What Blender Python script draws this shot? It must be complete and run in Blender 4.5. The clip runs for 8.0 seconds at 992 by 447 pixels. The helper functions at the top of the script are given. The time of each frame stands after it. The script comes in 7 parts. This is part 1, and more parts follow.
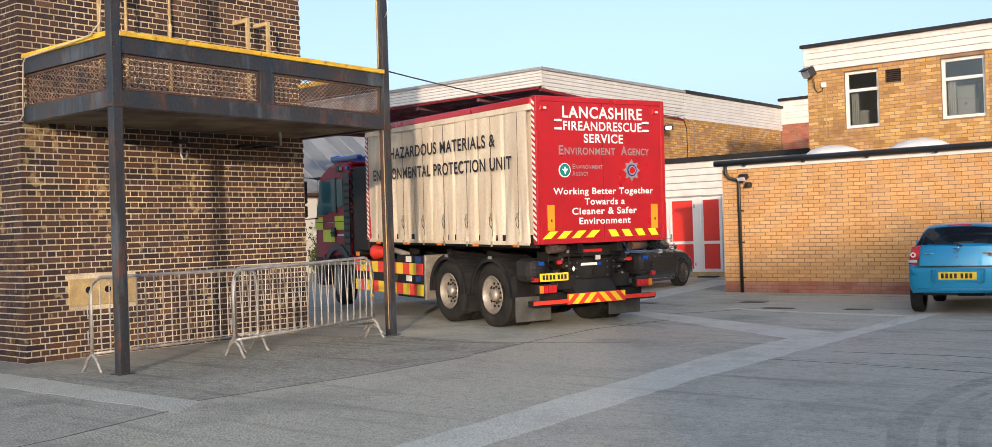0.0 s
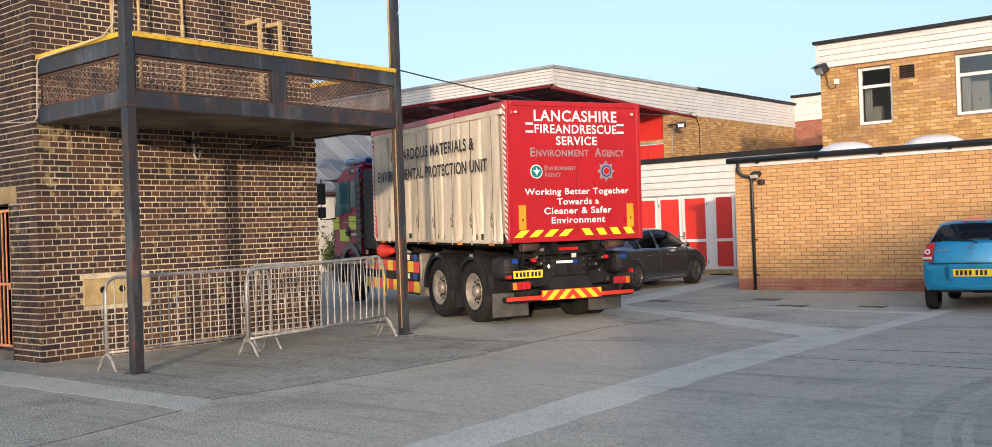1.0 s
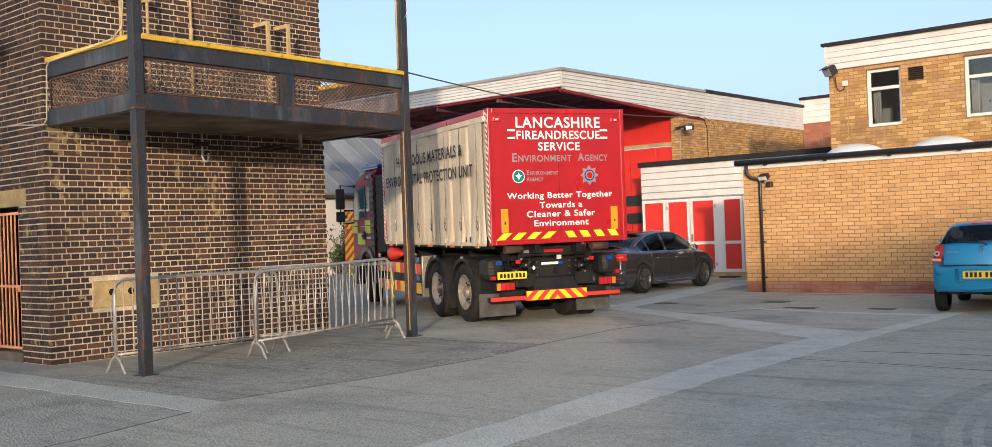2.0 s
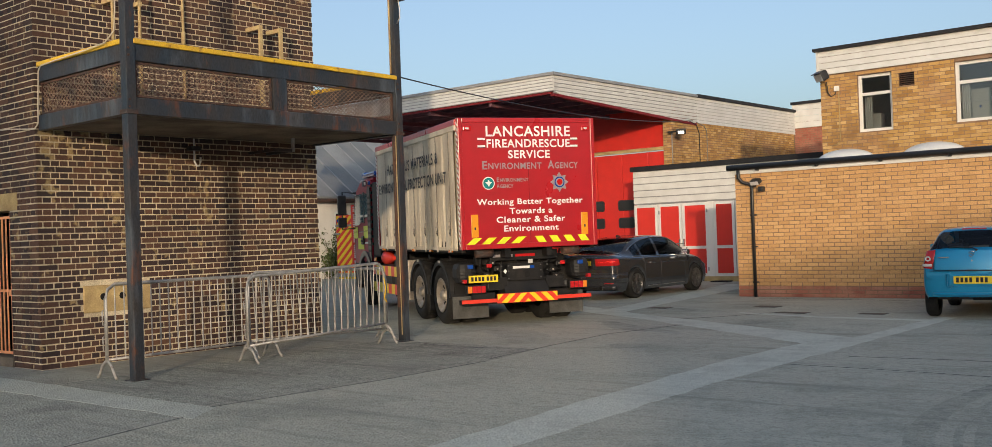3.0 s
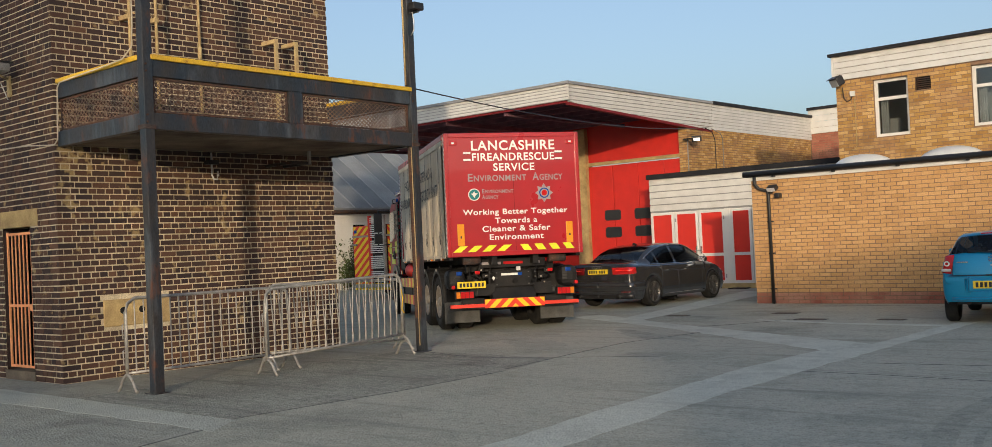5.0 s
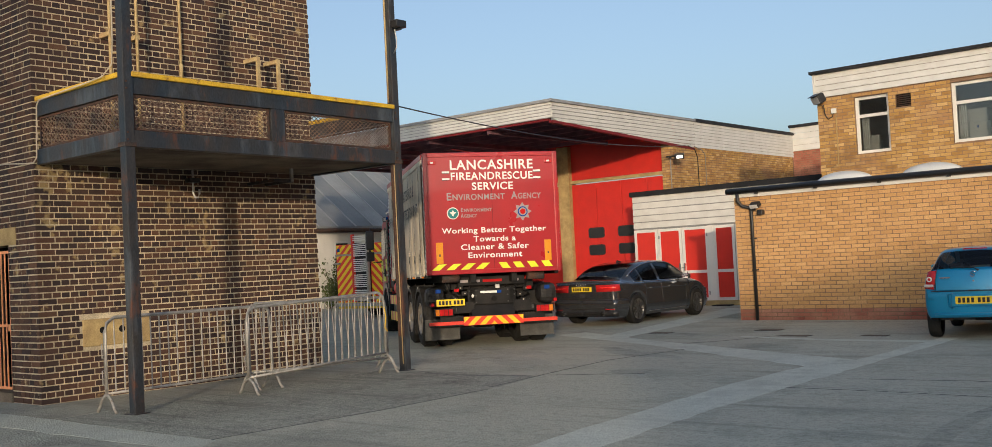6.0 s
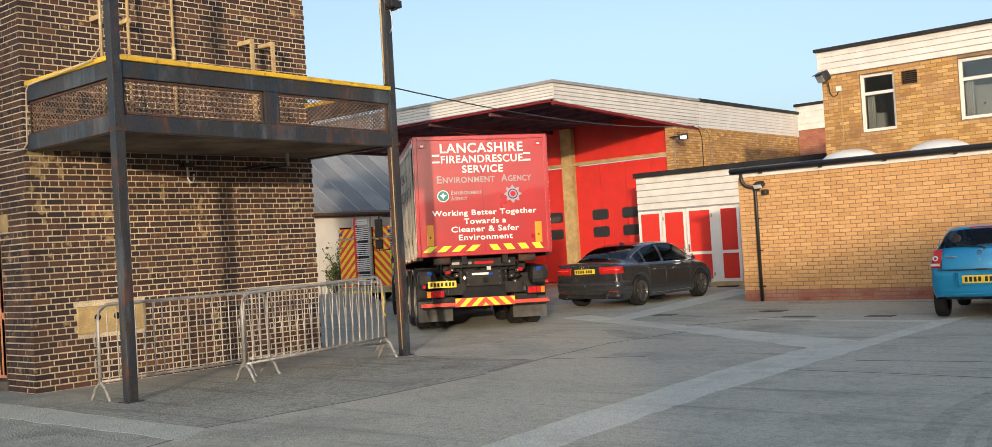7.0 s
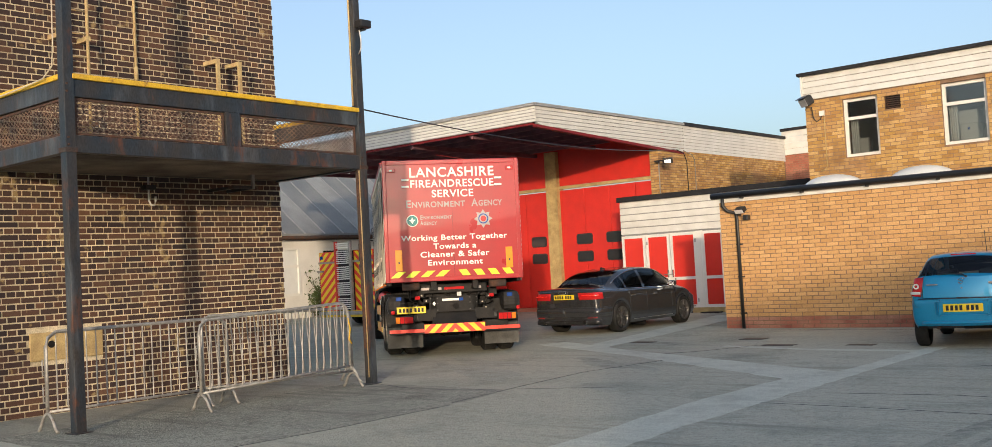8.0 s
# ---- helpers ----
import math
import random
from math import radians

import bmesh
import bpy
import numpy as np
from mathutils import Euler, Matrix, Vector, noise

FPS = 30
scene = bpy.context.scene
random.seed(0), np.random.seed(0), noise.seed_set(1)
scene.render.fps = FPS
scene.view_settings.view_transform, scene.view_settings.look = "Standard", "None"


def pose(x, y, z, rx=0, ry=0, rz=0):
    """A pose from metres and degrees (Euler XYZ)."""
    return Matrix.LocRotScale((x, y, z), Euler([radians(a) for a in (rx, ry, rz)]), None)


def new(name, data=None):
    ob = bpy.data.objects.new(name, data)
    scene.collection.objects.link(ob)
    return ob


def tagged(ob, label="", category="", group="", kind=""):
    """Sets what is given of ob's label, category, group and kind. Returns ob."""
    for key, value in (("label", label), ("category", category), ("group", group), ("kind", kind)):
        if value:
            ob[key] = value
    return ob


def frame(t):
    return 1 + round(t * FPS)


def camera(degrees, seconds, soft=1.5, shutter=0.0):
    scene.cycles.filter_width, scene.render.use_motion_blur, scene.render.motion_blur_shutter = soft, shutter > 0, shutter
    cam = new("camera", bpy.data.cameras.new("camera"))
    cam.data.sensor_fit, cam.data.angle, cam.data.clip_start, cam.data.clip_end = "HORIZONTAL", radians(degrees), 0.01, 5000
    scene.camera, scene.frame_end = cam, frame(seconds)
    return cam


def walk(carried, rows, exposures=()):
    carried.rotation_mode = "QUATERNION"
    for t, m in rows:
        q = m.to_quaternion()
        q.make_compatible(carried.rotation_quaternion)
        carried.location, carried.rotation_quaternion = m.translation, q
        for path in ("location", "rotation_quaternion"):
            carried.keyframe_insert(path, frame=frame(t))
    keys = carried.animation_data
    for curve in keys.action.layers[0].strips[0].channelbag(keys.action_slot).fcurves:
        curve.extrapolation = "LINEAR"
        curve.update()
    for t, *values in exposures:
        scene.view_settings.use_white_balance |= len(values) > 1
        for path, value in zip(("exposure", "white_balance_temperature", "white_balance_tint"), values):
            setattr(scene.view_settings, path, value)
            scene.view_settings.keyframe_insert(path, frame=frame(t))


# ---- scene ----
cam = camera(50.93, 8.0, soft=0.6)
walk(cam, [
    (0, pose(-0.012, 0.014, 1.467, 90.426, 1.832, 39.804)),
    (0.5, pose(-0.017, 0.014, 1.462, 90.472, 1.867, 40.056)),
    (1, pose(-0.009, 0.014, 1.467, 90.359, 2.054, 40.489)),
    (1.5, pose(-0.016, 0.015, 1.449, 90.461, 2.127, 41.061)),
    (3, pose(-0.015, 0.007, 1.473, 90.718, 2.022, 40.477)),
    (3.5, pose(-0.000, 0.000, 1.470, 90.900, 2.100, 41.000)),
    (4, pose(0.002, -0.005, 1.469, 91.097, 2.397, 41.242)),
    (4.5, pose(0.023, -0.012, 1.490, 90.924, 2.637, 41.620)),
    (6, pose(-0.017, 0.028, 1.470, 92.226, 2.903, 40.518)),
    (6.5, pose(-0.012, 0.125, 1.472, 92.087, 3.007, 40.295)),
    (7, pose(-0.065, 0.254, 1.463, 91.313, 3.439, 40.903)),
    (7.5, pose(-0.101, 0.459, 1.475, 92.199, 3.521, 40.217)),
    (8, pose(-0.061, 0.734, 1.489, 92.542, 3.178, 40.496)),
], exposures=[(0.0, 0.54, 6080, 16), (1.7, 0.52, 6080, 16), (2.8, 0.02, 6280, 11), (4.7, -0.06, 6280, 10), (5.8, -0.08, 6250, 10), (6.2, 0.04, 6280, 11), (6.6, 0.42, 6320, 12), (7.0, 0.4, 6320, 12), (7.6, 0.02, 6350, 11), (8.0, 0.28, 6350, 11)])

# ---- sky and low evening sun ----
SUN_WAY = Vector((-0.59, 0.80, -0.114)).normalized()
world = bpy.data.worlds.new("sky")
scene.world = world
world.use_nodes = True
wn = world.node_tree.nodes
sky = wn.new("ShaderNodeTexSky")
sky.sky_type, sky.sun_disc = "NISHITA", False
sky.sun_elevation, sky.sun_rotation = radians(10), radians(143.6)
sky.air_density, sky.dust_density, sky.ozone_density = 1.0, 3.2, 2.6
wn["Background"].inputs["Strength"].default_value = 0.215
haze = wn.new("ShaderNodeHueSaturation")
haze.inputs["Saturation"].default_value = 0.8
world.node_tree.links.new(sky.outputs[0], haze.inputs["Color"])
world.node_tree.links.new(haze.outputs[0], wn["Background"].inputs["Color"])
sun = new("sun", bpy.data.lights.new("sun", "SUN"))
sun.data.energy, sun.data.angle, sun.data.color = 2.6, radians(1.0), (1.0, 0.77, 0.51)
sun.matrix_world = Matrix.Translation((30, -40, 20)) @ SUN_WAY.to_track_quat("-Z", "Y").to_matrix().to_4x4()


# ---- materials ----
def mat(name, col, rough=0.6, metal=0.0, col2=None, scale=3.0, fine=60.0, vary=0.12, bump=0.15, coat=0.0, rough_vary=0.1, stretch=(1, 1, 1), transmission=0.0):
    m = bpy.data.materials.new(name)
    m.use_nodes = True
    n, l = m.node_tree.nodes, m.node_tree.links
    p = n["Principled BSDF"]
    tc = n.new("ShaderNodeTexCoord")
    mp = n.new("ShaderNodeMapping")
    mp.inputs["Scale"].default_value = stretch
    l.new(tc.outputs["Object"], mp.inputs["Vector"])
    big = n.new("ShaderNodeTexNoise")
    big.inputs["Scale"].default_value, big.inputs["Detail"].default_value = scale, 6
    small = n.new("ShaderNodeTexNoise")
    small.inputs["Scale"].default_value, small.inputs["Detail"].default_value = fine, 3
    for t in (big, small):
        l.new(mp.outputs[0], t.inputs["Vector"])
    ramp = n.new("ShaderNodeValToRGB")
    ramp.color_ramp.elements[0].position, ramp.color_ramp.elements[1].position = 0.35, 0.68
    ramp.color_ramp.elements[0].color = (*col, 1)
    c2 = col2 or tuple(c * (1 - vary * 1.6) for c in col)
    ramp.color_ramp.elements[1].color = (*c2, 1)
    l.new(big.outputs["Fac"], ramp.inputs["Fac"])
    grain = n.new("ShaderNodeMapRange")
    grain.inputs["From Min"].default_value, grain.inputs["From Max"].default_value = 0.3, 0.7
    grain.inputs["To Min"].default_value, grain.inputs["To Max"].default_value = 1 - vary, 1 + vary
    l.new(small.outputs["Fac"], grain.inputs["Value"])
    mix = n.new("ShaderNodeVectorMath")
    mix.operation = "SCALE"
    l.new(ramp.outputs["Color"], mix.inputs[0])
    l.new(grain.outputs["Result"], mix.inputs["Scale"])
    l.new(mix.outputs["Vector"], p.inputs["Base Color"])
    rr = n.new("ShaderNodeMapRange")
    rr.inputs["To Min"].default_value, rr.inputs["To Max"].default_value = max(0.02, rough - rough_vary), min(1, rough + rough_vary)
    l.new(big.outputs["Fac"], rr.inputs["Value"])
    l.new(rr.outputs["Result"], p.inputs["Roughness"])
    p.inputs["Metallic"].default_value = metal
    p.inputs["Specular IOR Level"].default_value = 0.2 if rough >= 0.5 else 0.5
    p.inputs["Coat Weight"].default_value = coat
    p.inputs["Transmission Weight"].default_value = transmission
    if bump:
        b = n.new("ShaderNodeBump")
        b.inputs["Strength"].default_value, b.inputs["Distance"].default_value = bump, 0.01
        l.new(small.outputs["Fac"], b.inputs["Height"])
        l.new(b.outputs["Normal"], p.inputs["Normal"])
    return m


def brick_mat(name, stops, stain=None, rough=0.8, spots=(), lo=0.5, top=0.75):
    """Each brick takes its own tone; broad stains run over them."""
    m = mat(name, (0.2, 0.1, 0.05), rough=rough, fine=90, vary=0.2, bump=0.4)
    n, l = m.node_tree.nodes, m.node_tree.links
    p = n["Principled BSDF"]
    info, geo, add, fract = n.new("ShaderNodeObjectInfo"), n.new("ShaderNodeNewGeometry"), n.new("ShaderNodeMath"), n.new("ShaderNodeMath")
    fract.operation = "FRACT"
    l.new(info.outputs["Random"], add.inputs[0])
    l.new(geo.outputs["Random Per Island"], add.inputs[1])
    l.new(add.outputs[0], fract.inputs[0])
    ramp = n.new("ShaderNodeValToRGB")
    e = ramp.color_ramp.elements
    while len(e) < len(stops):
        e.new(0.5)
    for i, c in enumerate(stops):
        e[i].position, e[i].color = i / (len(stops) - 1), (*c, 1)
    l.new(fract.outputs[0], ramp.inputs["Fac"])
    old = [x for x in n if x.type == "VECT_MATH"][0]
    src = ramp.outputs["Color"]
    if stain:
        noise_a = n.new("ShaderNodeTexNoise")
        noise_a.inputs["Scale"].default_value, noise_a.inputs["Detail"].default_value = 1.1, 5
        l.new(geo.outputs["Position"], noise_a.inputs["Vector"])
        mr = n.new("ShaderNodeMapRange")
        mr.inputs["From Min"].default_value, mr.inputs["From Max"].default_value = lo, 0.72
        mr.inputs["To Max"].default_value = top
        height = noise_a.outputs["Fac"]
        for at, radii in spots:
            # lime bloom round one place of the wall, ragged by the noise
            off, size, far, bloom, plus = n.new("ShaderNodeVectorMath"), n.new("ShaderNodeVectorMath"), n.new("ShaderNodeVectorMath"), n.new("ShaderNodeMapRange"), n.new("ShaderNodeMath")
            off.operation, size.operation, far.operation = "SUBTRACT", "DIVIDE", "LENGTH"
            off.inputs[1].default_value, size.inputs[1].default_value = at, radii
            l.new(geo.outputs["Position"], off.inputs[0])
            l.new(off.outputs["Vector"], size.inputs[0])
            l.new(size.outputs["Vector"], far.inputs[0])
            bloom.inputs["From Min"].default_value, bloom.inputs["From Max"].default_value = 0.2, 1.2
            bloom.inputs["To Min"].default_value, bloom.inputs["To Max"].default_value = 0.17, 0.0
            l.new(far.outputs["Value"], bloom.inputs["Value"])
            l.new(height, plus.inputs[0])
            l.new(bloom.outputs["Result"], plus.inputs[1])
            height = plus.outputs[0]
        if spots:
            noise_a.inputs["Scale"].default_value, noise_a.inputs["Detail"].default_value = 7.0, 10
        l.new(height, mr.inputs["Value"])
        mx = n.new("ShaderNodeMix")
        mx.data_type = "RGBA"
        l.new(mr.outputs["Result"], mx.inputs["Factor"])
        l.new(src, mx.inputs["A"])
        mx.inputs["B"].default_value = (*stain, 1)
        src = mx.outputs["Result"]
    l.new(src, old.inputs[0])
    return m


def glass_mat(name, tint, gloss=0.03, ior=1.6):
    """A thin pane: light goes straight through, tinted, and the surface mirrors by its angle."""
    m = bpy.data.materials.new(name)
    m.use_nodes = True
    n, l = m.node_tree.nodes, m.node_tree.links
    n.remove(n["Principled BSDF"])
    clear, shine, fres, mix = n.new("ShaderNodeBsdfTransparent"), n.new("ShaderNodeBsdfGlossy"), n.new("ShaderNodeFresnel"), n.new("ShaderNodeMixShader")
    clear.inputs["Color"].default_value = (*tint, 1)
    shine.inputs["Roughness"].default_value = gloss
    fres.inputs["IOR"].default_value = ior
    dust, lift = n.new("ShaderNodeTexNoise"), n.new("ShaderNodeMapRange")
    dust.inputs["Scale"].default_value = 3.0
    lift.inputs["To Min"].default_value, lift.inputs["To Max"].default_value = gloss, gloss + 0.05
    l.new(dust.outputs["Fac"], lift.inputs["Value"])
    l.new(lift.outputs["Result"], shine.inputs["Roughness"])
    l.new(fres.outputs[0], mix.inputs[0])
    l.new(clear.outputs[0], mix.inputs[1])
    l.new(shine.outputs[0], mix.inputs[2])
    l.new(mix.outputs[0], n["Material Output"].inputs["Surface"])
    return m


def glow_mat(name, col, strength):
    m = mat(name, col, rough=0.3, bump=0)
    p = m.node_tree.nodes["Principled BSDF"]
    p.inputs["Emission Color"].default_value, p.inputs["Emission Strength"].default_value = (*col, 1), strength
    return m


def ground_mat(name, base, pale, dark, stain_scale=0.25, grain=0.75):
    base, pale, dark = [(c[0] * .96, c[1] * 1.03, c[2] * 1.0) for c in (base, pale, dark)]
    m = bpy.data.materials.new(name)
    m.use_nodes = True
    n, l = m.node_tree.nodes, m.node_tree.links
    p = n["Principled BSDF"]
    geo = n.new("ShaderNodeNewGeometry")

    def tex(scale, detail=6, rough=0.55):
        t = n.new("ShaderNodeTexNoise")
        t.inputs["Scale"].default_value, t.inputs["Detail"].default_value, t.inputs["Roughness"].default_value = scale, detail, rough
        l.new(geo.outputs["Position"], t.inputs["Vector"])
        return t.outputs["Fac"]

    def mixed(a, b, fac, lo, hi, top=1.0):
        mr = n.new("ShaderNodeMapRange")
        mr.inputs["From Min"].default_value, mr.inputs["From Max"].default_value, mr.inputs["To Max"].default_value = lo, hi, top
        l.new(fac, mr.inputs["Value"])
        mx = n.new("ShaderNodeMix")
        mx.data_type = "RGBA"
        l.new(mr.outputs["Result"], mx.inputs["Factor"])
        for key, v in (("A", a), ("B", b)):
            if isinstance(v, tuple):
                mx.inputs[key].default_value = (*v, 1)
            else:
                l.new(v, mx.inputs[key])
        return mx.outputs["Result"]
    c = mixed(base, pale, tex(stain_scale), 0.45, 0.7, 0.7)
    c = mixed(c, dark, tex(stain_scale * 2.3, 8, 0.65), 0.5, 0.68, 0.9)
    c = mixed(c, dark, tex(2.5, 8, 0.7), 0.58, 0.7, 0.5)
    vor = n.new("ShaderNodeTexVoronoi")
    vor.inputs["Scale"].default_value = 45
    l.new(geo.outputs["Position"], vor.inputs["Vector"])
    c = mixed(c, dark, tex(9, 6, 0.7), 0.52, 0.7, 0.5)
    lighter, darker = tuple(min(1.0, v * 1.25) for v in pale), tuple(v * 0.55 for v in dark)
    c = mixed(c, darker, tex(13, 4, 0.75), 0.5, 0.64, grain * 0.45)
    c = mixed(c, lighter, tex(17, 4, 0.75), 0.52, 0.64, grain * 0.6)
    c = mixed(c, darker, tex(34, 3, 0.7), 0.53, 0.62, grain * 0.65)
    c = mixed(c, lighter, tex(80, 2), 0.55, 0.64, grain * 0.6)
    turn, rub = n.new("ShaderNodeMapping"), n.new("ShaderNodeTexNoise")
    turn.inputs["Rotation"].default_value, turn.inputs["Scale"].default_value = (0, 0, radians(-38)), (0.28, 4.5, 1)
    rub.inputs["Scale"].default_value, rub.inputs["Detail"].default_value = 1.0, 6
    l.new(geo.outputs["Position"], turn.inputs["Vector"])
    l.new(turn.outputs[0], rub.inputs["Vector"])
    c = mixed(c, dark, rub.outputs["Fac"], 0.55, 0.7, 0.6)
    c = mixed(c, darker, tex(0.9, 9, 0.75), 0.58, 0.72, 0.4)
    l.new(c, p.inputs["Base Color"])
    p.inputs["Roughness"].default_value = 0.88
    b = n.new("ShaderNodeBump")
    b.inputs["Strength"].default_value, b.inputs["Distance"].default_value = 0.7, 0.012
    l.new(vor.outputs["Distance"], b.inputs["Height"])
    l.new(b.outputs["Normal"], p.inputs["Normal"])
    return m


M_GROUND = ground_mat("worn_asphalt", (0.48, 0.44, 0.355), (0.57, 0.53, 0.435), (0.26, 0.24, 0.198))
M_PATCH = ground_mat("dark_asphalt", (0.31, 0.288, 0.238), (0.5, 0.465, 0.39), (0.12, 0.11, 0.092), 0.5, 1.45)
M_CONCRETE = ground_mat("pale_concrete", (0.62, 0.595, 0.52), (0.72, 0.69, 0.61), (0.46, 0.44, 0.38), 0.7, 0.55)
M_OLD_CONCRETE = ground_mat("old_concrete", (0.52, 0.5, 0.43), (0.6, 0.575, 0.5), (0.4, 0.38, 0.325), 0.9, 0.5)
M_CRACK = mat("tar_joint", (0.09, 0.088, 0.085), rough=0.8)
M_TOWER = brick_mat("tower_brick", [(0.068, 0.041, 0.034), (0.041, 0.029, 0.03), (0.106, 0.056, 0.039), (0.058, 0.038, 0.035), (0.136, 0.072, 0.046)], stain=(0.4, 0.29, 0.14), lo=0.64, top=0.75,
                    spots=[((-12.81, 6.36, 2.8), (0.5, 0.2, 0.9)), ((-12.81, 7.26, 1.95), (0.5, 0.28, 0.75)), ((-12.81, 8.62, 2.2), (0.5, 0.22, 0.6)), ((-12.81, 6.8, 3.0), (0.5, 0.7, 0.25)), ((-12.81, 8.8, 0.75), (0.5, 0.18, 0.25))])
M_TOWER_MORTAR = mat("cream_mortar", (0.72, 0.62, 0.43), rough=0.9, col2=(0.42, 0.35, 0.24), scale=2.2, vary=0.25, bump=0.3)
M_YELLOW_BRICK = brick_mat("buff_brick", [(0.52, 0.298, 0.122), (0.57, 0.338, 0.148), (0.48, 0.27, 0.11), (0.6, 0.37, 0.17), (0.54, 0.305, 0.132)])
M_OLD_BUFF = brick_mat("weathered_buff_brick", [(0.42, 0.24, 0.07), (0.52, 0.32, 0.11), (0.32, 0.17, 0.055), (0.6, 0.4, 0.17), (0.37, 0.2, 0.06)], stain=(0.36, 0.2, 0.11))
M_MORTAR = mat("grey_mortar", (0.27, 0.175, 0.115), rough=0.9, vary=0.2, bump=0.3)
M_RED_BRICK = brick_mat("red_plinth_brick", [(0.32, 0.11, 0.075), (0.38, 0.15, 0.1), (0.28, 0.1, 0.07)], stain=(0.5, 0.3, 0.22))
M_UPVC = mat("white_upvc", (0.7, 0.69, 0.66), rough=0.35, vary=0.03, bump=0.02)
M_CLAD = mat("white_cladding", (0.64, 0.63, 0.6), rough=0.45, col2=(0.56, 0.55, 0.52), vary=0.04, bump=0.03)
M_ALU_EDGE = mat("grey_roof_edge", (0.36, 0.36, 0.36), rough=0.5, metal=0.3, vary=0.08)
M_BITUMEN = mat("black_roof_edge", (0.025, 0.025, 0.028), rough=0.55, vary=0.2)
M_BLACK = mat("black_plastic", (0.02, 0.02, 0.022), rough=0.4, vary=0.15, bump=0.05)
M_RED_DOOR = mat("red_door_paint", (0.62, 0.03, 0.02), rough=0.38, col2=(0.55, 0.028, 0.02), vary=0.06, bump=0.04)
M_RED_PANEL = mat("red_upvc_panel", (0.64, 0.036, 0.022), rough=0.32, vary=0.05, bump=0.02)
M_STEEL = mat("dark_painted_steel", (0.022, 0.031, 0.043), rough=0.4, metal=0.1, col2=(0.042, 0.036, 0.033), scale=5, vary=0.3, bump=0.2, stretch=(1, 1, 0.4))


def weathered(m, col, scale, lo, hi, top, stretch=(1, 1, 1), rough=0.85):
    """Lays ragged patches of another colour over a material: rust, chalking, dirt."""
    n, l = m.node_tree.nodes, m.node_tree.links
    p = n["Principled BSDF"]
    old = p.inputs["Base Color"].links[0].from_socket
    geo, mp, t, mr, mx = n.new("ShaderNodeNewGeometry"), n.new("ShaderNodeMapping"), n.new("ShaderNodeTexNoise"), n.new("ShaderNodeMapRange"), n.new("ShaderNodeMix")
    mp.inputs["Scale"].default_value = stretch
    t.inputs["Scale"].default_value, t.inputs["Detail"].default_value, t.inputs["Roughness"].default_value = scale, 9, 0.68
    mr.inputs["From Min"].default_value, mr.inputs["From Max"].default_value, mr.inputs["To Max"].default_value = lo, hi, top
    mx.data_type = "RGBA"
    l.new(geo.outputs["Position"], mp.inputs["Vector"])
    l.new(mp.outputs[0], t.inputs["Vector"])
    l.new(t.outputs["Fac"], mr.inputs["Value"])
    l.new(mr.outputs["Result"], mx.inputs["Factor"])
    l.new(old, mx.inputs["A"])
    mx.inputs["B"].default_value = (*col, 1)
    l.new(mx.outputs["Result"], p.inputs["Base Color"])
    return m


weathered(M_STEEL, (0.13, 0.15, 0.17), 3.0, 0.54, 0.7, 0.7, (1, 1, 0.25))
weathered(M_STEEL, (0.13, 0.05, 0.025), 4.0, 0.57, 0.66, 0.85, (1, 1, 0.35))
M_RUST = mat("rusty_steel", (0.1, 0.05, 0.032), rough=0.8, col2=(0.05, 0.045, 0.045), scale=6, vary=0.3, bump=0.4)
M_YELLOW = mat("yellow_rail_paint", (0.72, 0.46, 0.03), rough=0.5, col2=(0.55, 0.34, 0.05), scale=5, vary=0.15, bump=0.15)
M_OCHRE = mat("faded_yellow_paint", (0.5, 0.39, 0.2), rough=0.6, col2=(0.4, 0.27, 0.14), scale=7, vary=0.2, bump=0.2)
M_MESH = mat("expanded_metal", (0.32, 0.2, 0.135), rough=0.6, metal=0.4, col2=(0.12, 0.1, 0.09), scale=5, vary=0.3)
M_DECK = mat("stained_concrete", (0.22, 0.18, 0.135), rough=0.85, col2=(0.09, 0.072, 0.055), scale=1.8, vary=0.2, bump=0.3)
M_STONE = mat("buff_concrete_block", (0.5, 0.37, 0.17), rough=0.85, col2=(0.38, 0.27, 0.13), scale=5, vary=0.15, bump=0.3)
weathered(M_STONE, (0.2, 0.13, 0.07), 3.5, 0.5, 0.72, 0.6)
M_GALV = mat("galvanised_steel", (0.4, 0.39, 0.37), rough=0.5, metal=0.35, col2=(0.27, 0.26, 0.24), scale=9, vary=0.15, bump=0.1)
# salmon lightened beyond the plain paint, standing in for sun on the gate
M_GATE = mat("sunlit_salmon_gate_paint", (0.9, 0.38, 0.17), rough=0.5, col2=(0.8, 0.33, 0.15), vary=0.12, bump=0.1)
# near-black that paints the shade inside holes, vents and openings
M_RECESS_SHADE = mat("recess_shade_black", (0.015, 0.014, 0.014), rough=0.9)
M_GLASS = glass_mat("window_glass", (0.78, 0.82, 0.82), ior=1.95)
M_ROOM = mat("room_wall", (0.3, 0.29, 0.28), rough=0.8)
M_SLATE = mat("grey_sheet_roof", (0.16, 0.175, 0.19), rough=0.55, col2=(0.24, 0.25, 0.25), scale=0.7, vary=0.15, bump=0.15)
M_SLATE_PALE = mat("pale_sheet_roof", (0.3, 0.31, 0.31), rough=0.55, col2=(0.22, 0.23, 0.235), scale=0.9, vary=0.15, bump=0.15)
M_RENDER = mat("white_render", (0.72, 0.7, 0.66), rough=0.8, col2=(0.62, 0.6, 0.56), scale=1.0, vary=0.08, bump=0.15)
M_SOFFIT = mat("maroon_soffit", (0.2, 0.1, 0.12), rough=0.7, col2=(0.13, 0.068, 0.085), vary=0.2)
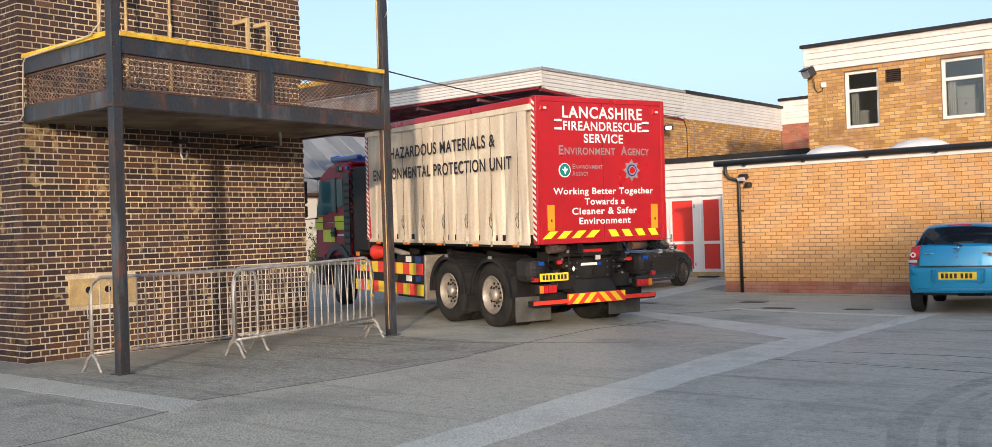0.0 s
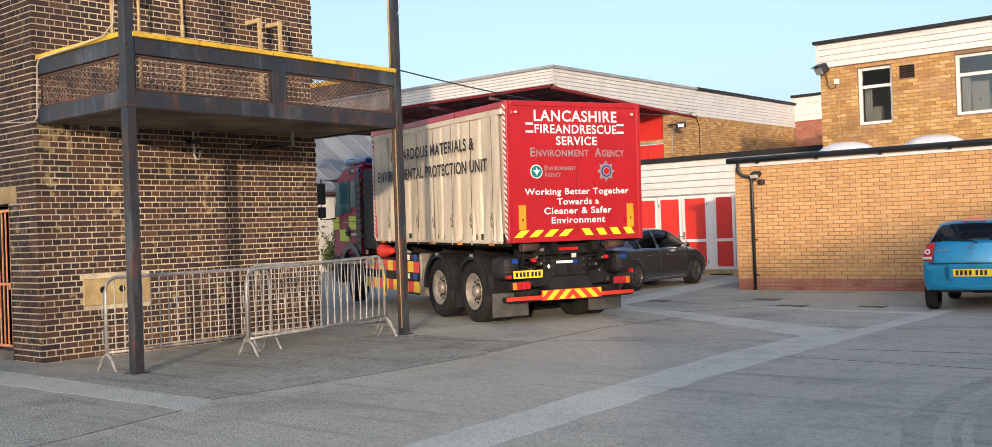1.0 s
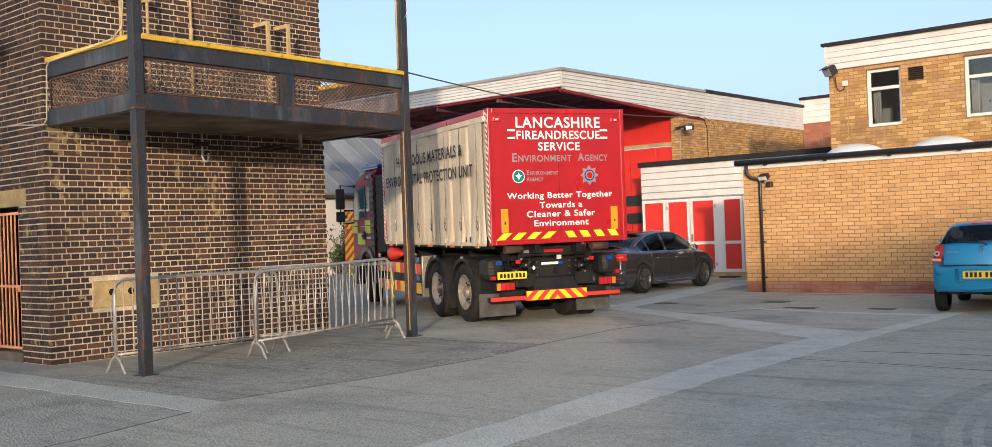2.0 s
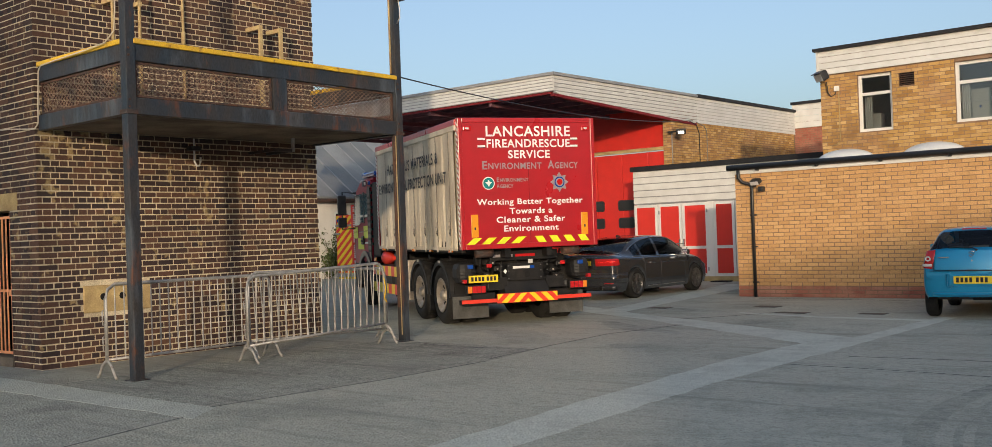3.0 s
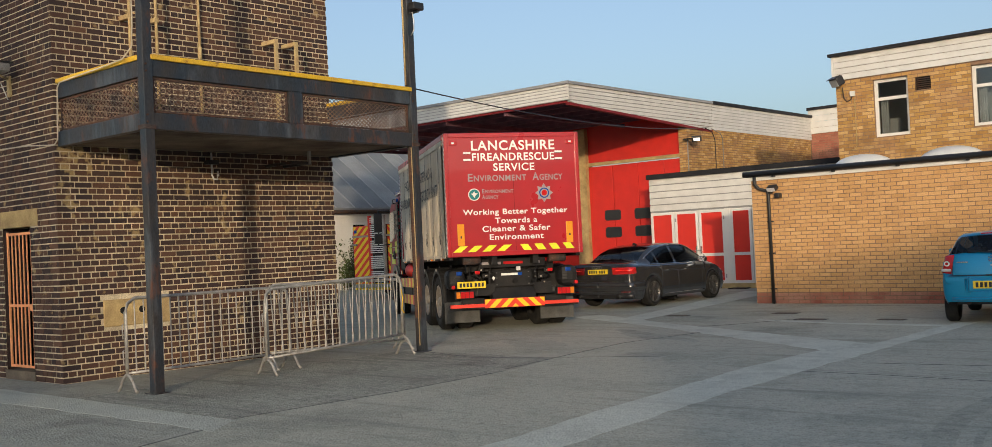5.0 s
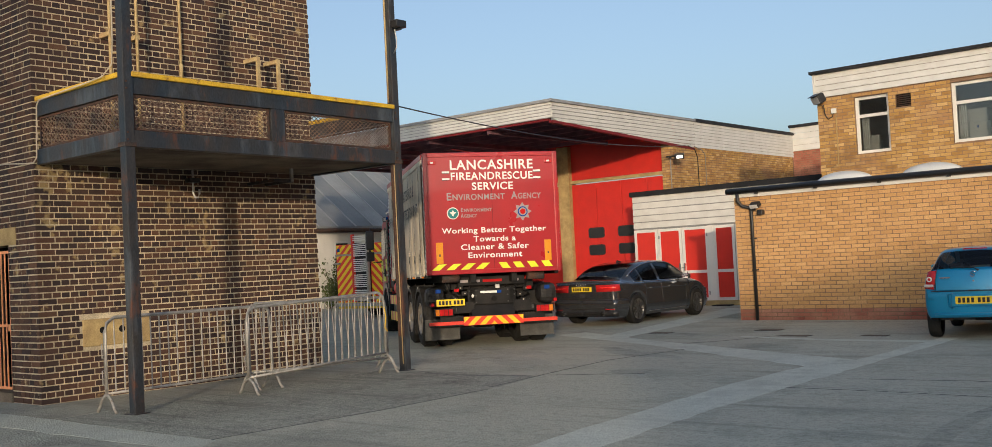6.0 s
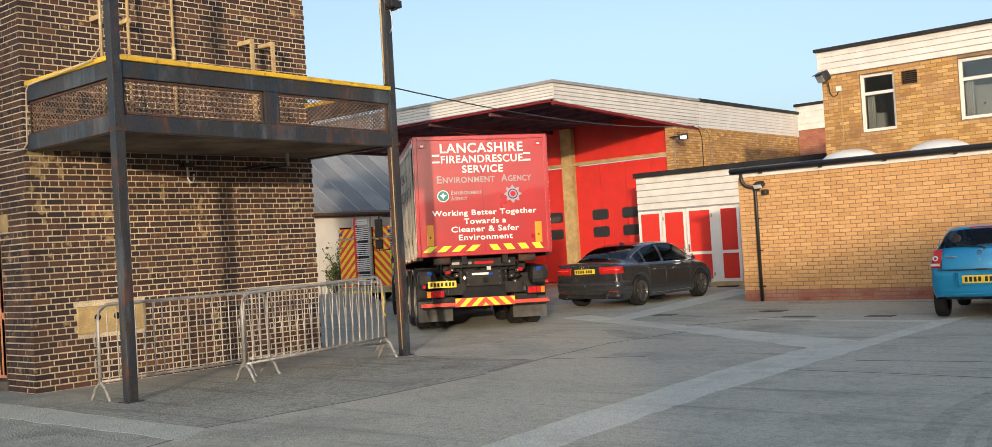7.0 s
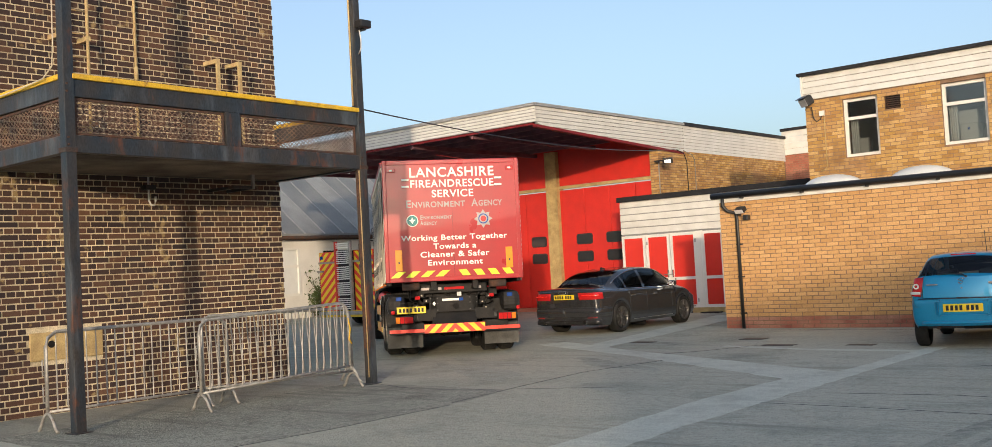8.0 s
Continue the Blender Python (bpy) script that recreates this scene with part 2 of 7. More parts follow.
M_MAROON = mat("maroon_steel", (0.2, 0.02, 0.025), rough=0.5)
M_NET = mat("grey_net_curtain", (0.36, 0.36, 0.35), rough=0.9, vary=0.1)
M_DOME = mat("frosted_rooflight", (0.68, 0.69, 0.68), rough=0.35, vary=0.05, bump=0.03)
M_LEAF = mat("shrub_leaf", (0.05, 0.085, 0.025), rough=0.6, col2=(0.08, 0.09, 0.03), vary=0.3)
M_BARK = mat("bark", (0.1, 0.07, 0.05), rough=0.9)
# vehicles
M_TRUCK_RED = mat("fire_red_paint", (0.41, 0.014, 0.019), rough=0.3, col2=(0.35, 0.013, 0.017), scale=2, vary=0.05, bump=0.02, coat=0.4)
# lorry red darkened and cooled: the shade on the cab is in this colour
M_CAB_RED_SHADED = mat("shaded_red_cab_paint", (0.36, 0.008, 0.03), rough=0.45, col2=(0.3, 0.007, 0.026), vary=0.06, bump=0.02)
M_CURTAIN = mat("cream_curtain_vinyl", (0.68, 0.61, 0.49), rough=0.5, col2=(0.5, 0.43, 0.33), scale=1.6, vary=0.1, bump=0.15, stretch=(1, 1, 0.35))
M_TEXT_WHITE = mat("white_lettering", (0.78, 0.78, 0.74), rough=0.4, vary=0.03, bump=0)
M_TEXT_SILVER = mat("silver_lettering", (0.33, 0.29, 0.29), rough=0.4, metal=0.3, vary=0.05, bump=0)
M_TEXT_BLACK = mat("black_lettering", (0.03, 0.03, 0.035), rough=0.5, vary=0.05, bump=0)
M_FLUO = mat("fluorescent_yellow", (0.72, 0.78, 0.02), rough=0.4, vary=0.05, bump=0.02)
M_CHEV_Y = mat("reflective_yellow", (0.85, 0.62, 0.02), rough=0.35, vary=0.05, bump=0.02)
M_CHEV_R = mat("reflective_red", (0.74, 0.05, 0.025), rough=0.35, vary=0.05, bump=0.02)
M_AMBER = mat("amber_reflector", (0.75, 0.3, 0.02), rough=0.25, vary=0.06, bump=0.02)
M_RUBBER = mat("tyre_rubber", (0.014, 0.014, 0.014), rough=0.7, col2=(0.03, 0.028, 0.025), scale=5, vary=0.2, bump=0.25)
M_RIM = mat("steel_rim", (0.42, 0.38, 0.32), rough=0.45, metal=0.5, col2=(0.28, 0.24, 0.2), scale=6, vary=0.15, bump=0.1)
M_CHASSIS = mat("chassis_black", (0.009, 0.009, 0.01), rough=0.55, col2=(0.022, 0.02, 0.018), scale=4, vary=0.25, bump=0.15)
M_GUARD = mat("grey_mudguard", (0.013, 0.014, 0.017), rough=0.5, col2=(0.03, 0.028, 0.026), scale=3, vary=0.15, bump=0.1)
M_FLAP = mat("dusty_mudflap", (0.1, 0.1, 0.095), rough=0.8, col2=(0.06, 0.058, 0.055), scale=5, vary=0.2, bump=0.15)
M_LAMP_RED = mat("red_lamp_lens", (0.5, 0.015, 0.015), rough=0.15, vary=0.05, bump=0.02, coat=0.5)
M_LAMP_ON = glow_mat("lit_red_lamp", (1.0, 0.05, 0.02), 2.0)
M_LAMP_AMB = mat("amber_lamp_lens", (0.75, 0.22, 0.02), rough=0.15, bump=0.02, coat=0.5)
M_LAMP_CLEAR = mat("clear_lamp_lens", (0.7, 0.68, 0.66), rough=0.12, bump=0.02, coat=0.5)
M_BLUE = mat("blue_lens", (0.01, 0.06, 0.3), rough=0.2, bump=0.02, coat=0.4)
M_PLATE = mat("yellow_number_plate", (0.85, 0.6, 0.02), rough=0.35, vary=0.03, bump=0)
M_CAR_GREY = mat("dark_grey_metallic", (0.052, 0.053, 0.058), rough=0.22, metal=0.45, vary=0.05, bump=0.01, coat=1.0, rough_vary=0.04)
M_CAR_BLUE = mat("turquoise_metallic", (0.0, 0.24, 0.46), rough=0.3, metal=0.35, vary=0.05, bump=0.01, coat=0.8, rough_vary=0.04)
M_CAR_GLASS = glass_mat("car_glass", (0.7, 0.75, 0.75))
M_DOOR_GLASS = mat("smoked_glass", (0.03, 0.035, 0.04), rough=0.08, vary=0.1, bump=0, coat=0.5, rough_vary=0.03)
M_ARCH = mat("blue_grey_arch_plastic", (0.03, 0.04, 0.055), rough=0.35, vary=0.15, bump=0.05)
M_CAB_GLASS = mat("teal_cab_glass", (0.05, 0.15, 0.17), rough=0.12, vary=0.15, bump=0, coat=0.2, rough_vary=0.03)
M_CHROME = mat("chrome", (0.7, 0.7, 0.7), rough=0.15, metal=1.0, vary=0.03, bump=0)
M_ALLOY = mat("alloy_wheel", (0.13, 0.125, 0.12), rough=0.3, metal=0.7, vary=0.05, bump=0)
M_SEAT = mat("seat_cloth", (0.03, 0.03, 0.033), rough=0.9)
weathered(M_YELLOW_BRICK, (0.3, 0.15, 0.07), 1.3, 0.52, 0.75, 0.45, (1, 1, 0.5))
weathered(M_OLD_BUFF, (0.17, 0.09, 0.05), 1.7, 0.52, 0.7, 0.6, (1, 1, 0.6))
weathered(M_CURTAIN, (0.3, 0.25, 0.19), 5.0, 0.55, 0.75, 0.5, (1, 1, 0.2))
weathered(M_YELLOW, (0.2, 0.1, 0.04), 8.0, 0.58, 0.68, 0.8)
weathered(M_GALV, (0.16, 0.1, 0.06), 11.0, 0.58, 0.68, 0.6)
M_TEAL = mat("teal_badge", (0.0, 0.2, 0.2), rough=0.4, bump=0)


# ---- mesh helpers ----
def box(bm, x0, x1, y0, y1, z0, z1, m=None, bevel=0.0):
    vs = [bm.verts.new(v) for v in ((x0, y0, z0), (x1, y0, z0), (x1, y1, z0), (x0, y1, z0), (x0, y0, z1), (x1, y0, z1), (x1, y1, z1), (x0, y1, z1))]
    fs = [bm.faces.new([vs[i] for i in f]) for f in ((3, 2, 1, 0), (4, 5, 6, 7), (0, 1, 5, 4), (1, 2, 6, 5), (2, 3, 7, 6), (3, 0, 4, 7))]
    if m is not None:
        bmesh.ops.transform(bm, matrix=m, verts=vs)
    if bevel:
        es = list({e for f in fs for e in f.edges})
        bmesh.ops.bevel(bm, geom=es, offset=bevel, segments=2, affect="EDGES", profile=0.5)
    return bm


def B(*a, **k):
    return box(bmesh.new(), *a, **k)


def tube(bm, pts, r, seg=8, caps=True):
    """A round bar through the points."""
    pts = [Vector(p) for p in pts]
    rings, up = [], Vector((0.13, 0.31, 0.94))
    for i, p in enumerate(pts):
        a = pts[max(i - 1, 0)]
        b = pts[min(i + 1, len(pts) - 1)]
        d = (b - a).normalized()
        s = d.cross(up)
        s = (s if s.length > 0.05 else d.cross(Vector((1, 0, 0)))).normalized()
        t = s.cross(d)
        rings.append([bm.verts.new(p + r * (math.cos(k * math.tau / seg) * s + math.sin(k * math.tau / seg) * t)) for k in range(seg)])
    for a, b in zip(rings, rings[1:]):
        for k in range(seg):
            bm.faces.new((a[k], a[(k + 1) % seg], b[(k + 1) % seg], b[k])).smooth = True
    if caps:
        bm.faces.new(rings[0][::-1])
        bm.faces.new(rings[-1])
    return bm


def lathe(bm, profile, seg=32, axis="x", at=(0, 0, 0), caps=(True, True)):
    """A turned body: profile of (along, radius) about an axis."""
    rings = []
    for s, r in profile:
        ring = []
        for k in range(seg):
            a = k * math.tau / seg
            c, d = r * math.cos(a), r * math.sin(a)
            v = {"x": (s, c, d), "y": (c, s, d), "z": (c, d, s)}[axis]
            ring.append(bm.verts.new(Vector(v) + Vector(at)))
        rings.append(ring)
    for a, b in zip(rings, rings[1:]):
        for k in range(seg):
            bm.faces.new((a[k], a[(k + 1) % seg], b[(k + 1) % seg], b[k])).smooth = True
    for ring, cap in zip((rings[0], rings[-1]), caps):
        if cap:
            bm.faces.new(ring)
    bmesh.ops.recalc_face_normals(bm, faces=bm.faces)
    return bm


def prism(bm, outline, y0, y1, plane="xz"):
    """A flat outline pushed through a depth."""
    def at(p, d):
        return {"xz": (p[0], d, p[1]), "yz": (d, p[0], p[1]), "xy": (p[0], p[1], d)}[plane]
    a = [bm.verts.new(at(p, y0)) for p in outline]
    b = [bm.verts.new(at(p, y1)) for p in outline]
    n = len(outline)
    bm.faces.new(a)
    bm.faces.new(b[::-1])
    for i in range(n):
        bm.faces.new((a[i], b[i], b[(i + 1) % n], a[(i + 1) % n]))
    bmesh.ops.recalc_face_normals(bm, faces=bm.faces)
    return bm


def part(name, bm, material, parent=None, label="", m=None, smooth=False, kind=""):
    me = bpy.data.meshes.new(name)
    bm.to_mesh(me)
    bm.free()
    me.materials.append(material)
    if smooth:
        for f in me.polygons:
            f.use_smooth = True
    ob = new(name, me)
    ob.parent = parent
    if m is not None:
        ob.matrix_basis = m
    return tagged(ob, label=label, kind=kind)


def thing(name, label, category, m=None, group="", kind=""):
    ob = new(name)
    if m is not None:
        ob.matrix_basis = m
    return tagged(ob, label, category, group, kind)


def lettering(name, words, x, z, width, height, material, parent, m, label=""):
    """Raised words, their middle at (x, z) of the plane m, as wide and high as given."""
    cu = bpy.data.curves.new("words", "FONT")
    cu.body, cu.align_x, cu.extrude = words, "CENTER", 0.0
    cu.space_character, cu.offset = 1.1, 0.02
    tmp = bpy.data.objects.new("words", cu)
    scene.collection.objects.link(tmp)
    bpy.context.view_layer.update()
    me = bpy.data.meshes.new_from_object(tmp.evaluated_get(bpy.context.evaluated_depsgraph_get()))
    bpy.data.objects.remove(tmp)
    xs, ys = [v.co.x for v in me.vertices], [v.co.y for v in me.vertices]
    sx, sy = width / (max(xs) - min(xs)), height / (max(ys) - min(ys))
    mx, my = (max(xs) + min(xs)) / 2, (max(ys) + min(ys)) / 2
    # every word is a mesh of its own
    link = {}
    for p in me.polygons:
        for a in p.vertices:
            link.setdefault(a, set()).update(p.vertices)
    seen, letters = set(), []
    for a in link:
        if a not in seen:
            todo, isle = [a], []
            while todo:
                b = todo.pop()
                if b not in seen:
                    seen.add(b)
                    isle.append(b)
                    todo += link[b]
            letters.append((min(xs[i] for i in isle), max(xs[i] for i in isle), set(isle)))
    letters.sort(key=lambda q: q[0])
    made, end = [], -99.0
    for lo, hi, isle in letters:
        if lo - end > 0.24:
            made.append(set())
        made[-1] |= isle
        end = max(end, hi)
    for word in made:
        at = {i: k for k, i in enumerate(sorted(word))}
        wm = bpy.data.meshes.new(name)
        wm.from_pydata([(x + (xs[i] - mx) * sx, z + (ys[i] - my) * sy, 0) for i in at], [], [[at[i] for i in p.vertices] for p in me.polygons if p.vertices[0] in at])
        wm.materials.append(material)
        ob = new(name, wm)
        ob.parent, ob.matrix_basis = parent, m
        tagged(ob, label=label)
    bpy.data.meshes.remove(me)


def bricks_of(length, height, course, pitch, bond, holes=(), joint=0.01):
    """(u, z, width, height) of the bricks of a wall face, with openings (u0, u1, z0, z1) left out."""
    rng = random.Random(7)
    out = []
    for r in range(int(height / course)):
        z = r * course + joint / 2
        header = bond == "english" and r % 2 == 1
        w = pitch / 2 if header else pitch
        u = -w / 2 if (header or (bond == "running" and r % 2)) else 0.0
        if bond == "english" and not header:
            u = 0.0
        while u < length - 0.02:
            a, b = (u + joint / 2 if u > 0 else -.006), (u + w - joint / 2 if u + w < length else length + .006)
            u += w
            if b - a < 0.03:
                continue
            segs = [(a, b)]
            for h in holes:
                if z + course - joint > h[2] + 0.005 and z < h[3] - 0.005:
                    nxt = []
                    for s0, s1 in segs:
                        if s1 <= h[0] or s0 >= h[1]:
                            nxt.append((s0, s1))
                        else:
                            if h[0] - s0 > 0.03:
                                nxt.append((s0, h[0]))
                            if s1 - h[1] > 0.03:
                                nxt.append((h[1], s1))
                    segs = nxt
            for s0, s1 in segs:
                out.append((s0 + rng.uniform(-.0015, .0015), z + rng.uniform(-.0012, .0012), s1 - s0, course - joint))
    return out


def brick_face(parent, origin, along, out, bricks, material, singles=None, proud=0.006):
    """Bricks on a wall face: those inside singles (u0, u1, z0, z1) as pieces of their own, the rest as one mesh."""
    O, U, N, Z = Vector(origin), Vector(along), Vector(out), Vector((0, 0, 1))
    rng = random.Random(11)
    verts, faces, shared, count = [], [], {}, 0
    flip = U.cross(Z).dot(N) < 0
    quads = [(0, 1, 5, 4), (1, 2, 6, 5), (3, 0, 4, 7), (4, 5, 6, 7), (3, 2, 1, 0)]

    def corners(w, h, d):
        # 0..3 round the front edge at depth d and 4..7 above
        return [(0, d, 0), (w, d, 0), (w, -0.004, 0), (0, -0.004, 0), (0, d, h), (w, d, h), (w, -0.004, h), (0, -0.004, h)]
    for u, z, w, h in bricks:
        d = proud + rng.uniform(-0.002, 0.003)
        if singles and count < 300 and singles[0] <= u <= singles[1] and singles[2] <= z <= singles[3]:
            key = (round(w, 2), round(h, 3))
            if key not in shared:
                me = bpy.data.meshes.new("brick")
                vs = [U * a + N * b + Z * c for a, b, c in corners(key[0] if key[0] <= w else w, h, proud)]
                me.from_pydata(vs, [], [q[::-1] if flip else q for q in quads])
                me.materials.append(material)
                shared[key] = me
            ob = new("brick", shared[key])
            ob.parent = parent
            ob.location = O + U * u + Z * z + N * rng.uniform(-0.002, 0.003)
            count += 1
            continue
        k = len(verts)
        verts += [O + U * (u + a) + N * b + Z * (z + c) for a, b, c in corners(w, h, d)]
        faces += [tuple(k + i for i in (q[::-1] if flip else q)) for q in quads]
    me = bpy.data.meshes.new("brickwork")
    me.from_pydata(verts, [], faces)
    me.materials.append(material)
    ob = new("brickwork", me)
    ob.parent = parent
    return tagged(ob, kind="stuff")


def wall_with_holes(bm, length, height, thick, holes):
    """A wall slab u by z with openings through it; front face at d=0, body behind it (d<0)."""
    us = sorted({0.0, length, *[h[0] for h in holes], *[h[1] for h in holes]})
    zs = sorted({0.0, height, *[h[2] for h in holes], *[h[3] for h in holes]})
    for a, b in zip(us, us[1:]):
        for c, d in zip(zs, zs[1:]):
            if not any(h[0] <= (a + b) / 2 <= h[1] and h[2] <= (c + d) / 2 <= h[3] for h in holes):
                box(bm, a, b, 0, thick, c, d)
    bmesh.ops.remove_doubles(bm, verts=bm.verts, dist=1e-5)
    return bm


# ---- ground ----
def flat(name, outline, z, material, label, kind="structure"):
    # edges a little ragged, as laid by hand
    rng, ragged = random.Random(len(label)), []
    for p, q in zip(outline, outline[1:] + outline[:1]):
        p, q = Vector(p), Vector(q)
        n = max(1, min(90, int((q - p).length / .22)))
        side = Vector((p.y - q.y, q.x - p.x)).normalized()
        ragged += [p.lerp(q, i / n) + side * (rng.gauss(0, .014) if i else 0) for i in range(n)]
    bm = bmesh.new()
    prism(bm, ragged, z - 0.05, z, "xy")
    return tagged(part(name, bm, material), label, name.replace("_", " "), kind=kind)


M_TYRE_MARK = ground_mat("rubbed_asphalt", (0.41, 0.382, 0.32), (0.5, 0.468, 0.395), (0.22, 0.204, 0.17), 0.6)
ground = tagged(part("ground", B(-900, 900, -900, 900, -0.4, 0.0), M_GROUND), "worn grey asphalt yard with stains and patches", "ground", kind="structure")
flat("concrete_strip", [(-4.8, -6), (-4.2, -6), (-4.68, 5.4), (-4.93, 8.7), (-4.98, 12.8), (-5.0, 16.6), (-5.26, 16.6), (-5.3, 13.3), (-5.62, 12.4), (-5.68, 10.6), (-5.45, 7.6), (-5.2, 5.0)], 0.0012, M_CONCRETE, "pale concrete trench strip laid across the asphalt")
flat("concrete_strip", [(-5.3, 13.25), (-5.6, 12.4), (-9.35, 14.8), (-12.6, 16.55), (-12.4, 17.2), (-9.9, 15.65)], 0.0018, M_CONCRETE, "pale concrete trench strip running to the bays")
flat("concrete_strip", [(-5.27, 15.85), (-5.27, 16.1), (-6.9, 16.15), (-8.6, 16.6), (-8.6, 16.45), (-6.9, 15.95)], 0.0016, M_CONCRETE, "narrow pale concrete strip across the yard")
flat("concrete_strip", [(-11.3, 16.2), (-10.75, 16.2), (-12.3, 24.9), (-13.3, 24.9)], 0.0024, M_CONCRETE, "pale concrete strip leading to the entrance")
flat("concrete_strip", [(-18, 5.0), (-11.6, 5.03), (-9.6, 5.1), (-7.85, 5.1), (-8.2, 5.57), (-9.7, 5.55), (-13, 5.62), (-18, 5.6)], 0.0015, M_OLD_CONCRETE, "pale concrete strip beside the tower slab")
flat("concrete_slab", [(-18, 5.6), (-11.35, 5.6), (-11.35, 11.4), (-18, 11.4)], 0.0012, ground_mat("tower_slab", (0.38, 0.345, 0.285), (0.45, 0.41, 0.345), (0.23, 0.208, 0.17), 0.5), "brownish concrete apron round the tower foot")
flat("asphalt_patch", [(-11.33, 5.62), (-9.4, 5.57), (-8.27, 5.58), (-8.14, 7.5), (-8.17, 9.3), (-8.4, 10.55), (-9.6, 10.7), (-11.33, 10.6)], 0.001, M_PATCH, "darker asphalt patch beside the tower")
flat("asphalt_patch", [(-18, -6), (-7.2, -6), (-7.6, 3.6), (-7.95, 5.08), (-9.6, 5.08), (-11.6, 5.02), (-18, 4.98)], 0.0009, M_TYRE_MARK, "old dark asphalt beside the pale strip")
flat("asphalt_patch", [(-4.19, -6), (14, -6), (14, 15.6), (-4.99, 16.5), (-4.97, 12.8), (-4.92, 8.7), (-4.67, 5.4)], 0.0008, ground_mat("asphalt_lane", (0.46, 0.428, 0.355), (0.56, 0.525, 0.44), (0.25, 0.233, 0.195), 0.35), "large darker asphalt repair")
for pts in (((-4.97, 10.47), (-4.0, 10.46), (-2.7, 10.37), (0.5, 10.15)), ((-4.6, 11.35), (-3.4, 11.5), (-1.5, 11.3)), ((-8.95, 15.1), (-8.5, 15.7), (-7.95, 16.9)), ((-3.9, 14.2), (-2.2, 14.5), (0.6, 14.4)), ((-9.9, 19.9), (-8.4, 19.95), (-6.2, 19.75)), ((-10.7, 10.62), (-9.6, 10.3), (-8.9, 10.5), (-7.2, 11.2)), ((-8.28, 9.45), (-8.5, 11.0), (-8.66, 12.55), (-8.38, 14.2)), ((-8.27, 5.57), (-8.13, 7.5), (-8.17, 9.3)), ((-8.0, 5.1), (-7.66, 3.9), (-7.4, 2.0))):
    bm = bmesh.new()
    for a, b in zip(pts, pts[1:]):
        d = (Vector(b) - Vector(a)).normalized()
        s = Vector((-d.y, d.x)) * 0.006
        prism(bm, [Vector(a) - s, Vector(b) - s, Vector(b) + s, Vector(a) + s], -0.02, 0.0035, "xy")
    tagged(part("joint_line", bm, M_CRACK), "dark crack sealed in the asphalt", "crack", kind="structure")


M_RUBBED = ground_mat("rubber_streak", (0.39, 0.365, 0.305), (0.5, 0.47, 0.395), (0.2, 0.187, 0.158), 1.2)


def oil_stain(x, y, rx, ry, turn, seed):
    rng = random.Random(seed)
    c, q = math.cos(radians(turn)), math.sin(radians(turn))
    pts = []
    for k in range(40):
        a, r = k * math.tau / 40, 1 + .22 * math.sin(3 * k * math.tau / 40 + seed) + rng.gauss(0, .07)
        u, v = rx * r * math.cos(a), ry * r * math.sin(a)
        pts.append((x + c * u - q * v, y + q * u + c * v))
    tagged(part("oil_stain", prism(bmesh.new(), pts, -.02, .0005, "xy"), M_TYRE_MARK), "faint darker stain worn into the asphalt", "stain", kind="structure")


for spot in ((-10.4, 12.3, 1.5, .35, 150, 1), (-11.2, 13.4, 1.1, .3, 155, 2), (-8.9, 13.6, 1.3, .25, 148, 3), (-9.9, 16.9, .9, .25, 160, 4), (-12.6, 17.6, .8, .5, 10, 5), (-7.4, 11.2, .5, .2, 140, 6)):
    oil_stain(*spot)


def tyre_mark(cx, cy, r, a0, a1, w=.16):
    pts = [(cx + q * math.cos(radians(a)), cy + q * math.sin(radians(a))) for q, rng in ((r, range(a0, a1, 3)), (r + w, range(a1 - 1, a0 - 1, -3))) for a in rng]
    tagged(part("tyre_mark", prism(bmesh.new(), pts, -.02, .0022, "xy"), M_RUBBED), "faint dark tyre mark curving on the asphalt", "tyre mark", kind="structure")


for r, w in ((5.74, .12), (5.93, .06), (6.1, .2)):
    tyre_mark(3.5, 8.9, r, 166, 215, w)


def manhole(x, y, w, d):
    ob = thing("manhole_cover", "dark iron access cover set flush in the yard", "manhole cover", pose(x, y, 0))
    part("frame", B(-w / 2 - .02, w / 2 + .02, -d / 2 - .02, d / 2 + .02, -0.05, 0.004), M_CHASSIS, ob)
    part("lid", B(-w / 2, w / 2, -d / 2, d / 2, -0.05, 0.008), M_DECK, ob)


manhole(-8.75, 17.9, 0.42, 0.3)
manhole(-7.72, 16.72, 0.5, 0.2)
manhole(-10.6, 17.15, 0.4, 0.22)
manhole(-6.4, 16.85, 0.4, 0.2)


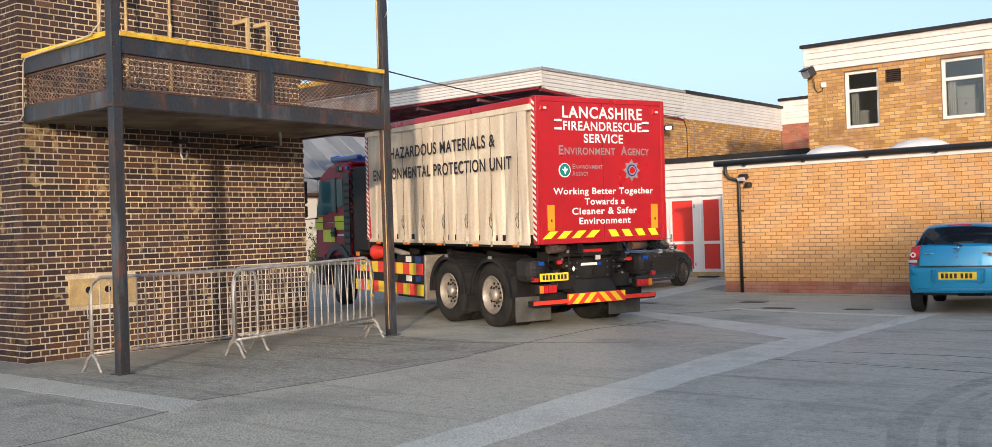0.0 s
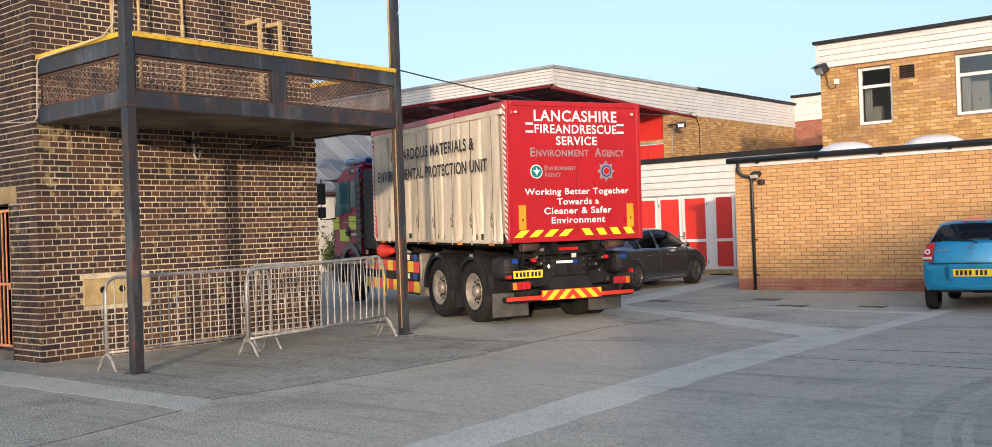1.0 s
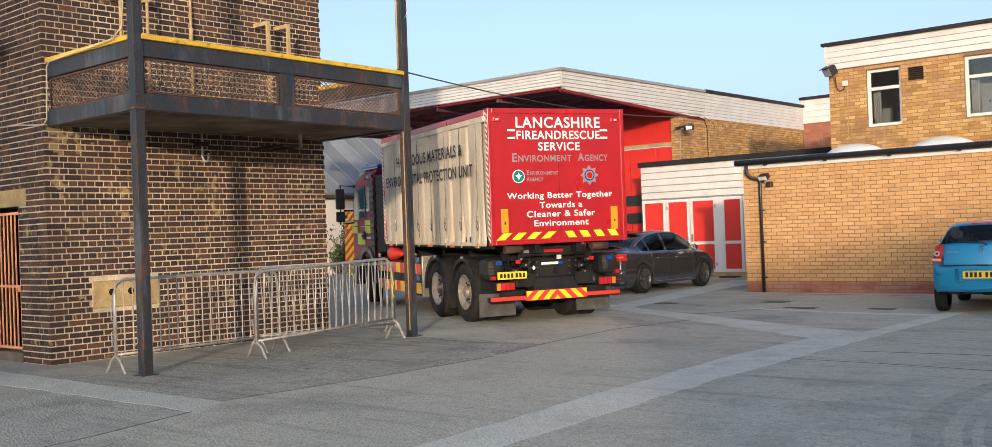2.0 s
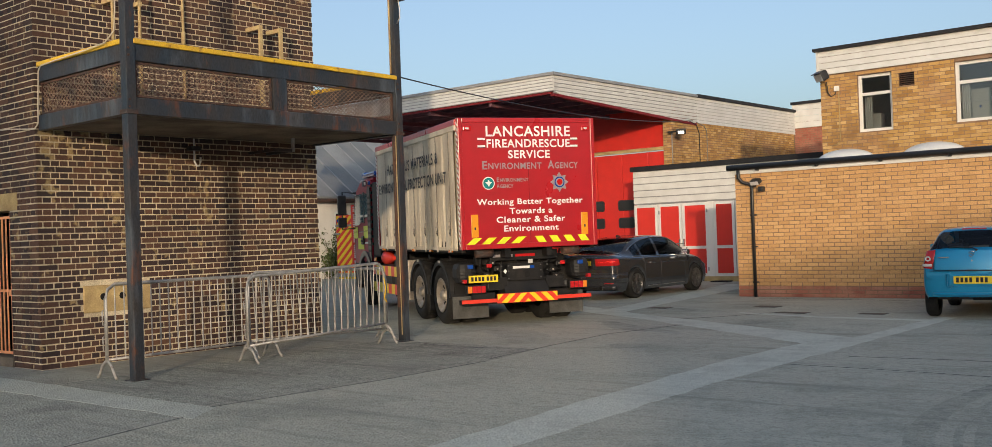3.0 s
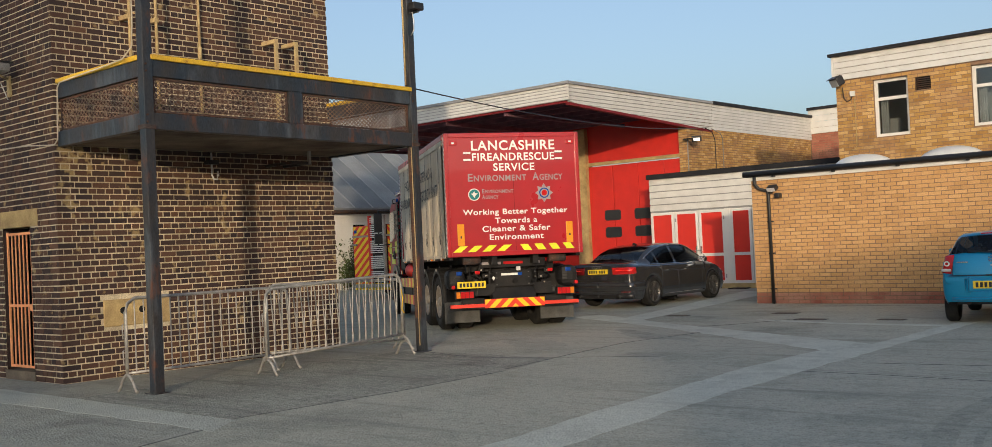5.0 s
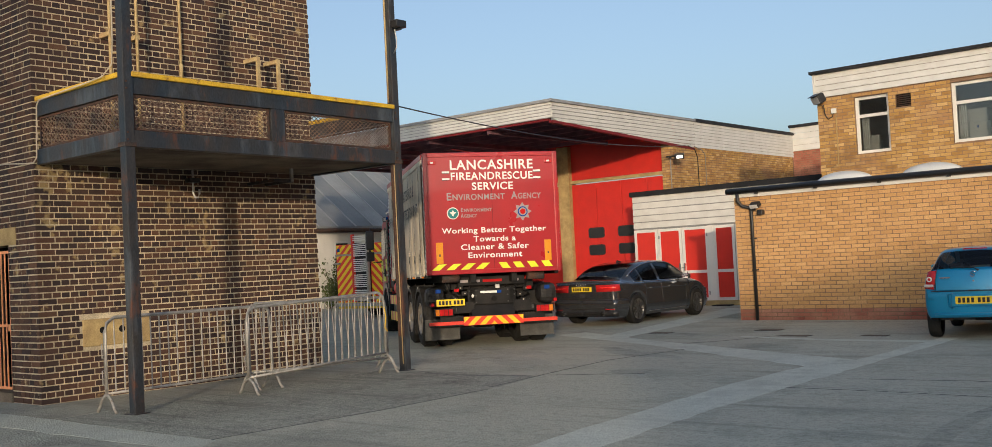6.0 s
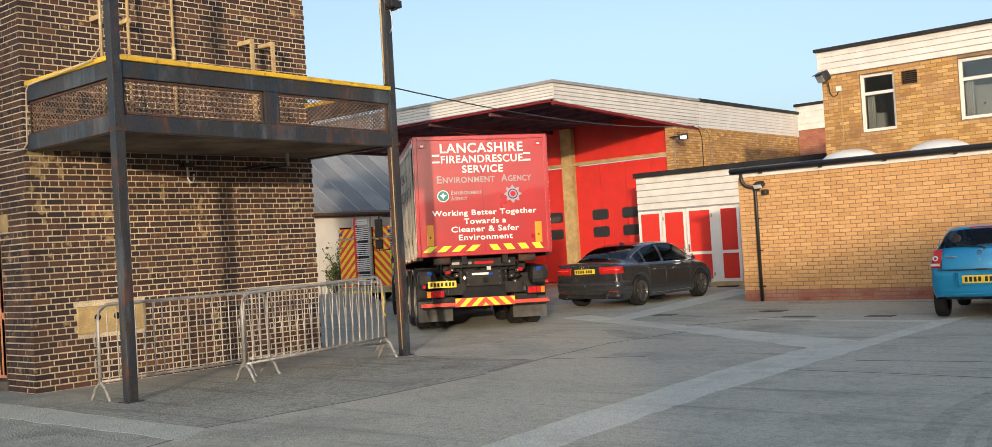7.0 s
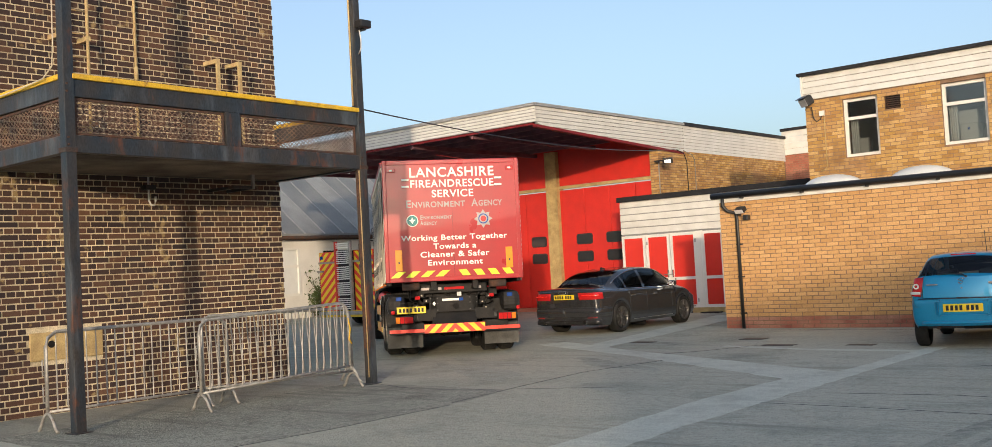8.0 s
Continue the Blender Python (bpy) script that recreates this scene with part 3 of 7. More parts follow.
# ---- drill tower ----
def drill_tower():
    tw = thing("drill_tower", "dark purple-brown brick drill tower with cream mortar and stains", "tower")
    X, Y0, Y1, H, XB = -12.81, 6.2, 10.69, 8.6, -16.592
    gate = (2.182, 3.012, 0.12, 2.03)
    # side with the gate: u runs from the back corner to the near corner
    bm = wall_with_holes(bmesh.new(), X - XB, H, 0.3, [gate])
    bmesh.ops.transform(bm, matrix=Matrix.Translation((XB, Y0, 0)), verts=bm.verts)
    side = part("wall", bm, M_TOWER_MORTAR, tw)
    front = part("wall", B(X - 0.3, X, Y0 + 0.3, Y1, 0, H), M_TOWER_MORTAR, tw)
    part("wall", B(XB, X - .3, Y1 - .3, Y1, 0, H), M_TOWER_MORTAR, tw)
    part("wall", B(XB, XB + .3, Y0 + .3, Y1 - .3, 0, H), M_TOWER_MORTAR, tw)
    part("roof", B(XB, X, Y0, Y1, H, H + .15), M_DECK, tw)
    part("floor_slab", B(XB + .3, X - .3, Y0 + .3, Y1 - .3, 0, .12), M_DECK, tw)
    C, P = 0.0775, 0.236
    block = (0.56, 1.52, 0.66, 1.03)
    brick_face(front, (X, Y0, 0), (0, 1, 0), (1, 0, 0), bricks_of(Y1 - Y0, 8.0, C, P, "english", [block], 0.016), M_TOWER, singles=(0.0, 2.6, 0.0, 1.35))
    lint = (1.892, 3.242, 2.03, 2.26)
    brick_face(side, (XB, Y0, 0), (1, 0, 0), (0, -1, 0), bricks_of(X - XB, 8.0, C, P, "english", [gate, lint], 0.016), M_TOWER)
    part("lintel", B(XB + lint[0], XB + lint[1], Y0 - .012, Y0 + .2, lint[2], lint[3], bevel=.01), M_STONE, tw, "weathered concrete lintel")
    bl = B(X - .1, X + .02, Y0 + block[0], Y0 + block[1], block[2] + .01, block[3] - .01, bevel=.012)
    blk = part("concrete_block", bl, M_STONE, tw, "buff concrete block with two holes")
    for y in (Y0 + .83, Y0 + 1.1):
        # black discs on the face stand in for the shaded depth of the holes
        part("hole", lathe(bmesh.new(), [(X + .0, .045), (X + .023, .045)], 20, "x", (0, y, .87)), M_RECESS_SHADE, blk)
    for x in (XB + gate[0], XB + gate[1] - .005):
        part("reveal", B(x, x + .005, Y0, Y0 + .3, .12, 2.03), M_TOWER, tw)
    part("doorstep", B(XB + gate[0] - .02, XB + gate[1] + .02, Y0 - .02, Y0 + .3, 0, .124), M_DECK, tw, "dark worn doorstep")
    # added black sheet: paints the darkness between the gate bars
    part("gate_shade_sheet", B(XB + .3, X - .3, Y0 + .6, Y0 + .65, .12, 2.4), M_RECESS_SHADE, tw)
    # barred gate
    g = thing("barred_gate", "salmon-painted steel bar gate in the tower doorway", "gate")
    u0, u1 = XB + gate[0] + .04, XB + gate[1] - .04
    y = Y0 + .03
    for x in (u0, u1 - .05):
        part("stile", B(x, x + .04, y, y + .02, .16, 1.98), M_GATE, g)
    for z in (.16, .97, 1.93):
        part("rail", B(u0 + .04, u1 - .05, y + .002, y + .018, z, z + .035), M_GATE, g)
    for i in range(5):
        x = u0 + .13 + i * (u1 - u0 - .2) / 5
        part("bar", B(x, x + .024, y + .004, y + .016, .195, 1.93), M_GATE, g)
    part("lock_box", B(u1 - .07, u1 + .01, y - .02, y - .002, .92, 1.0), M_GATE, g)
    return tw


drill_tower()


def wall_floodlight():
    ob = thing("wall_floodlight", "old grey floodlight on a yellow bracket on the tower", "floodlight")
    part("bracket", B(-14.01, -13.94, 6.15, 6.184, 3.78, 4.06), M_OCHRE, ob)
    part("arm", tube(bmesh.new(), [(-13.97, 6.16, 4.02), (-13.9, 6.05, 4.03), (-13.86, 5.96, 4.06)], .014), M_OCHRE, ob)
    part("housing", B(-14.02, -13.62, 5.84, 6.04, 4.06, 4.17, bevel=.02), M_GALV, ob)
    part("hood", B(-14.04, -13.6, 5.82, 6.06, 4.172, 4.19), M_GUARD, ob)
    part("cable", tube(bmesh.new(), [(-13.98, 6.0, 4.06), (-14.05, 6.1, 3.95), (-14.03, 6.17, 3.75)], .008), M_UPVC, ob)


wall_floodlight()


def steel_platform():
    pf = thing("steel_platform", "dark steel drill platform with mesh panels and yellow handrail", "platform")
    XO, XI, Y0, Y1 = -10.74, -12.79, 6.22, 10.7
    # the outer side runs slightly askew to the tower
    skew = Matrix.Translation((XO, 6.28, 0)) @ Matrix.Rotation(radians(2.4), 4, "Z") @ Matrix.Translation((-XO, -6.28, 0))
    for y in (6.28, 10.66):
        post = part("post", B(XO - .06, XO + .06, y - .06, y + .06, 0, 6.6, bevel=.008, m=skew), M_STEEL, pf)
        part("base_plate", B(XO - .1, XO + .1, y - .1, y + .1, 0.0, .012, m=skew), M_STEEL, pf)
        part("joint_plate", B(XO - .072, XO + .072, y - .072, y + .072, 3.0, 3.05, m=skew), M_RUST, pf)
        for z in (3.12, 3.7):
            for dz in (-.04, .04):
                part("bolt", lathe(bmesh.new(), [(.058, .014), (.075, .012)], 8, "x"), M_RUST, post, m=skew @ Matrix.Translation((XO, y - .03, z + dz)))
    part("rust_streak", B(XO - .045, XO + .02, 10.594, 10.602, .5, 3.0, m=skew), M_RUST, pf, "rusty post face")
    part("conduit", tube(bmesh.new(), [skew @ Vector((XO - .02, 10.585, z)) for z in (3.9, 5.2, 6.5)], .014, 6), M_OCHRE, pf, "thin tan conduit on the post")
    part("conduit", tube(bmesh.new(), [skew @ Vector((XO + .03, 10.588, z)) for z in (.1, 1.5, 2.98)], .008, 6), M_OCHRE, pf, "thin tan conduit on the post")
    ya, yb = 6.34, 10.6
    # outer side
    part("beam", B(XO - .05, XO + .05, ya, yb, 3.0, 3.19, bevel=.006, m=skew), M_STEEL, pf)
    part("beam", B(XO - .04, XO + .04, ya, yb, 3.61, 3.8, bevel=.006, m=skew), M_STEEL, pf)
    part("handrail", B(XO - .05, XO + .07, ya - .02, yb + .02, 3.8, 3.86, bevel=.01, m=skew), M_YELLOW, pf, "yellow-painted handrail")
    part("upright", B(XO - .04, XO + .04, 8.34, 8.56, 3.19, 3.61, bevel=.004, m=skew), M_STEEL, pf)
    # ends
    for y, XE in ((6.28, XO), (10.66, XO - .18)):
        part("beam", B(XI, XE - .06, y - .05, y + .05, 3.0, 3.19, bevel=.006), M_STEEL, pf)
        part("beam", B(XI, XE - .06, y - .04, y + .04, 3.61, 3.8, bevel=.006), M_STEEL, pf)
        part("handrail", B(XI, XE - .06, y - .06, y + .05, 3.8, 3.86, bevel=.01), M_YELLOW, pf, "yellow-painted handrail")
    part("deck", B(XI, XO - .24, 6.33, 10.61, 3.02, 3.1), M_DECK, pf, "stained concrete deck")

    def mesh_panel(o, u, length, z0, z1):
        """Expanded metal: slanting strands crossing each other in a frame."""
        O, U = Vector(o), Vector(u)
        fr = bmesh.new()
        N = Vector((-U.y, U.x, 0))
        def bar(a, b, c, d):
            m = Matrix((( *U, 0), (*N, 0), (0, 0, 1, 0), (0, 0, 0, 1))).transposed()
            m.translation = O
            box(fr, a, b, -.012, .012, c, d, m=m)
        bar(0, length, z0, z0 + .025), bar(0, length, z1 - .025, z1), bar(0, .025, z0 + .025, z1 - .025), bar(length - .025, length, z0 + .025, z1 - .025)
        frame_ob = part("panel_frame", fr, M_RUST, pf)
        verts, faces = [], []
        step, h = 0.078, z1 - z0 - .04
        slope = 1.35
        for sgn in (1, -1):
            k = -h * slope
            while k < length:
                a, b = k, k + h * slope
                t0, t1 = max(0, -a / (b - a)), min(1, (length - a) / (b - a))
                if t1 > t0 + .02:
                    zs = [(z0 + .02 + t * h) if sgn > 0 else (z1 - .02 - t * h) for t in (t0, t1)]
                    p = [O + U * (a + (b - a) * t) + Vector((0, 0, z)) for t, z in zip((t0, t1), zs)]
                    i = len(verts)
                    for q in p:
                        for dn, dz in ((-.003, -.0055), (.003, -.0055), (.003, .0055), (-.003, .0055)):
                            verts.append(q + N * (dn + sgn * .002) + Vector((0, 0, dz)))
                    faces += [tuple(i + j for j in f) for f in ((0, 1, 5, 4), (1, 2, 6, 5), (2, 3, 7, 6), (3, 0, 4, 7))]
                k += step
        me = bpy.data.meshes.new("expanded_mesh")
        me.from_pydata(verts, [], faces)
        me.materials.append(M_MESH)
        ob = new("expanded_mesh", me)
        ob.parent = frame_ob
        tagged(ob, "rusty expanded-metal mesh", kind="stuff")
    side = (-math.sin(radians(2.4)), math.cos(radians(2.4)), 0)
    mesh_panel(skew @ Vector((XO, 6.36, 0)), side, 1.97, 3.2, 3.6)
    mesh_panel(skew @ Vector((XO, 8.57, 0)), side, 2.0, 3.2, 3.6)
    mesh_panel((XI + .03, 6.28, 0), (1, 0, 0), 1.92, 3.2, 3.6)
    mesh_panel((XI + .03, 10.66, 0), (1, 0, 0), 1.74, 3.2, 3.6)
    return pf


steel_platform()


def tower_fittings():
    lad = thing("wall_ladder", "faded yellow steel ladder fixed to the tower brickwork", "ladder")
    x = -12.58
    for y in (7.16, 7.55):
        part("stile", tube(bmesh.new(), [(x, y, 3.1), (x, y, 8.0)], .022), M_OCHRE, lad)
    for i in range(15):
        part("rung", tube(bmesh.new(), [(x, 7.16, 3.3 + i * .3), (x, 7.55, 3.3 + i * .3)], .011, 6), M_OCHRE, lad)
    for z in (4.72, 6.6):
        for y in (7.16, 7.55):
            part("bracket", B(-12.81, x + .02, y - .03, y + .03, z, z + .06), M_OCHRE, lad)
    pi = thing("wall_pipe", "thin yellowish pipe running up the tower brickwork", "pipe")
    part("pipe", tube(bmesh.new(), [(-12.76, 8.33, 3.1), (-12.76, 8.33, 8.3)], .02), M_OCHRE, pi)
    part("coupling", tube(bmesh.new(), [(-12.76, 8.33, 4.32), (-12.76, 8.33, 4.5)], .03), M_OCHRE, pi)
    for y in (9.45, 9.82):
        h = thing("grab_rail", "yellowish steel grab rail on the tower wall", "grab rail", group="grab rails on the tower")
        part("arm", B(-12.81, -12.47, y - .03, y + .03, 4.64, 4.7), M_OCHRE, h)
        part("upright", B(-12.51, -12.47, y - .025, y + .025, 3.1, 4.64), M_OCHRE, h)
    hk = thing("wall_hook", "white bent rod hook under the platform", "hook")
    part("rod", tube(bmesh.new(), [(-12.72, 8.42, 3.0), (-12.72, 8.42, 2.68), (-12.72, 8.45, 2.62), (-12.72, 8.5, 2.62), (-12.72, 8.52, 2.68), (-12.72, 8.52, 2.74)], .014), M_UPVC, hk)
    part("valve", B(-12.79, -12.66, 8.34, 8.5, 2.83, 2.89), M_BLACK, hk)
    br = thing("wall_bracket", "grey steel bracket under the platform deck", "bracket")
    part("arm", B(-12.8, -12.2, 9.4, 9.44, 2.82, 2.86), M_STEEL, br)
    part("arm", B(-12.8, -12.2, 9.72, 9.76, 2.82, 2.86), M_STEEL, br)
    part("crossbar", B(-12.2, -12.16, 9.4, 9.76, 2.82, 2.86), M_STEEL, br)
    part("clamp", B(-12.18, -12.14, 9.7, 9.74, 2.82, 3.02), M_GALV, br)
    ca = thing("white_cable", "white cable clipped along the platform and tower", "cable")
    part("cable", tube(bmesh.new(), [(-10.83, 6.2, 5.6), (-10.84, 6.2, 4.2), (-10.86, 6.19, 3.95), (-11.05, 6.18, 3.84), (-11.6, 6.18, 3.815), (-12.2, 6.18, 3.8), (-12.57, 6.17, 3.78), (-12.63, 6.17, 3.72), (-12.66, 6.17, 3.3), (-12.67, 6.17, 3.08), (-12.76, 6.17, 3.02), (-12.95, 6.17, 3.03), (-13.5, 6.17, 3.08), (-14.4, 6.17, 3.11), (-16.55, 6.17, 3.14)], .009, 6), M_CURTAIN, ca)
    # small camera on the far post and the overhead wire
    cc = thing("security_camera", "small dark security camera bracketed to the steel post", "security camera")
    part("bracket", B(-10.87, -10.7, 10.64, 10.68, 4.94, 4.97), M_STEEL, cc)
    part("housing", B(-10.8, -10.66, 10.55, 10.75, 4.97, 5.08, bevel=.015), M_BLACK, cc)
    part("lead", tube(bmesh.new(), [(-10.78, 10.62, 4.95), (-10.73, 10.6, 4.8), (-10.74, 10.6, 4.68), (-10.84, 10.64, 4.62)], .009, 6), M_UPVC, cc)
    wi = thing("overhead_wire", "thin dark wire sagging from the post to the canopy", "wire")
    a, b = Vector((-10.92, 10.72, 3.86)), Vector((-16.8, 29.6, 4.98))
    pts = [a.lerp(b, i / 24) - Vector((0, 0, 0.25 * 4 * (i / 24) * (1 - i / 24))) for i in range(25)]
    part("wire", tube(bmesh.new(), pts, .011, 6), M_BLACK, wi)


tower_fittings()


# ---- crowd barriers ----
def barrier_at(m, slant=0.0, group="barriers by the tower"):
    br = thing("crowd_barrier", "galvanised steel crowd barrier with leaning bars beside the tower" if slant else "galvanised steel crowd barrier standing beside the tower", "barrier", m, group)
    L, H = 2.35, 1.08
    pts = [(0, 0, .2), (0, 0, .92), (0, .03, 1.02), (0, .12, H), (0, L - .12, H), (0, L - .03, 1.02), (0, L, .92), (0, L, .2)]
    part("frame_tube", tube(bmesh.new(), pts, .02), M_GALV, br)
    part("bottom_rail", tube(bmesh.new(), [(0, 0, .22), (0, L, .22)], .016), M_GALV, br)
    for i in range(1, 20):
        y = L * i / 20
        part("upright_bar", tube(bmesh.new(), [(0, y, .22), (0, min(L, max(0, y + slant)), H)], .0085, 6, False), M_GALV, br)
    for y in (0.0, L):
        f = [(-.2, y, .012), (-.16, y, .05), (-.1, y, .15), (-.03, y, .2), (.03, y, .2), (.1, y, .15), (.16, y, .05), (.2, y, .012)]
        part("foot", tube(bmesh.new(), f, .018), M_GALV, br)
    for z in (.32, .62):
        part("hook", tube(bmesh.new(), [(0, 0, z), (0, -.04, z), (0, -.045, z + .16), (0, -.03, z + .17)], .008, 6), M_GALV, br)
    return br


barrier_at(pose(-11.17, 6.16, 0, 0, 0, 1.0))
barrier_at(pose(-10.83, 7.86, 0.0, 2.0, 2.0, 0.3), .05)
barrier_at(pose(-10.9, 7.93, 0.045, -1.1, -1.5, -0.5), -.055)
tape = thing("yellow_tape", "scrap of yellow tape tied on the barrier end", "tape")
part("strip", tube(bmesh.new(), [(-10.8, 10.17, .95), (-10.79, 10.19, .8), (-10.81, 10.18, .66), (-10.78, 10.2, .6)], .01, 5), M_YELLOW, tape)


# ---- low garage and entrance ----
def clad_rows(parent, x0, x1, y, z0, z1, n, depth=0.03, axis="x", material=None, gap=.007):
    """Overlapping boards, one below the other, each board its own piece."""
    h = (z1 - z0) / n
    for i in range(n):
        a, b = z0 + i * h, z0 + (i + 1) * h
        prof = [(0, a + gap), (-depth, a + gap), (-depth * .45, b - .001), (0, b - .001)]
        bm = bmesh.new()
        if axis == "x":
            prism(bm, [(y + p[0], p[1]) for p in prof], x0, x1, "yz")
        else:
            prism(bm, [(y - p[0], p[1]) for p in prof], x0, x1, "xz")
        part("board", bm, material or M_CLAD, parent)


def garage():
    gb = thing("garage_block", "low buff-brick block with a black gutter and a red brick plinth", "building")
    X0, X1, Y, H = -10.6, 4.0, 20.4, 2.68
    front = part("wall", B(X0, X1, Y, Y + .25, 0, H), M_MORTAR, gb)
    sidew = part("wall", B(X0, X0 + .25, Y + .25, 27.06, 0, H), M_MORTAR, gb)
    part("wall", B(X1 - .25, X1, Y + .25, 30, 0, H), M_MORTAR, gb)
    part("roof", B(X0 - .1, X1 + .1, Y - .12, 24.0, H + .02, H + .11), M_BITUMEN, gb)
    part("roof", B(X0 - .1, -10.2, 24.0, 27.0, H + .02, H + .11), M_BITUMEN, gb)
    part("fascia", B(X0 - .06, X1, Y - .06, Y - .02, H - .06, H + .02), M_UPVC, gb, "white fascia board")
    part("gutter", tube(bmesh.new(), [(X0 - .12, Y - .12, H + .08), (X1, Y - .12, H + .06)], .062, 12), M_BLACK, gb, "black gutter")
    for i in range(9):
        x = X0 + .55 + i * 1.3
        part("gutter_bracket", B(x, x + .04, Y - .17, Y - .06, H - .01, H + .03), M_BLACK, gb)
    part("downpipe", tube(bmesh.new(), [(X0 + .13, Y - .12, H + .04), (X0 + .13, Y - .11, H - .14), (X0 + .2, Y - .07, H - .24), (X0 + .36, Y - .05, H - .29), (X0 + .40, Y - .05, H - .36), (X0 + .40, Y - .05, .0)], .036, 10), M_BLACK, gb, "black downpipe")
    for z in (1.72, 1.05, .3):
        part("pipe_clip", B(X0 + .35, X0 + .47, Y - .06, Y, z, z + .03), M_BLACK, gb)
    C, P = .0795, .238
    n = bricks_of(X1 - X0, H - .24, C, P, "running", (), .014)
    brick_face(front, (X0, Y, .235), (1, 0, 0), (0, -1, 0), n, M_YELLOW_BRICK, singles=(.0, 3.2, .3, 2.3), proud=.004)
    brick_face(front, (X0, Y, 0), (1, 0, 0), (0, -1, 0), bricks_of(X1 - X0, .24, .078, .238, "running", (), .014), M_RED_BRICK, proud=.006)
    brick_face(sidew, (X0, Y, .0), (0, 1, 0), (-1, 0, 0), bricks_of(6.6, H, C, P, "running", (), .014), M_YELLOW_BRICK, proud=.004)
    lamp = thing("flood_lamp", "small dark floodlight with a sensor on the brick wall", "floodlight")
    part("arm", B(-10.17, -10.13, Y - .1, Y - .004, 2.32, 2.38), M_BLACK, lamp)
    part("housing", B(-.11, .11, -.07, .06, -.05, .05, m=pose(-10.05, Y - .15, 2.44, 35, 0, -12), bevel=.015), M_BLACK, lamp)
    part("lens", B(-.1, .1, -.08, -.07, -.042, .042, m=pose(-10.05, Y - .15, 2.44, 35, 0, -12)), M_LAMP_CLEAR, lamp)
    part("sensor", B(-10.02, -9.9, Y - .16, Y - .02, 2.22, 2.33, bevel=.02), M_BLACK, lamp)
    for x in (-8.83, -6.99):
        d = thing("rooflight_dome", "frosted domed rooflight on the flat roof", "rooflight", pose(x, 22.1, H + .11))
        part("kerb", B(-.68, .68, -.5, .5, 0, .05), M_UPVC, d)
        bm = bmesh.new()
        bmesh.ops.create_uvsphere(bm, u_segments=32, v_segments=16, radius=1)
        bmesh.ops.delete(bm, geom=[v for v in bm.verts if v.co.z < -.01], context="VERTS")
        bmesh.ops.transform(bm, matrix=Matrix.Translation((0, 0, .05)) @ Matrix.Diagonal((.63, .46, .26, 1)), verts=bm.verts)
        part("dome", bm, M_DOME, d, smooth=True)
        for i in range(5):
            part("fixing", B(-.6 + i * .3 - .02, -.6 + i * .3 + .02, -.46, -.42, .08, .11), M_BLACK, d)


garage()


def entrance():
    en = thing("entrance_block", "white-clad entrance with red-panelled double doors", "entrance")
    Y, X0, X1, HT = 26.25, -16.99, -10.28, 3.245
    # grey wall behind the boards paints the shadow in their joints
    part("wall", B(X0, X1, Y + .05, Y + .2, 2.256, HT), M_ALU_EDGE, en)
    part("wall", B(X0, X0 + .15, Y + .2, 28.38, 0, HT), M_UPVC, en)
    part("roof", B(X0 - .05, X1, Y - .06, 28.38, HT, HT + .14), M_BITUMEN, en, "black roof edge")
    clad_rows(en, X0, X1, Y + .05, 2.275, HT, 5, .035, gap=.022)
    part("threshold", B(X0, -13.0, Y - .05, Y + .1, 0, .141), M_STONE, en)
    part("backing", B(X0 + .2, X1, Y + .5, Y + .55, .0, 2.5), M_ROOM, en)

    def leaf(name, a, b, splits, handle=None, panel=M_RED_PANEL):
        fr = bmesh.new()
        y0, y1, z0, z1, f = Y, Y + .06, .141, 2.246, .083
        box(fr, a, a + f, y0, y1, z0, z1), box(fr, b - f, b, y0, y1, z0, z1)
        zs = [z0, *splits, z1]
        for i, z in enumerate(zs):
            box(fr, a + f, b - f, y0, y1, z - (0 if i == 0 else f / 2 if i < len(zs) - 1 else f), z + (f if i == 0 else f / 2 if i < len(zs) - 1 else 0))
        lf = part(name, fr, M_UPVC, en, "white plastic frame with red panels")
        for c, d in zip(zs, zs[1:]):
            part("panel", B(a + f - .01, b - f + .01, y0 + .018, y1 - .01, c + f * .5, d - f * .5), panel, lf)
        if handle:
            part("handle", B(handle - .02, handle + .02, y0 - .05, y0, 1.0, 1.22, bevel=.008), M_CHROME, lf)
            part("lever", B(handle - .14, handle, y0 - .06, y0 - .04, 1.08, 1.1), M_CHROME, lf)
    leaf("side_light", X0 + .02, -16.18, [.966])
    leaf("door_leaf", -16.16, -15.38, [.966], -15.45)
    leaf("door_leaf", -15.36, -14.53, [.966], -15.30)
    leaf("side_light", -14.36, -13.70, [.966])
    leaf("side_light", -13.68, -13.0, [.966])
    part("jamb", B(-14.53, -14.36, Y - .01, Y + .08, .141, 2.256), M_UPVC, en)
    for x in (-16.12, -14.55):
        for z in (.3, 1.95):
            part("hinge", B(x - .02, x + .02, Y - .02, Y + .0, z, z + .1), M_ALU_EDGE, en)
    for x in (-15.77, -14.95):
        part("kick_strip", B(x - .3, x + .3, Y - .008, Y + .002, .17, .21), M_ALU_EDGE, en)
    for x in (-15.5, -15.24):
        part("lock_plate", B(x - .018, x + .018, Y - .012, Y, .86, .98, bevel=.003), M_CHROME, en)
    mt = thing("door_mat", "black rubber mat before the entrance", "door mat")
    part("mat", B(-14.31, -13.77, 25.85, 26.14, 0.0, .03, bevel=.008), M_RUBBER, mt)


entrance()


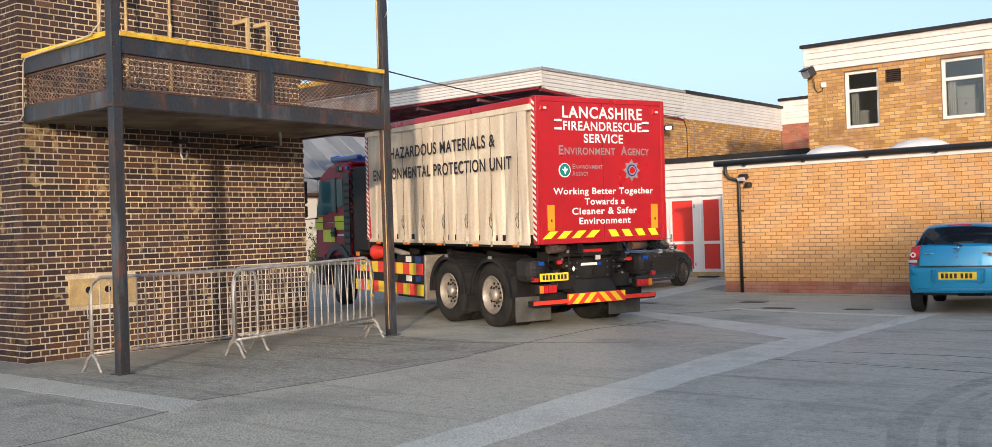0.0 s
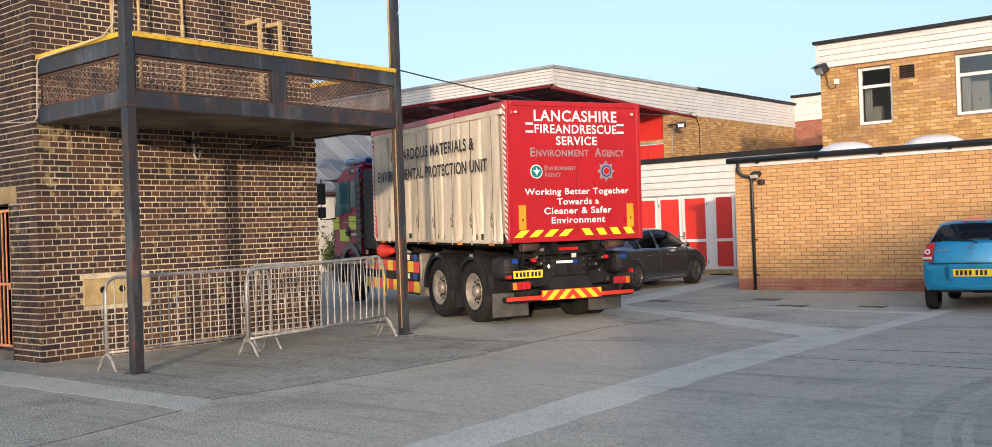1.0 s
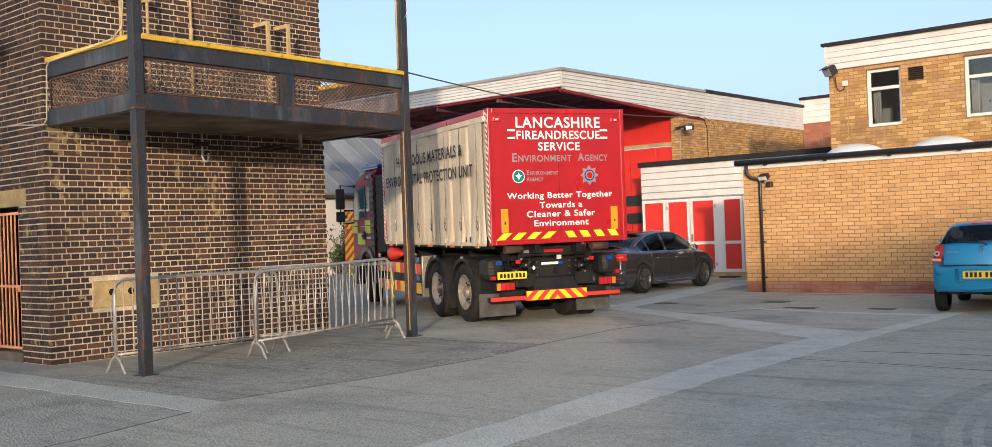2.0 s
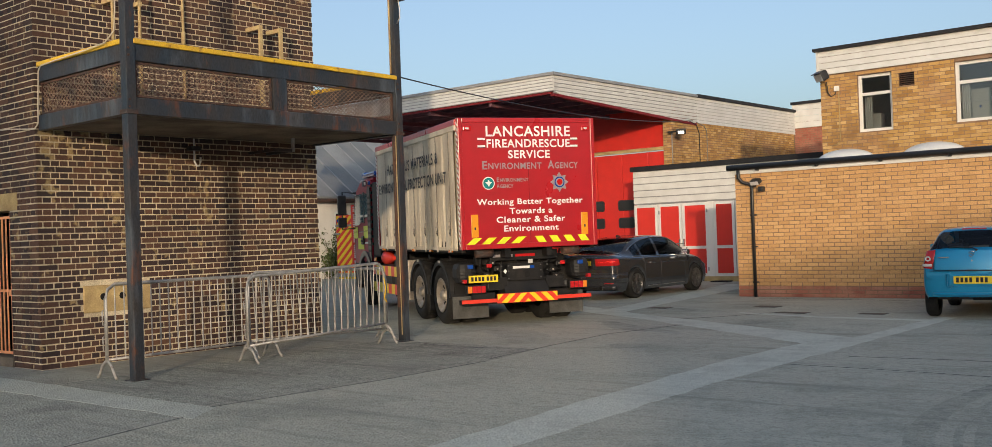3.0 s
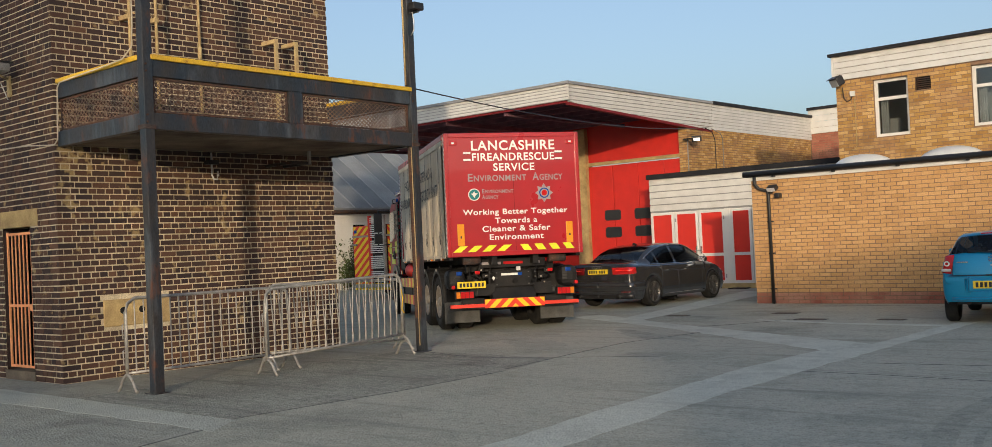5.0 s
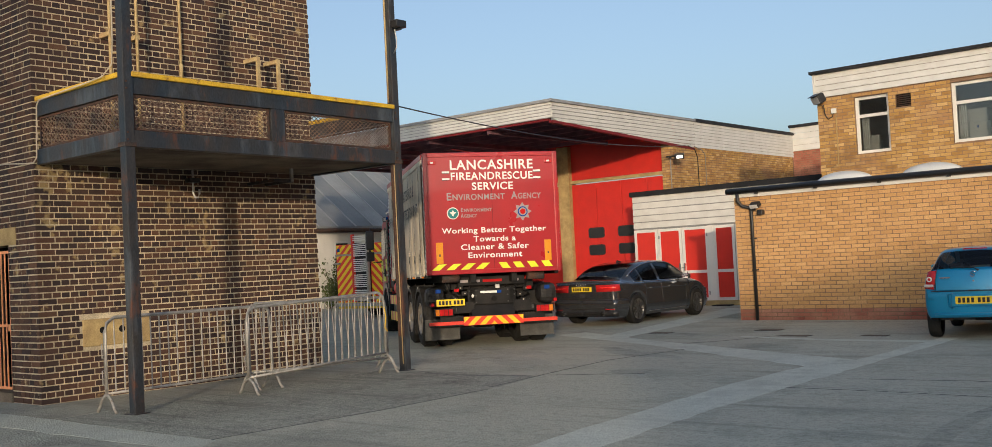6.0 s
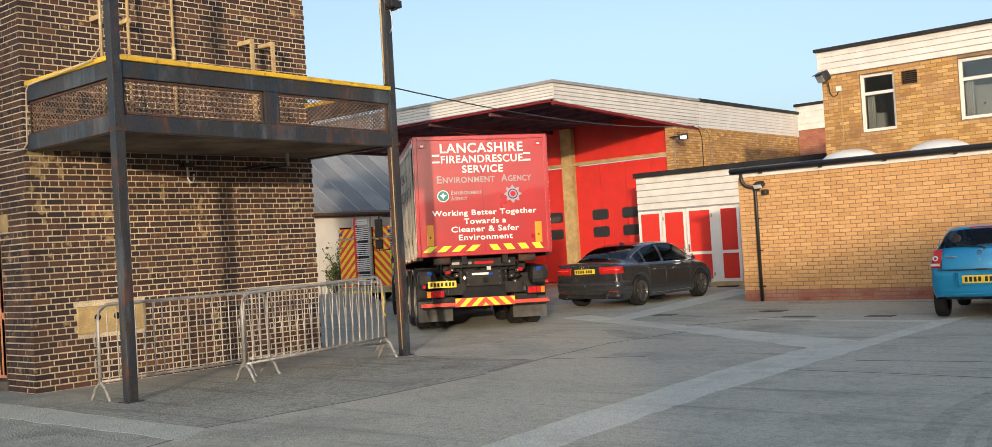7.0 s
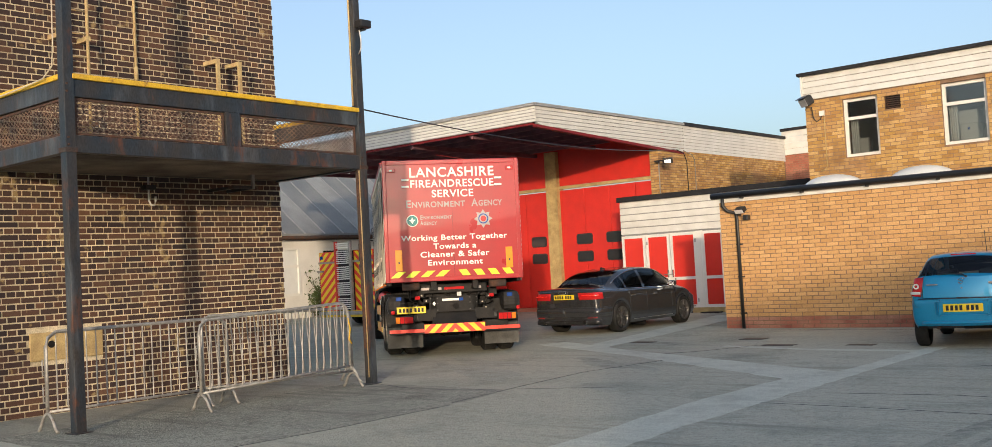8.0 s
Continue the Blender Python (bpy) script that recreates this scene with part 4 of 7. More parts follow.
# ---- two-storey block behind ----
def window_unit(parent, x0, x1, z0, z1, y, split):
    w = part("window", B(x0, x1, y - .03, y + .05, z0 - .04, z0), M_UPVC, parent, "white plastic window with a top light")
    fr = bmesh.new()
    f = .07
    box(fr, x0, x0 + f, y - .02, y + .05, z0, z1), box(fr, x1 - f, x1, y - .02, y + .05, z0, z1)
    for a, b in ((z0, z0 + f), (split - f / 2, split + f / 2), (z1 - f, z1)):
        box(fr, x0 + f, x1 - f, y - .02, y + .05, a, b)
    part("frame", fr, M_UPVC, w)
    for a, b in ((z0 + f, split - f / 2), (split + f / 2, z1 - f)):
        pane = part("pane", B(x0 + f, x1 - f, y + .01, y + .016, a, b), M_GLASS, w)
        pane.visible_shadow = False
    bm = bmesh.new()
    pts = [(x0 + f + i * .022, y + .16 + .02 * (i % 2)) for i in range(9)]
    prism(bm, pts + [(a, b + .006) for a, b in reversed(pts)], z0 + .05, split - .02, "xy")
    part("curtain", bm, M_NET, w, "grey net curtain drawn aside")
    return w


def upper_block():
    ub = thing("two_storey_block", "buff-brick two-storey block with a white boarded fascia", "building")
    Y, X0, X1, ZB, ZF, ZT = 24.0, -10.14, 3.5, 2.79, 5.03, 5.6
    wins = [(-9.26, -8.46, 3.6, 4.93, 4.48), (-7.09, -6.17, 3.62, 4.95, 4.5), (-3.6, -2.6, 3.62, 4.95, 4.5)]
    holes = [(a - X0, b - X0, c - ZB, d - ZB) for a, b, c, d, s in wins] + [(-8.3 - X0, -7.95 - X0, 4.57 - ZB, 4.86 - ZB)]
    bm = wall_with_holes(bmesh.new(), X1 - X0, ZT - ZB, .28, holes)
    bmesh.ops.transform(bm, matrix=Matrix.Translation((X0, Y, ZB)), verts=bm.verts)
    wl = part("wall", bm, M_MORTAR, ub)
    part("wall", B(X0, X0 + .28, Y + .28, 36, 0, ZT), M_MORTAR, ub)
    part("wall", B(X1 - .28, X1, Y + .28, 36, 0, ZT), M_MORTAR, ub)
    part("room_floor", B(X0 + .28, X1 - .28, Y + .28, 30, 2.7, 2.85), M_ROOM, ub)
    part("room_back", B(X0 + .28, X1 - .28, Y + 2.0, Y + 2.1, 2.85, ZT), M_ROOM, ub)
    part("roof", B(X0 - .12, X1 + .1, Y - .14, 36, ZT, ZT + .07), M_BITUMEN, ub, "black roof edge")
    clad_rows(ub, X0 - .06, X1 + .06, Y - .02, ZF, ZT, 4, .03)
    part("fascia_end", B(X0 - .07, X0 - .02, Y - .06, 36, ZF, ZT), M_CLAD, ub)
    brick_face(wl, (X0, Y, ZB), (1, 0, 0), (0, -1, 0), bricks_of(X1 - X0, ZF - ZB, .0795, .238, "running", holes, .014), M_OLD_BUFF, proud=.005)
    for a, b, c, d, s in wins:
        window_unit(ub, a, b, c, d, Y + .1, s)
    vent = part("air_vent", B(-8.29, -7.96, Y + .06, Y + .1, 4.57, 4.86), M_RECESS_SHADE, ub, "dark louvred air vent")
    for i in range(6):
        part("slat", B(-8.28, -7.97, Y + .0, Y + .06, 4.59 + i * .045, 4.605 + i * .045), M_RUST, vent)
    # things in the rooms
    cab = thing("filing_box", "pale grey office box stacked behind the window", "box")
    part("lower_box", B(-6.88, -6.42, Y + .45, Y + .85, 2.85, 4.07, bevel=.01), M_NET, cab)
    up = part("upper_box", B(-6.9, -6.48, Y + .45, Y + .8, 4.07, 4.37, bevel=.01), M_ALU_EDGE, cab)
    part("box_front", B(-6.84, -6.54, Y + .44, Y + .452, 4.13, 4.31), M_NET, up)
    part("label", B(-6.72, -6.68, Y + .44, Y + .452, 3.94, 3.99), M_BLUE, cab)
    for i in range(5):
        part("drawer_line", B(-6.86, -6.44, Y + .44, Y + .452, 3.66 + i * .055, 3.672 + i * .055), M_ALU_EDGE, cab)
    sh = thing("desk_lamp_arm", "slanting pale desk screen arm behind the window", "lamp")
    part("arm", B(-.03, .03, -.02, .02, -.35, .3, m=pose(-6.25, Y + .5, 4.15, 0, 25, 0)), M_NET, sh)
    part("post", B(-6.42, -6.36, Y + .5, Y + .54, 2.85, 3.9), M_NET, sh)
    ch = thing("office_screen", "white desk screen seen through the window", "screen")
    part("panel", B(-9.1, -8.92, Y + .5, Y + .75, 2.85, 4.05), M_NET, ch)
    part("panel", B(-8.84, -8.78, Y + .9, Y + 1.2, 2.85, 4.6), M_NET, ch)
    bl = thing("flood_lamp", "dark floodlight on the fascia corner with a conduit below", "floodlight")
    part("housing", B(-.15, .15, -.12, .08, -.1, .12, m=pose(-9.98, Y - .26, 4.98, 28, 0, -32), bevel=.03), M_BLACK, bl)
    part("lens", B(-.13, .13, -.13, -.12, -.08, .09, m=pose(-9.98, Y - .26, 4.98, 28, 0, -32)), M_NET, bl, "plain grey lamp front")
    part("visor", B(-.15, .15, -.17, .02, .12, .135, m=pose(-9.98, Y - .26, 4.98, 28, 0, -32)), M_BLACK, bl)
    part("bracket", B(-10.02, -9.94, Y - .2, Y - .005, 4.95, 5.0), M_BLACK, bl)
    part("junction_box", B(-9.8, -9.68, Y - .06, Y - .007, 4.62, 4.74, bevel=.008), M_UPVC, bl)
    part("conduit", tube(bmesh.new(), [(-9.7, Y - .02, 4.62), (-9.7, Y - .02, 3.45), (-9.74, Y - .02, 3.38), (-9.86, Y - .02, 3.36)], .012, 6), M_STONE, bl)
    part("lead", tube(bmesh.new(), [(-9.95, Y - .1, 4.85), (-9.95, Y - .04, 4.6), (-9.88, Y - .03, 4.5), (-9.78, Y - .03, 4.55), (-9.75, Y - .03, 4.64)], .012, 6), M_BLACK, bl)
    # lower return wall joining the bay block
    rb = thing("link_block", "reddish brick link block with white fascia between the buildings", "building")
    rw = part("wall", B(-16.95, -10.2, 37.42, 37.65, 0, 5.6), M_MORTAR, rb)
    brick_face(rw, (-16.95, 37.42, 3.0), (1, 0, 0), (0, -1, 0), bricks_of(6.75, 2.2, .0795, .238, "running", (), .014), M_RED_BRICK, proud=.005)
    clad_rows(rb, -16.95, -10.2, 37.41, 5.15, 6.05, 4, .05)
    part("roof", B(-16.97, -10.1, 37.3, 40, 6.05, 6.15), M_BITUMEN, rb)


upper_block()


# ---- appliance bays with canopy ----
def bays():
    by = thing("appliance_bays", "fire station bays with red folding doors under a deep white canopy", "building")
    Y, XR, XL = 28.5, -16.88, -25.3
    part("wall", B(XL, XR, Y + .1, Y + .3, 4.15, 5.8), M_RED_DOOR, by)
    lin = part("lintel", B(XL, XR, Y - .03, Y + .1, 4.03, 4.13), M_STONE, by, "pale concrete lintel")
    for a, b in ((-21.32, -20.86), (-25.7, -25.3)):
        part("pier", B(a, b, Y - .08, Y + .3, 0, 5.3), M_STONE, by, "buff concrete pier")
    part("kerb", B(XL, XR - .7, Y - .1, Y + .3, 0, .12), M_RED_BRICK, by)

    def rounded(x, z, w, h, r):
        return [(x + sx * (w / 2 - r) + r * math.cos(radians(q + k * 30)), z + sz * (h / 2 - r) + r * math.sin(radians(q + k * 30))) for sx, sz, q in ((1, 1, 0), (-1, 1, 90), (-1, -1, 180), (1, -1, 270)) for k in range(4)]

    def bay_door(a, b, mids):
        d = part("bay_door", B(a, b, Y + .12, Y + .18, .12, 4.0), M_RED_DOOR, by, "red folding bay door with small windows")
        n = 4
        w = (b - a) / n
        for i in range(n):
            x0 = a + i * w + .012
            x1 = a + (i + 1) * w - .012
            lf = part("leaf", B(x0, x1, Y + .06, Y + .12, .14, 3.98, bevel=.008), M_RED_DOOR, d)
        for mid in mids:
            for z in (1.6, 2.17):
                wn = part("window", prism(bmesh.new(), rounded(mid, z + .17, .64, .35, .08), Y + .04, Y + .062), M_BLACK, d, "rounded dark window in a black rubber seal")
                part("pane", prism(bmesh.new(), rounded(mid, z + .17, .57, .28, .06), Y + .034, Y + .04), M_DOOR_GLASS, wn)
    bay_door(-20.86, XR, (-19.93, -18.75, -17.57))
    bay_door(-25.3, -21.32, (-21.82, -23.0, -24.2))
    # brick side wall running back
    sd = part("wall", B(XR - .3, XR, Y - .1, 37.4, 0, 5.3), M_MORTAR, by)
    brick_face(sd, (XR, Y - .1, 2.4), (0, 1, 0), (1, 0, 0), bricks_of(8.9, 2.6, .0795, .238, "running", (), .018), M_OLD_BUFF, proud=.005)
    brick_face(sd, (XR - .3, Y - .1, 2.4), (1, 0, 0), (0, -1, 0), bricks_of(.3, 2.6, .0795, .238, "running", (), .018), M_OLD_BUFF, proud=.005)
    # canopy
    YF, XF, XE, ZB, ZT = 22.35, -16.88, -29.5, 5.33, 5.78
    can = part("canopy", B(XE, XF - .04, YF + .04, Y - .1, ZB + .1, ZB + .3), M_SOFFIT, by, "dark soffit of the canopy")
    part("roof", B(XE, XF, YF, 37.4, ZT - .08, ZT), M_BITUMEN, by)
    # fascia backings are grey so the gaps between white boards look shadowed
    fa = part("fascia", B(XE, XF, YF, YF + .03, ZB, ZT), M_ALU_EDGE, by, "white boarded canopy fascia")
    clad_rows(fa, XE, XF + .04, YF, ZB, ZT - .02, 5, .025, gap=.016)
    # the side fascia deepens towards the building
    Z_FRONT, Z_BACK, Y_BACK = 5.26, 4.9, 29.97
    fb = part("fascia", prism(bmesh.new(), [(YF + .03, Z_FRONT), (Y_BACK, Z_BACK), (Y_BACK, ZT), (YF + .03, ZT)], XF - .03, XF, "yz"), M_ALU_EDGE, by, "white boarded canopy fascia")
    rows = 8
    for i in range(rows):
        top = ZT - .02 - i * .107
        low = top - .088
        start = YF + max(0, (Z_FRONT - low) / (Z_FRONT - Z_BACK)) * (Y_BACK - YF)
        head = YF + max(0, (Z_FRONT - top) / (Z_FRONT - Z_BACK)) * (Y_BACK - YF)
        if head < Y_BACK - .2:
            outline = [(min(start, Y_BACK), low), (Y_BACK, low), (Y_BACK, top), (head, top)] if start < Y_BACK - .05 else [(Y_BACK, Z_BACK), (Y_BACK, top), (head, top)]
            part("board", prism(bmesh.new(), outline, XF + .002, XF + .02, "yz"), M_CLAD, fb)
    fc = part("fascia", B(XF - .03, XF, 30.0, 37.4, 4.92, ZT), M_ALU_EDGE, by)
    clad_rows(fc, 29.97, 37.4, XF, 4.92, ZT - .02, 8, .03, "y")
    part("roof_edge", B(XE, XF + .08, YF - .08, YF + .1, ZT - .02, ZT + .06), M_ALU_EDGE, by, "grey metal roof edge")
    part("roof_edge", B(XF - .1, XF + .08, YF + .1, 30.0, ZT - .02, ZT + .06), M_ALU_EDGE, by, "grey metal roof edge")
    part("roof_edge", B(XF - .1, XF + .09, 30.0, 37.5, ZT - .02, ZT + .08), M_BITUMEN, by, "black roof edge")
    part("edge_beam", prism(bmesh.new(), [(YF + .02, Z_FRONT - .06), (Y_BACK, Z_BACK - .07), (Y_BACK, Z_BACK + .01), (YF + .02, Z_FRONT + .01)], XF - .1, XF + .03, "yz"), M_MAROON, by)
    part("edge_beam", B(XE, XF - .12, YF + .04, YF + .12, ZB - .06, ZB + .1), M_MAROON, by)
    for i in range(6):
        y = YF + .9 + i * .95
        part("purlin", B(XE, XF - .12, y, y + .07, ZB - .04, ZB + .1), M_SOFFIT, by)
    for i in range(5):
        x = XF - 2.4 - i * 2.4
        part("rafter", B(x, x + .1, YF + .12, Y - .1, ZB - .16, ZB - .04), M_SOFFIT, by)
    for x in (-21.5, -24.0):
        part("conduit", tube(bmesh.new(), [(x, YF + 1, ZB - .3), (x + 1.2, YF + 3.2, ZB - .7)], .016, 6), M_MAROON, by)
    lp = thing("flood_lamp", "lit floodlight with a conduit on the brick corner", "floodlight")
    part("housing", B(-.15, .15, -.06, .06, -.08, .08, m=pose(-16.38, Y - .38, 4.5, 25, 0, 30), bevel=.02), M_BLACK, lp)
    part("lens", B(-.09, .09, -.07, -.06, -.045, .045, m=pose(-16.38, Y - .38, 4.5, 25, 0, 30)), glow_mat("lit_lamp_lens", (1.0, 0.95, 0.85), 1.6), lp)
    part("arm", B(-16.86, -16.42, Y - .38, Y - .34, 4.5, 4.55), M_BLACK, lp)
    part("arm", B(-16.86, -16.82, Y - .34, Y - .1, 4.5, 4.55), M_BLACK, lp)
    part("conduit", tube(bmesh.new(), [(-16.85, Y - .14, 4.5), (-16.85, Y - .14, 3.4)], .018, 6), M_GALV, lp)
    cb = thing("wall_cable", "cables looped down the brick wall", "cable")
    part("cable", tube(bmesh.new(), [(-16.85, 29.5, 4.95), (-16.84, 29.9, 4.86), (-16.86, 30.1, 4.6), (-16.86, 30.1, 3.4)], .014, 6), M_BLACK, cb)
    part("cable", tube(bmesh.new(), [(-16.85, 29.9, 4.95), (-16.84, 30.4, 4.85), (-16.86, 30.6, 4.7), (-16.86, 30.6, 3.4)], .014, 6), M_GALV, cb)


bays()


# ---- white building across the yard ----
def white_building():
    wb = thing("white_outbuilding", "white rendered outbuilding with a grey sheet roof", "building")
    X, Y0, Y1 = -33.0, 18.0, 44.0
    wins = [(26.35, 27.25, .95, 2.75), (28.45, 30.9, 1.0, 2.7)]
    bm = wall_with_holes(bmesh.new(), Y1 - Y0, 3.2, .3, [(a - Y0, b - Y0, c, d) for a, b, c, d in wins])
    bmesh.ops.transform(bm, matrix=Matrix.Translation((X, Y0, 0)) @ pose(0, 0, 0, 0, 0, 90), verts=bm.verts)
    part("wall", bm, M_RENDER, wb)
    part("wall", B(X - 8, X - 7.7, Y0, Y1, 0, 3.2), M_RENDER, wb)
    for y in (Y0, Y1 - .3):
        bm = bmesh.new()
        prism(bm, [(X - .3, 0), (X - .3, 3.2), (X - 4, 6.2), (X - 7.7, 3.2), (X - 7.7, 0)], y, y + .3, "xz")
        part("gable", bm, M_RENDER, wb)
    bm = bmesh.new()
    prism(bm, [(X + .25, 3.22), (X - 4, 6.35), (X - 4, 6.5), (X + .25, 3.34)], Y0 - .2, Y1 + .2, "xz")
    rf = part("roof", bm, M_SLATE, wb, "grey sheet roof with raised seams")
    bm = bmesh.new()
    prism(bm, [(X - 8.25, 3.22), (X - 4, 6.35), (X - 4, 6.5), (X - 8.25, 3.34)], Y0 - .2, Y1 + .2, "xz")
    part("roof", bm, M_SLATE, wb)
    for i in range(26):
        y = Y0 + .4 + i
        bm = bmesh.new()
        prism(bm, [(X + .25, 3.34), (X - 4, 6.5), (X - 4, 6.53), (X + .25, 3.375)], y, y + .07, "xz")
        part("seam", bm, M_ALU_EDGE, rf)
        if i % 3 != 1:
            bm = bmesh.new()
            prism(bm, [(X + .25, 3.34), (X - 4, 6.5), (X - 4, 6.508), (X + .25, 3.349)], y + .07, y + 1, "xz")
            part("roof_sheet", bm, M_SLATE_PALE if i % 3 == 0 else M_SLATE, rf)
    part("ridge_cap", tube(bmesh.new(), [(X - 4, Y0 - .2, 6.5), (X - 4, Y1 + .2, 6.5)], .12, 10), M_ALU_EDGE, rf)
    part("gutter", tube(bmesh.new(), [(X + .28, Y0, 3.2), (X + .28, Y1, 3.2)], .07, 10), M_RUST, wb, "brown gutter")
    part("eaves_board", B(X - .02, X + .22, Y0, Y1, 3.1, 3.2), M_RUST, wb)
    for a, b, c, d in wins:
        w = part("window", B(X - .12, X + .03, a - .06, b + .06, c - .06, c), M_UPVC, wb, "white-framed window")
        fr = bmesh.new()
        n = 1 if b - a < 1 else 3
        for k in range(n + 1):
            y = a + (b - a) * k / n
            box(fr, X - .1, X + .02, y - .05, y + .05, c, d)
        for z in (c, c + (d - c) * .62, d):
            box(fr, X - .1, X + .015, a, b, z - .045, z + .045)
        part("frame", fr, M_UPVC, w)
        part("pane", B(X - .06, X - .05, a, b, c, d), M_GLASS if n > 1 else M_DOME, w)
        part("blind", B(X - .09, X - .08, a + .05, b - .05, c + .05, d - .05) if n == 1 else B(X - .5, X - .45, a - .4, b + .4, c - .3, d + .2), M_ROOM if n > 1 else M_RENDER, w)


white_building()
courses = bpy.data.objects["white_outbuilding"]
for i in range(17):
    z = .02 + i * .085
    for y0, y1 in (((25.6, 32.5),) if z < .78 else ((25.6, 26.2), (27.4, 28.3), (31.05, 32.5))):
        part("painted_course", B(-33.0, -32.985, y0, y1, z, z + .075), M_RENDER, courses)


def shrub(m, h=2.3, seed=3):
    sh = thing("climbing_shrub", "thin straggly shrub growing against the white wall", "shrub", m)
    rng = random.Random(seed)
    bm, lv, lf = bmesh.new(), [], []
    for i in range(9):
        p = Vector((rng.uniform(-.1, .1), rng.uniform(-.25, .25), 0))
        d = Vector((rng.uniform(-.1, .25), rng.uniform(-.35, .35), 1))
        pts = [p.copy()]
        for k in range(7):
            p = p + d.normalized() * h / 8 * rng.uniform(.8, 1.2)
            d += Vector((rng.uniform(-.2, .2), rng.uniform(-.3, .3), rng.uniform(-.1, .2)))
            pts.append(p.copy())
            for j in range(9 if k > 0 else 3):
                q = p + Vector([rng.gauss(0, .09) for _ in range(3)])
                a, b = Vector([rng.gauss(0, 1) for _ in range(3)]).normalized() * .065, Vector([rng.gauss(0, 1) for _ in range(3)]).normalized() * .042
                n = len(lv)
                lv += [q - a, q + b, q + a, q - b]
                lf.append((n, n + 1, n + 2, n + 3))
        tube(bm, pts, .009, 5)
    part("stems", bm, M_BARK, sh)
    me = bpy.data.meshes.new("leaves")
    me.from_pydata(lv, [], lf)
    me.materials.append(M_LEAF)
    ob = new("leaves", me)
    ob.parent = sh
    tagged(ob, kind="stuff")


shrub(pose(-32.7, 28.15, 0))
shrub(pose(-32.6, 27.7, 0, 0, 0, 60), 1.2, 8)

# unseen tower and yard-closing walls behind the viewer, added for the shade they cast
tagged(part("boundary_building", B(8.9, 11.45, -27.0, -26.5, 0, 14.0), M_RED_BRICK), "unseen brick block added to shade the gate side of the tower", "building", kind="structure")
for a in ((-40, 20, -26, -25.6, 0, 2.4), (20, 20.4, -26, 40, 0, 6.45)):
    tagged(part("boundary_wall", B(*a), M_RED_BRICK), "unseen brick wall closing the yard, added for its shade", "wall", kind="structure")


# ---- vehicles ----
def chevrons(parent, x0, x1, z0, z1, y, w, lean, mats, name="chevron", split=None):
    """Slanting stripes cut to a rectangle, facing -y."""
    def clip(poly, axis, lim, keep_less):
        out = []
        for i, p in enumerate(poly):
            q = poly[(i + 1) % len(poly)]
            ip = (p[axis] <= lim) == keep_less or p[axis] == lim
            iq = (q[axis] <= lim) == keep_less or q[axis] == lim
            if ip:
                out.append(p)
            if ip != iq:
                t = (lim - p[axis]) / (q[axis] - p[axis])
                out.append((p[0] + t * (q[0] - p[0]), p[1] + t * (q[1] - p[1])))
        return out
    h = z1 - z0
    i, x = 0, x0 - abs(lean) * h
    while x < x1 + abs(lean) * h:
        s = lean * h
        poly = [(x, z0), (x + w, z0), (x + w + s, z1), (x + s, z1)]
        for axis, lim, less in ((0, x0, False), (0, x1, True)):
            poly = clip(poly, axis, lim, less) if len(poly) > 2 else poly
        if len(poly) > 2 and mats[i % len(mats)] is not None:
            part(name, prism(bmesh.new(), poly, y - .004, y + .004, "xz"), mats[i % len(mats)], parent)
        x += w
        i += 1


def road_wheel(parent, place, r=0.5, width=0.3, sign=-1, dish=0.1, steer=0.0, front=False):
    """A lorry wheel; sign tells which side faces out."""
    w = new("wheel")
    w.parent = parent
    w.matrix_basis = pose(*place, 0, 0, steer)
    h = width / 2
    ty = part("tyre", lathe(bmesh.new(), caps=(False, False), seg=48, profile=[(-h + .03, r * .58), (-h, r * .66), (-h, r * .9), (-h + .035, r * .985), (-h + .06, r), (h - .06, r), (h - .035, r * .985), (h, r * .9), (h, r * .66), (h - .03, r * .58)]), M_RUBBER, w, smooth=False)
    tread = bmesh.new()
    for k in range(48):
        a = k * math.tau / 48
        box(tread, -h + .05, h - .05, -.02, .02, r - .002, r + .008, m=Matrix.Rotation(a, 4, "X"))
    part("tread", tread, M_RUBBER, ty)
    s = sign * h
    prof = [(s * 1.02, r * .56), (s * .98, r * .6), (s * .9, r * .55), (s * .75, r * .52), (s * .5 if not front else s * .95, r * .42), (s * .35 if not front else s * 1.0, r * .3), (s * .38 if not front else s * 1.02, r * .2)]
    rim = part("rim", lathe(bmesh.new(), prof, 40, caps=(False, True)), M_RIM, w)
    part("hub", lathe(bmesh.new(), [(s * .35, r * .2), (s * .8, r * .18), (s * 1.0, r * .13), (s * 1.02, .01)], 24), M_RIM, w)
    holes, nuts = bmesh.new(), bmesh.new()
    for k in range(10):
        a = k * math.tau / 10
        lathe(holes, [(s * .42, .028), (s * .47, .028)], 10, "x", (0, r * .38 * math.cos(a), r * .38 * math.sin(a)))
        a += .3
        lathe(nuts, [(s * .36, .016), (s * .52, .016)], 6, "x", (0, r * .25 * math.cos(a), r * .25 * math.sin(a)))
    part("vent_holes", holes, M_RECESS_SHADE, rim)
    part("wheel_nuts", nuts, M_CHASSIS, rim)
    return w


truck_wheels = []


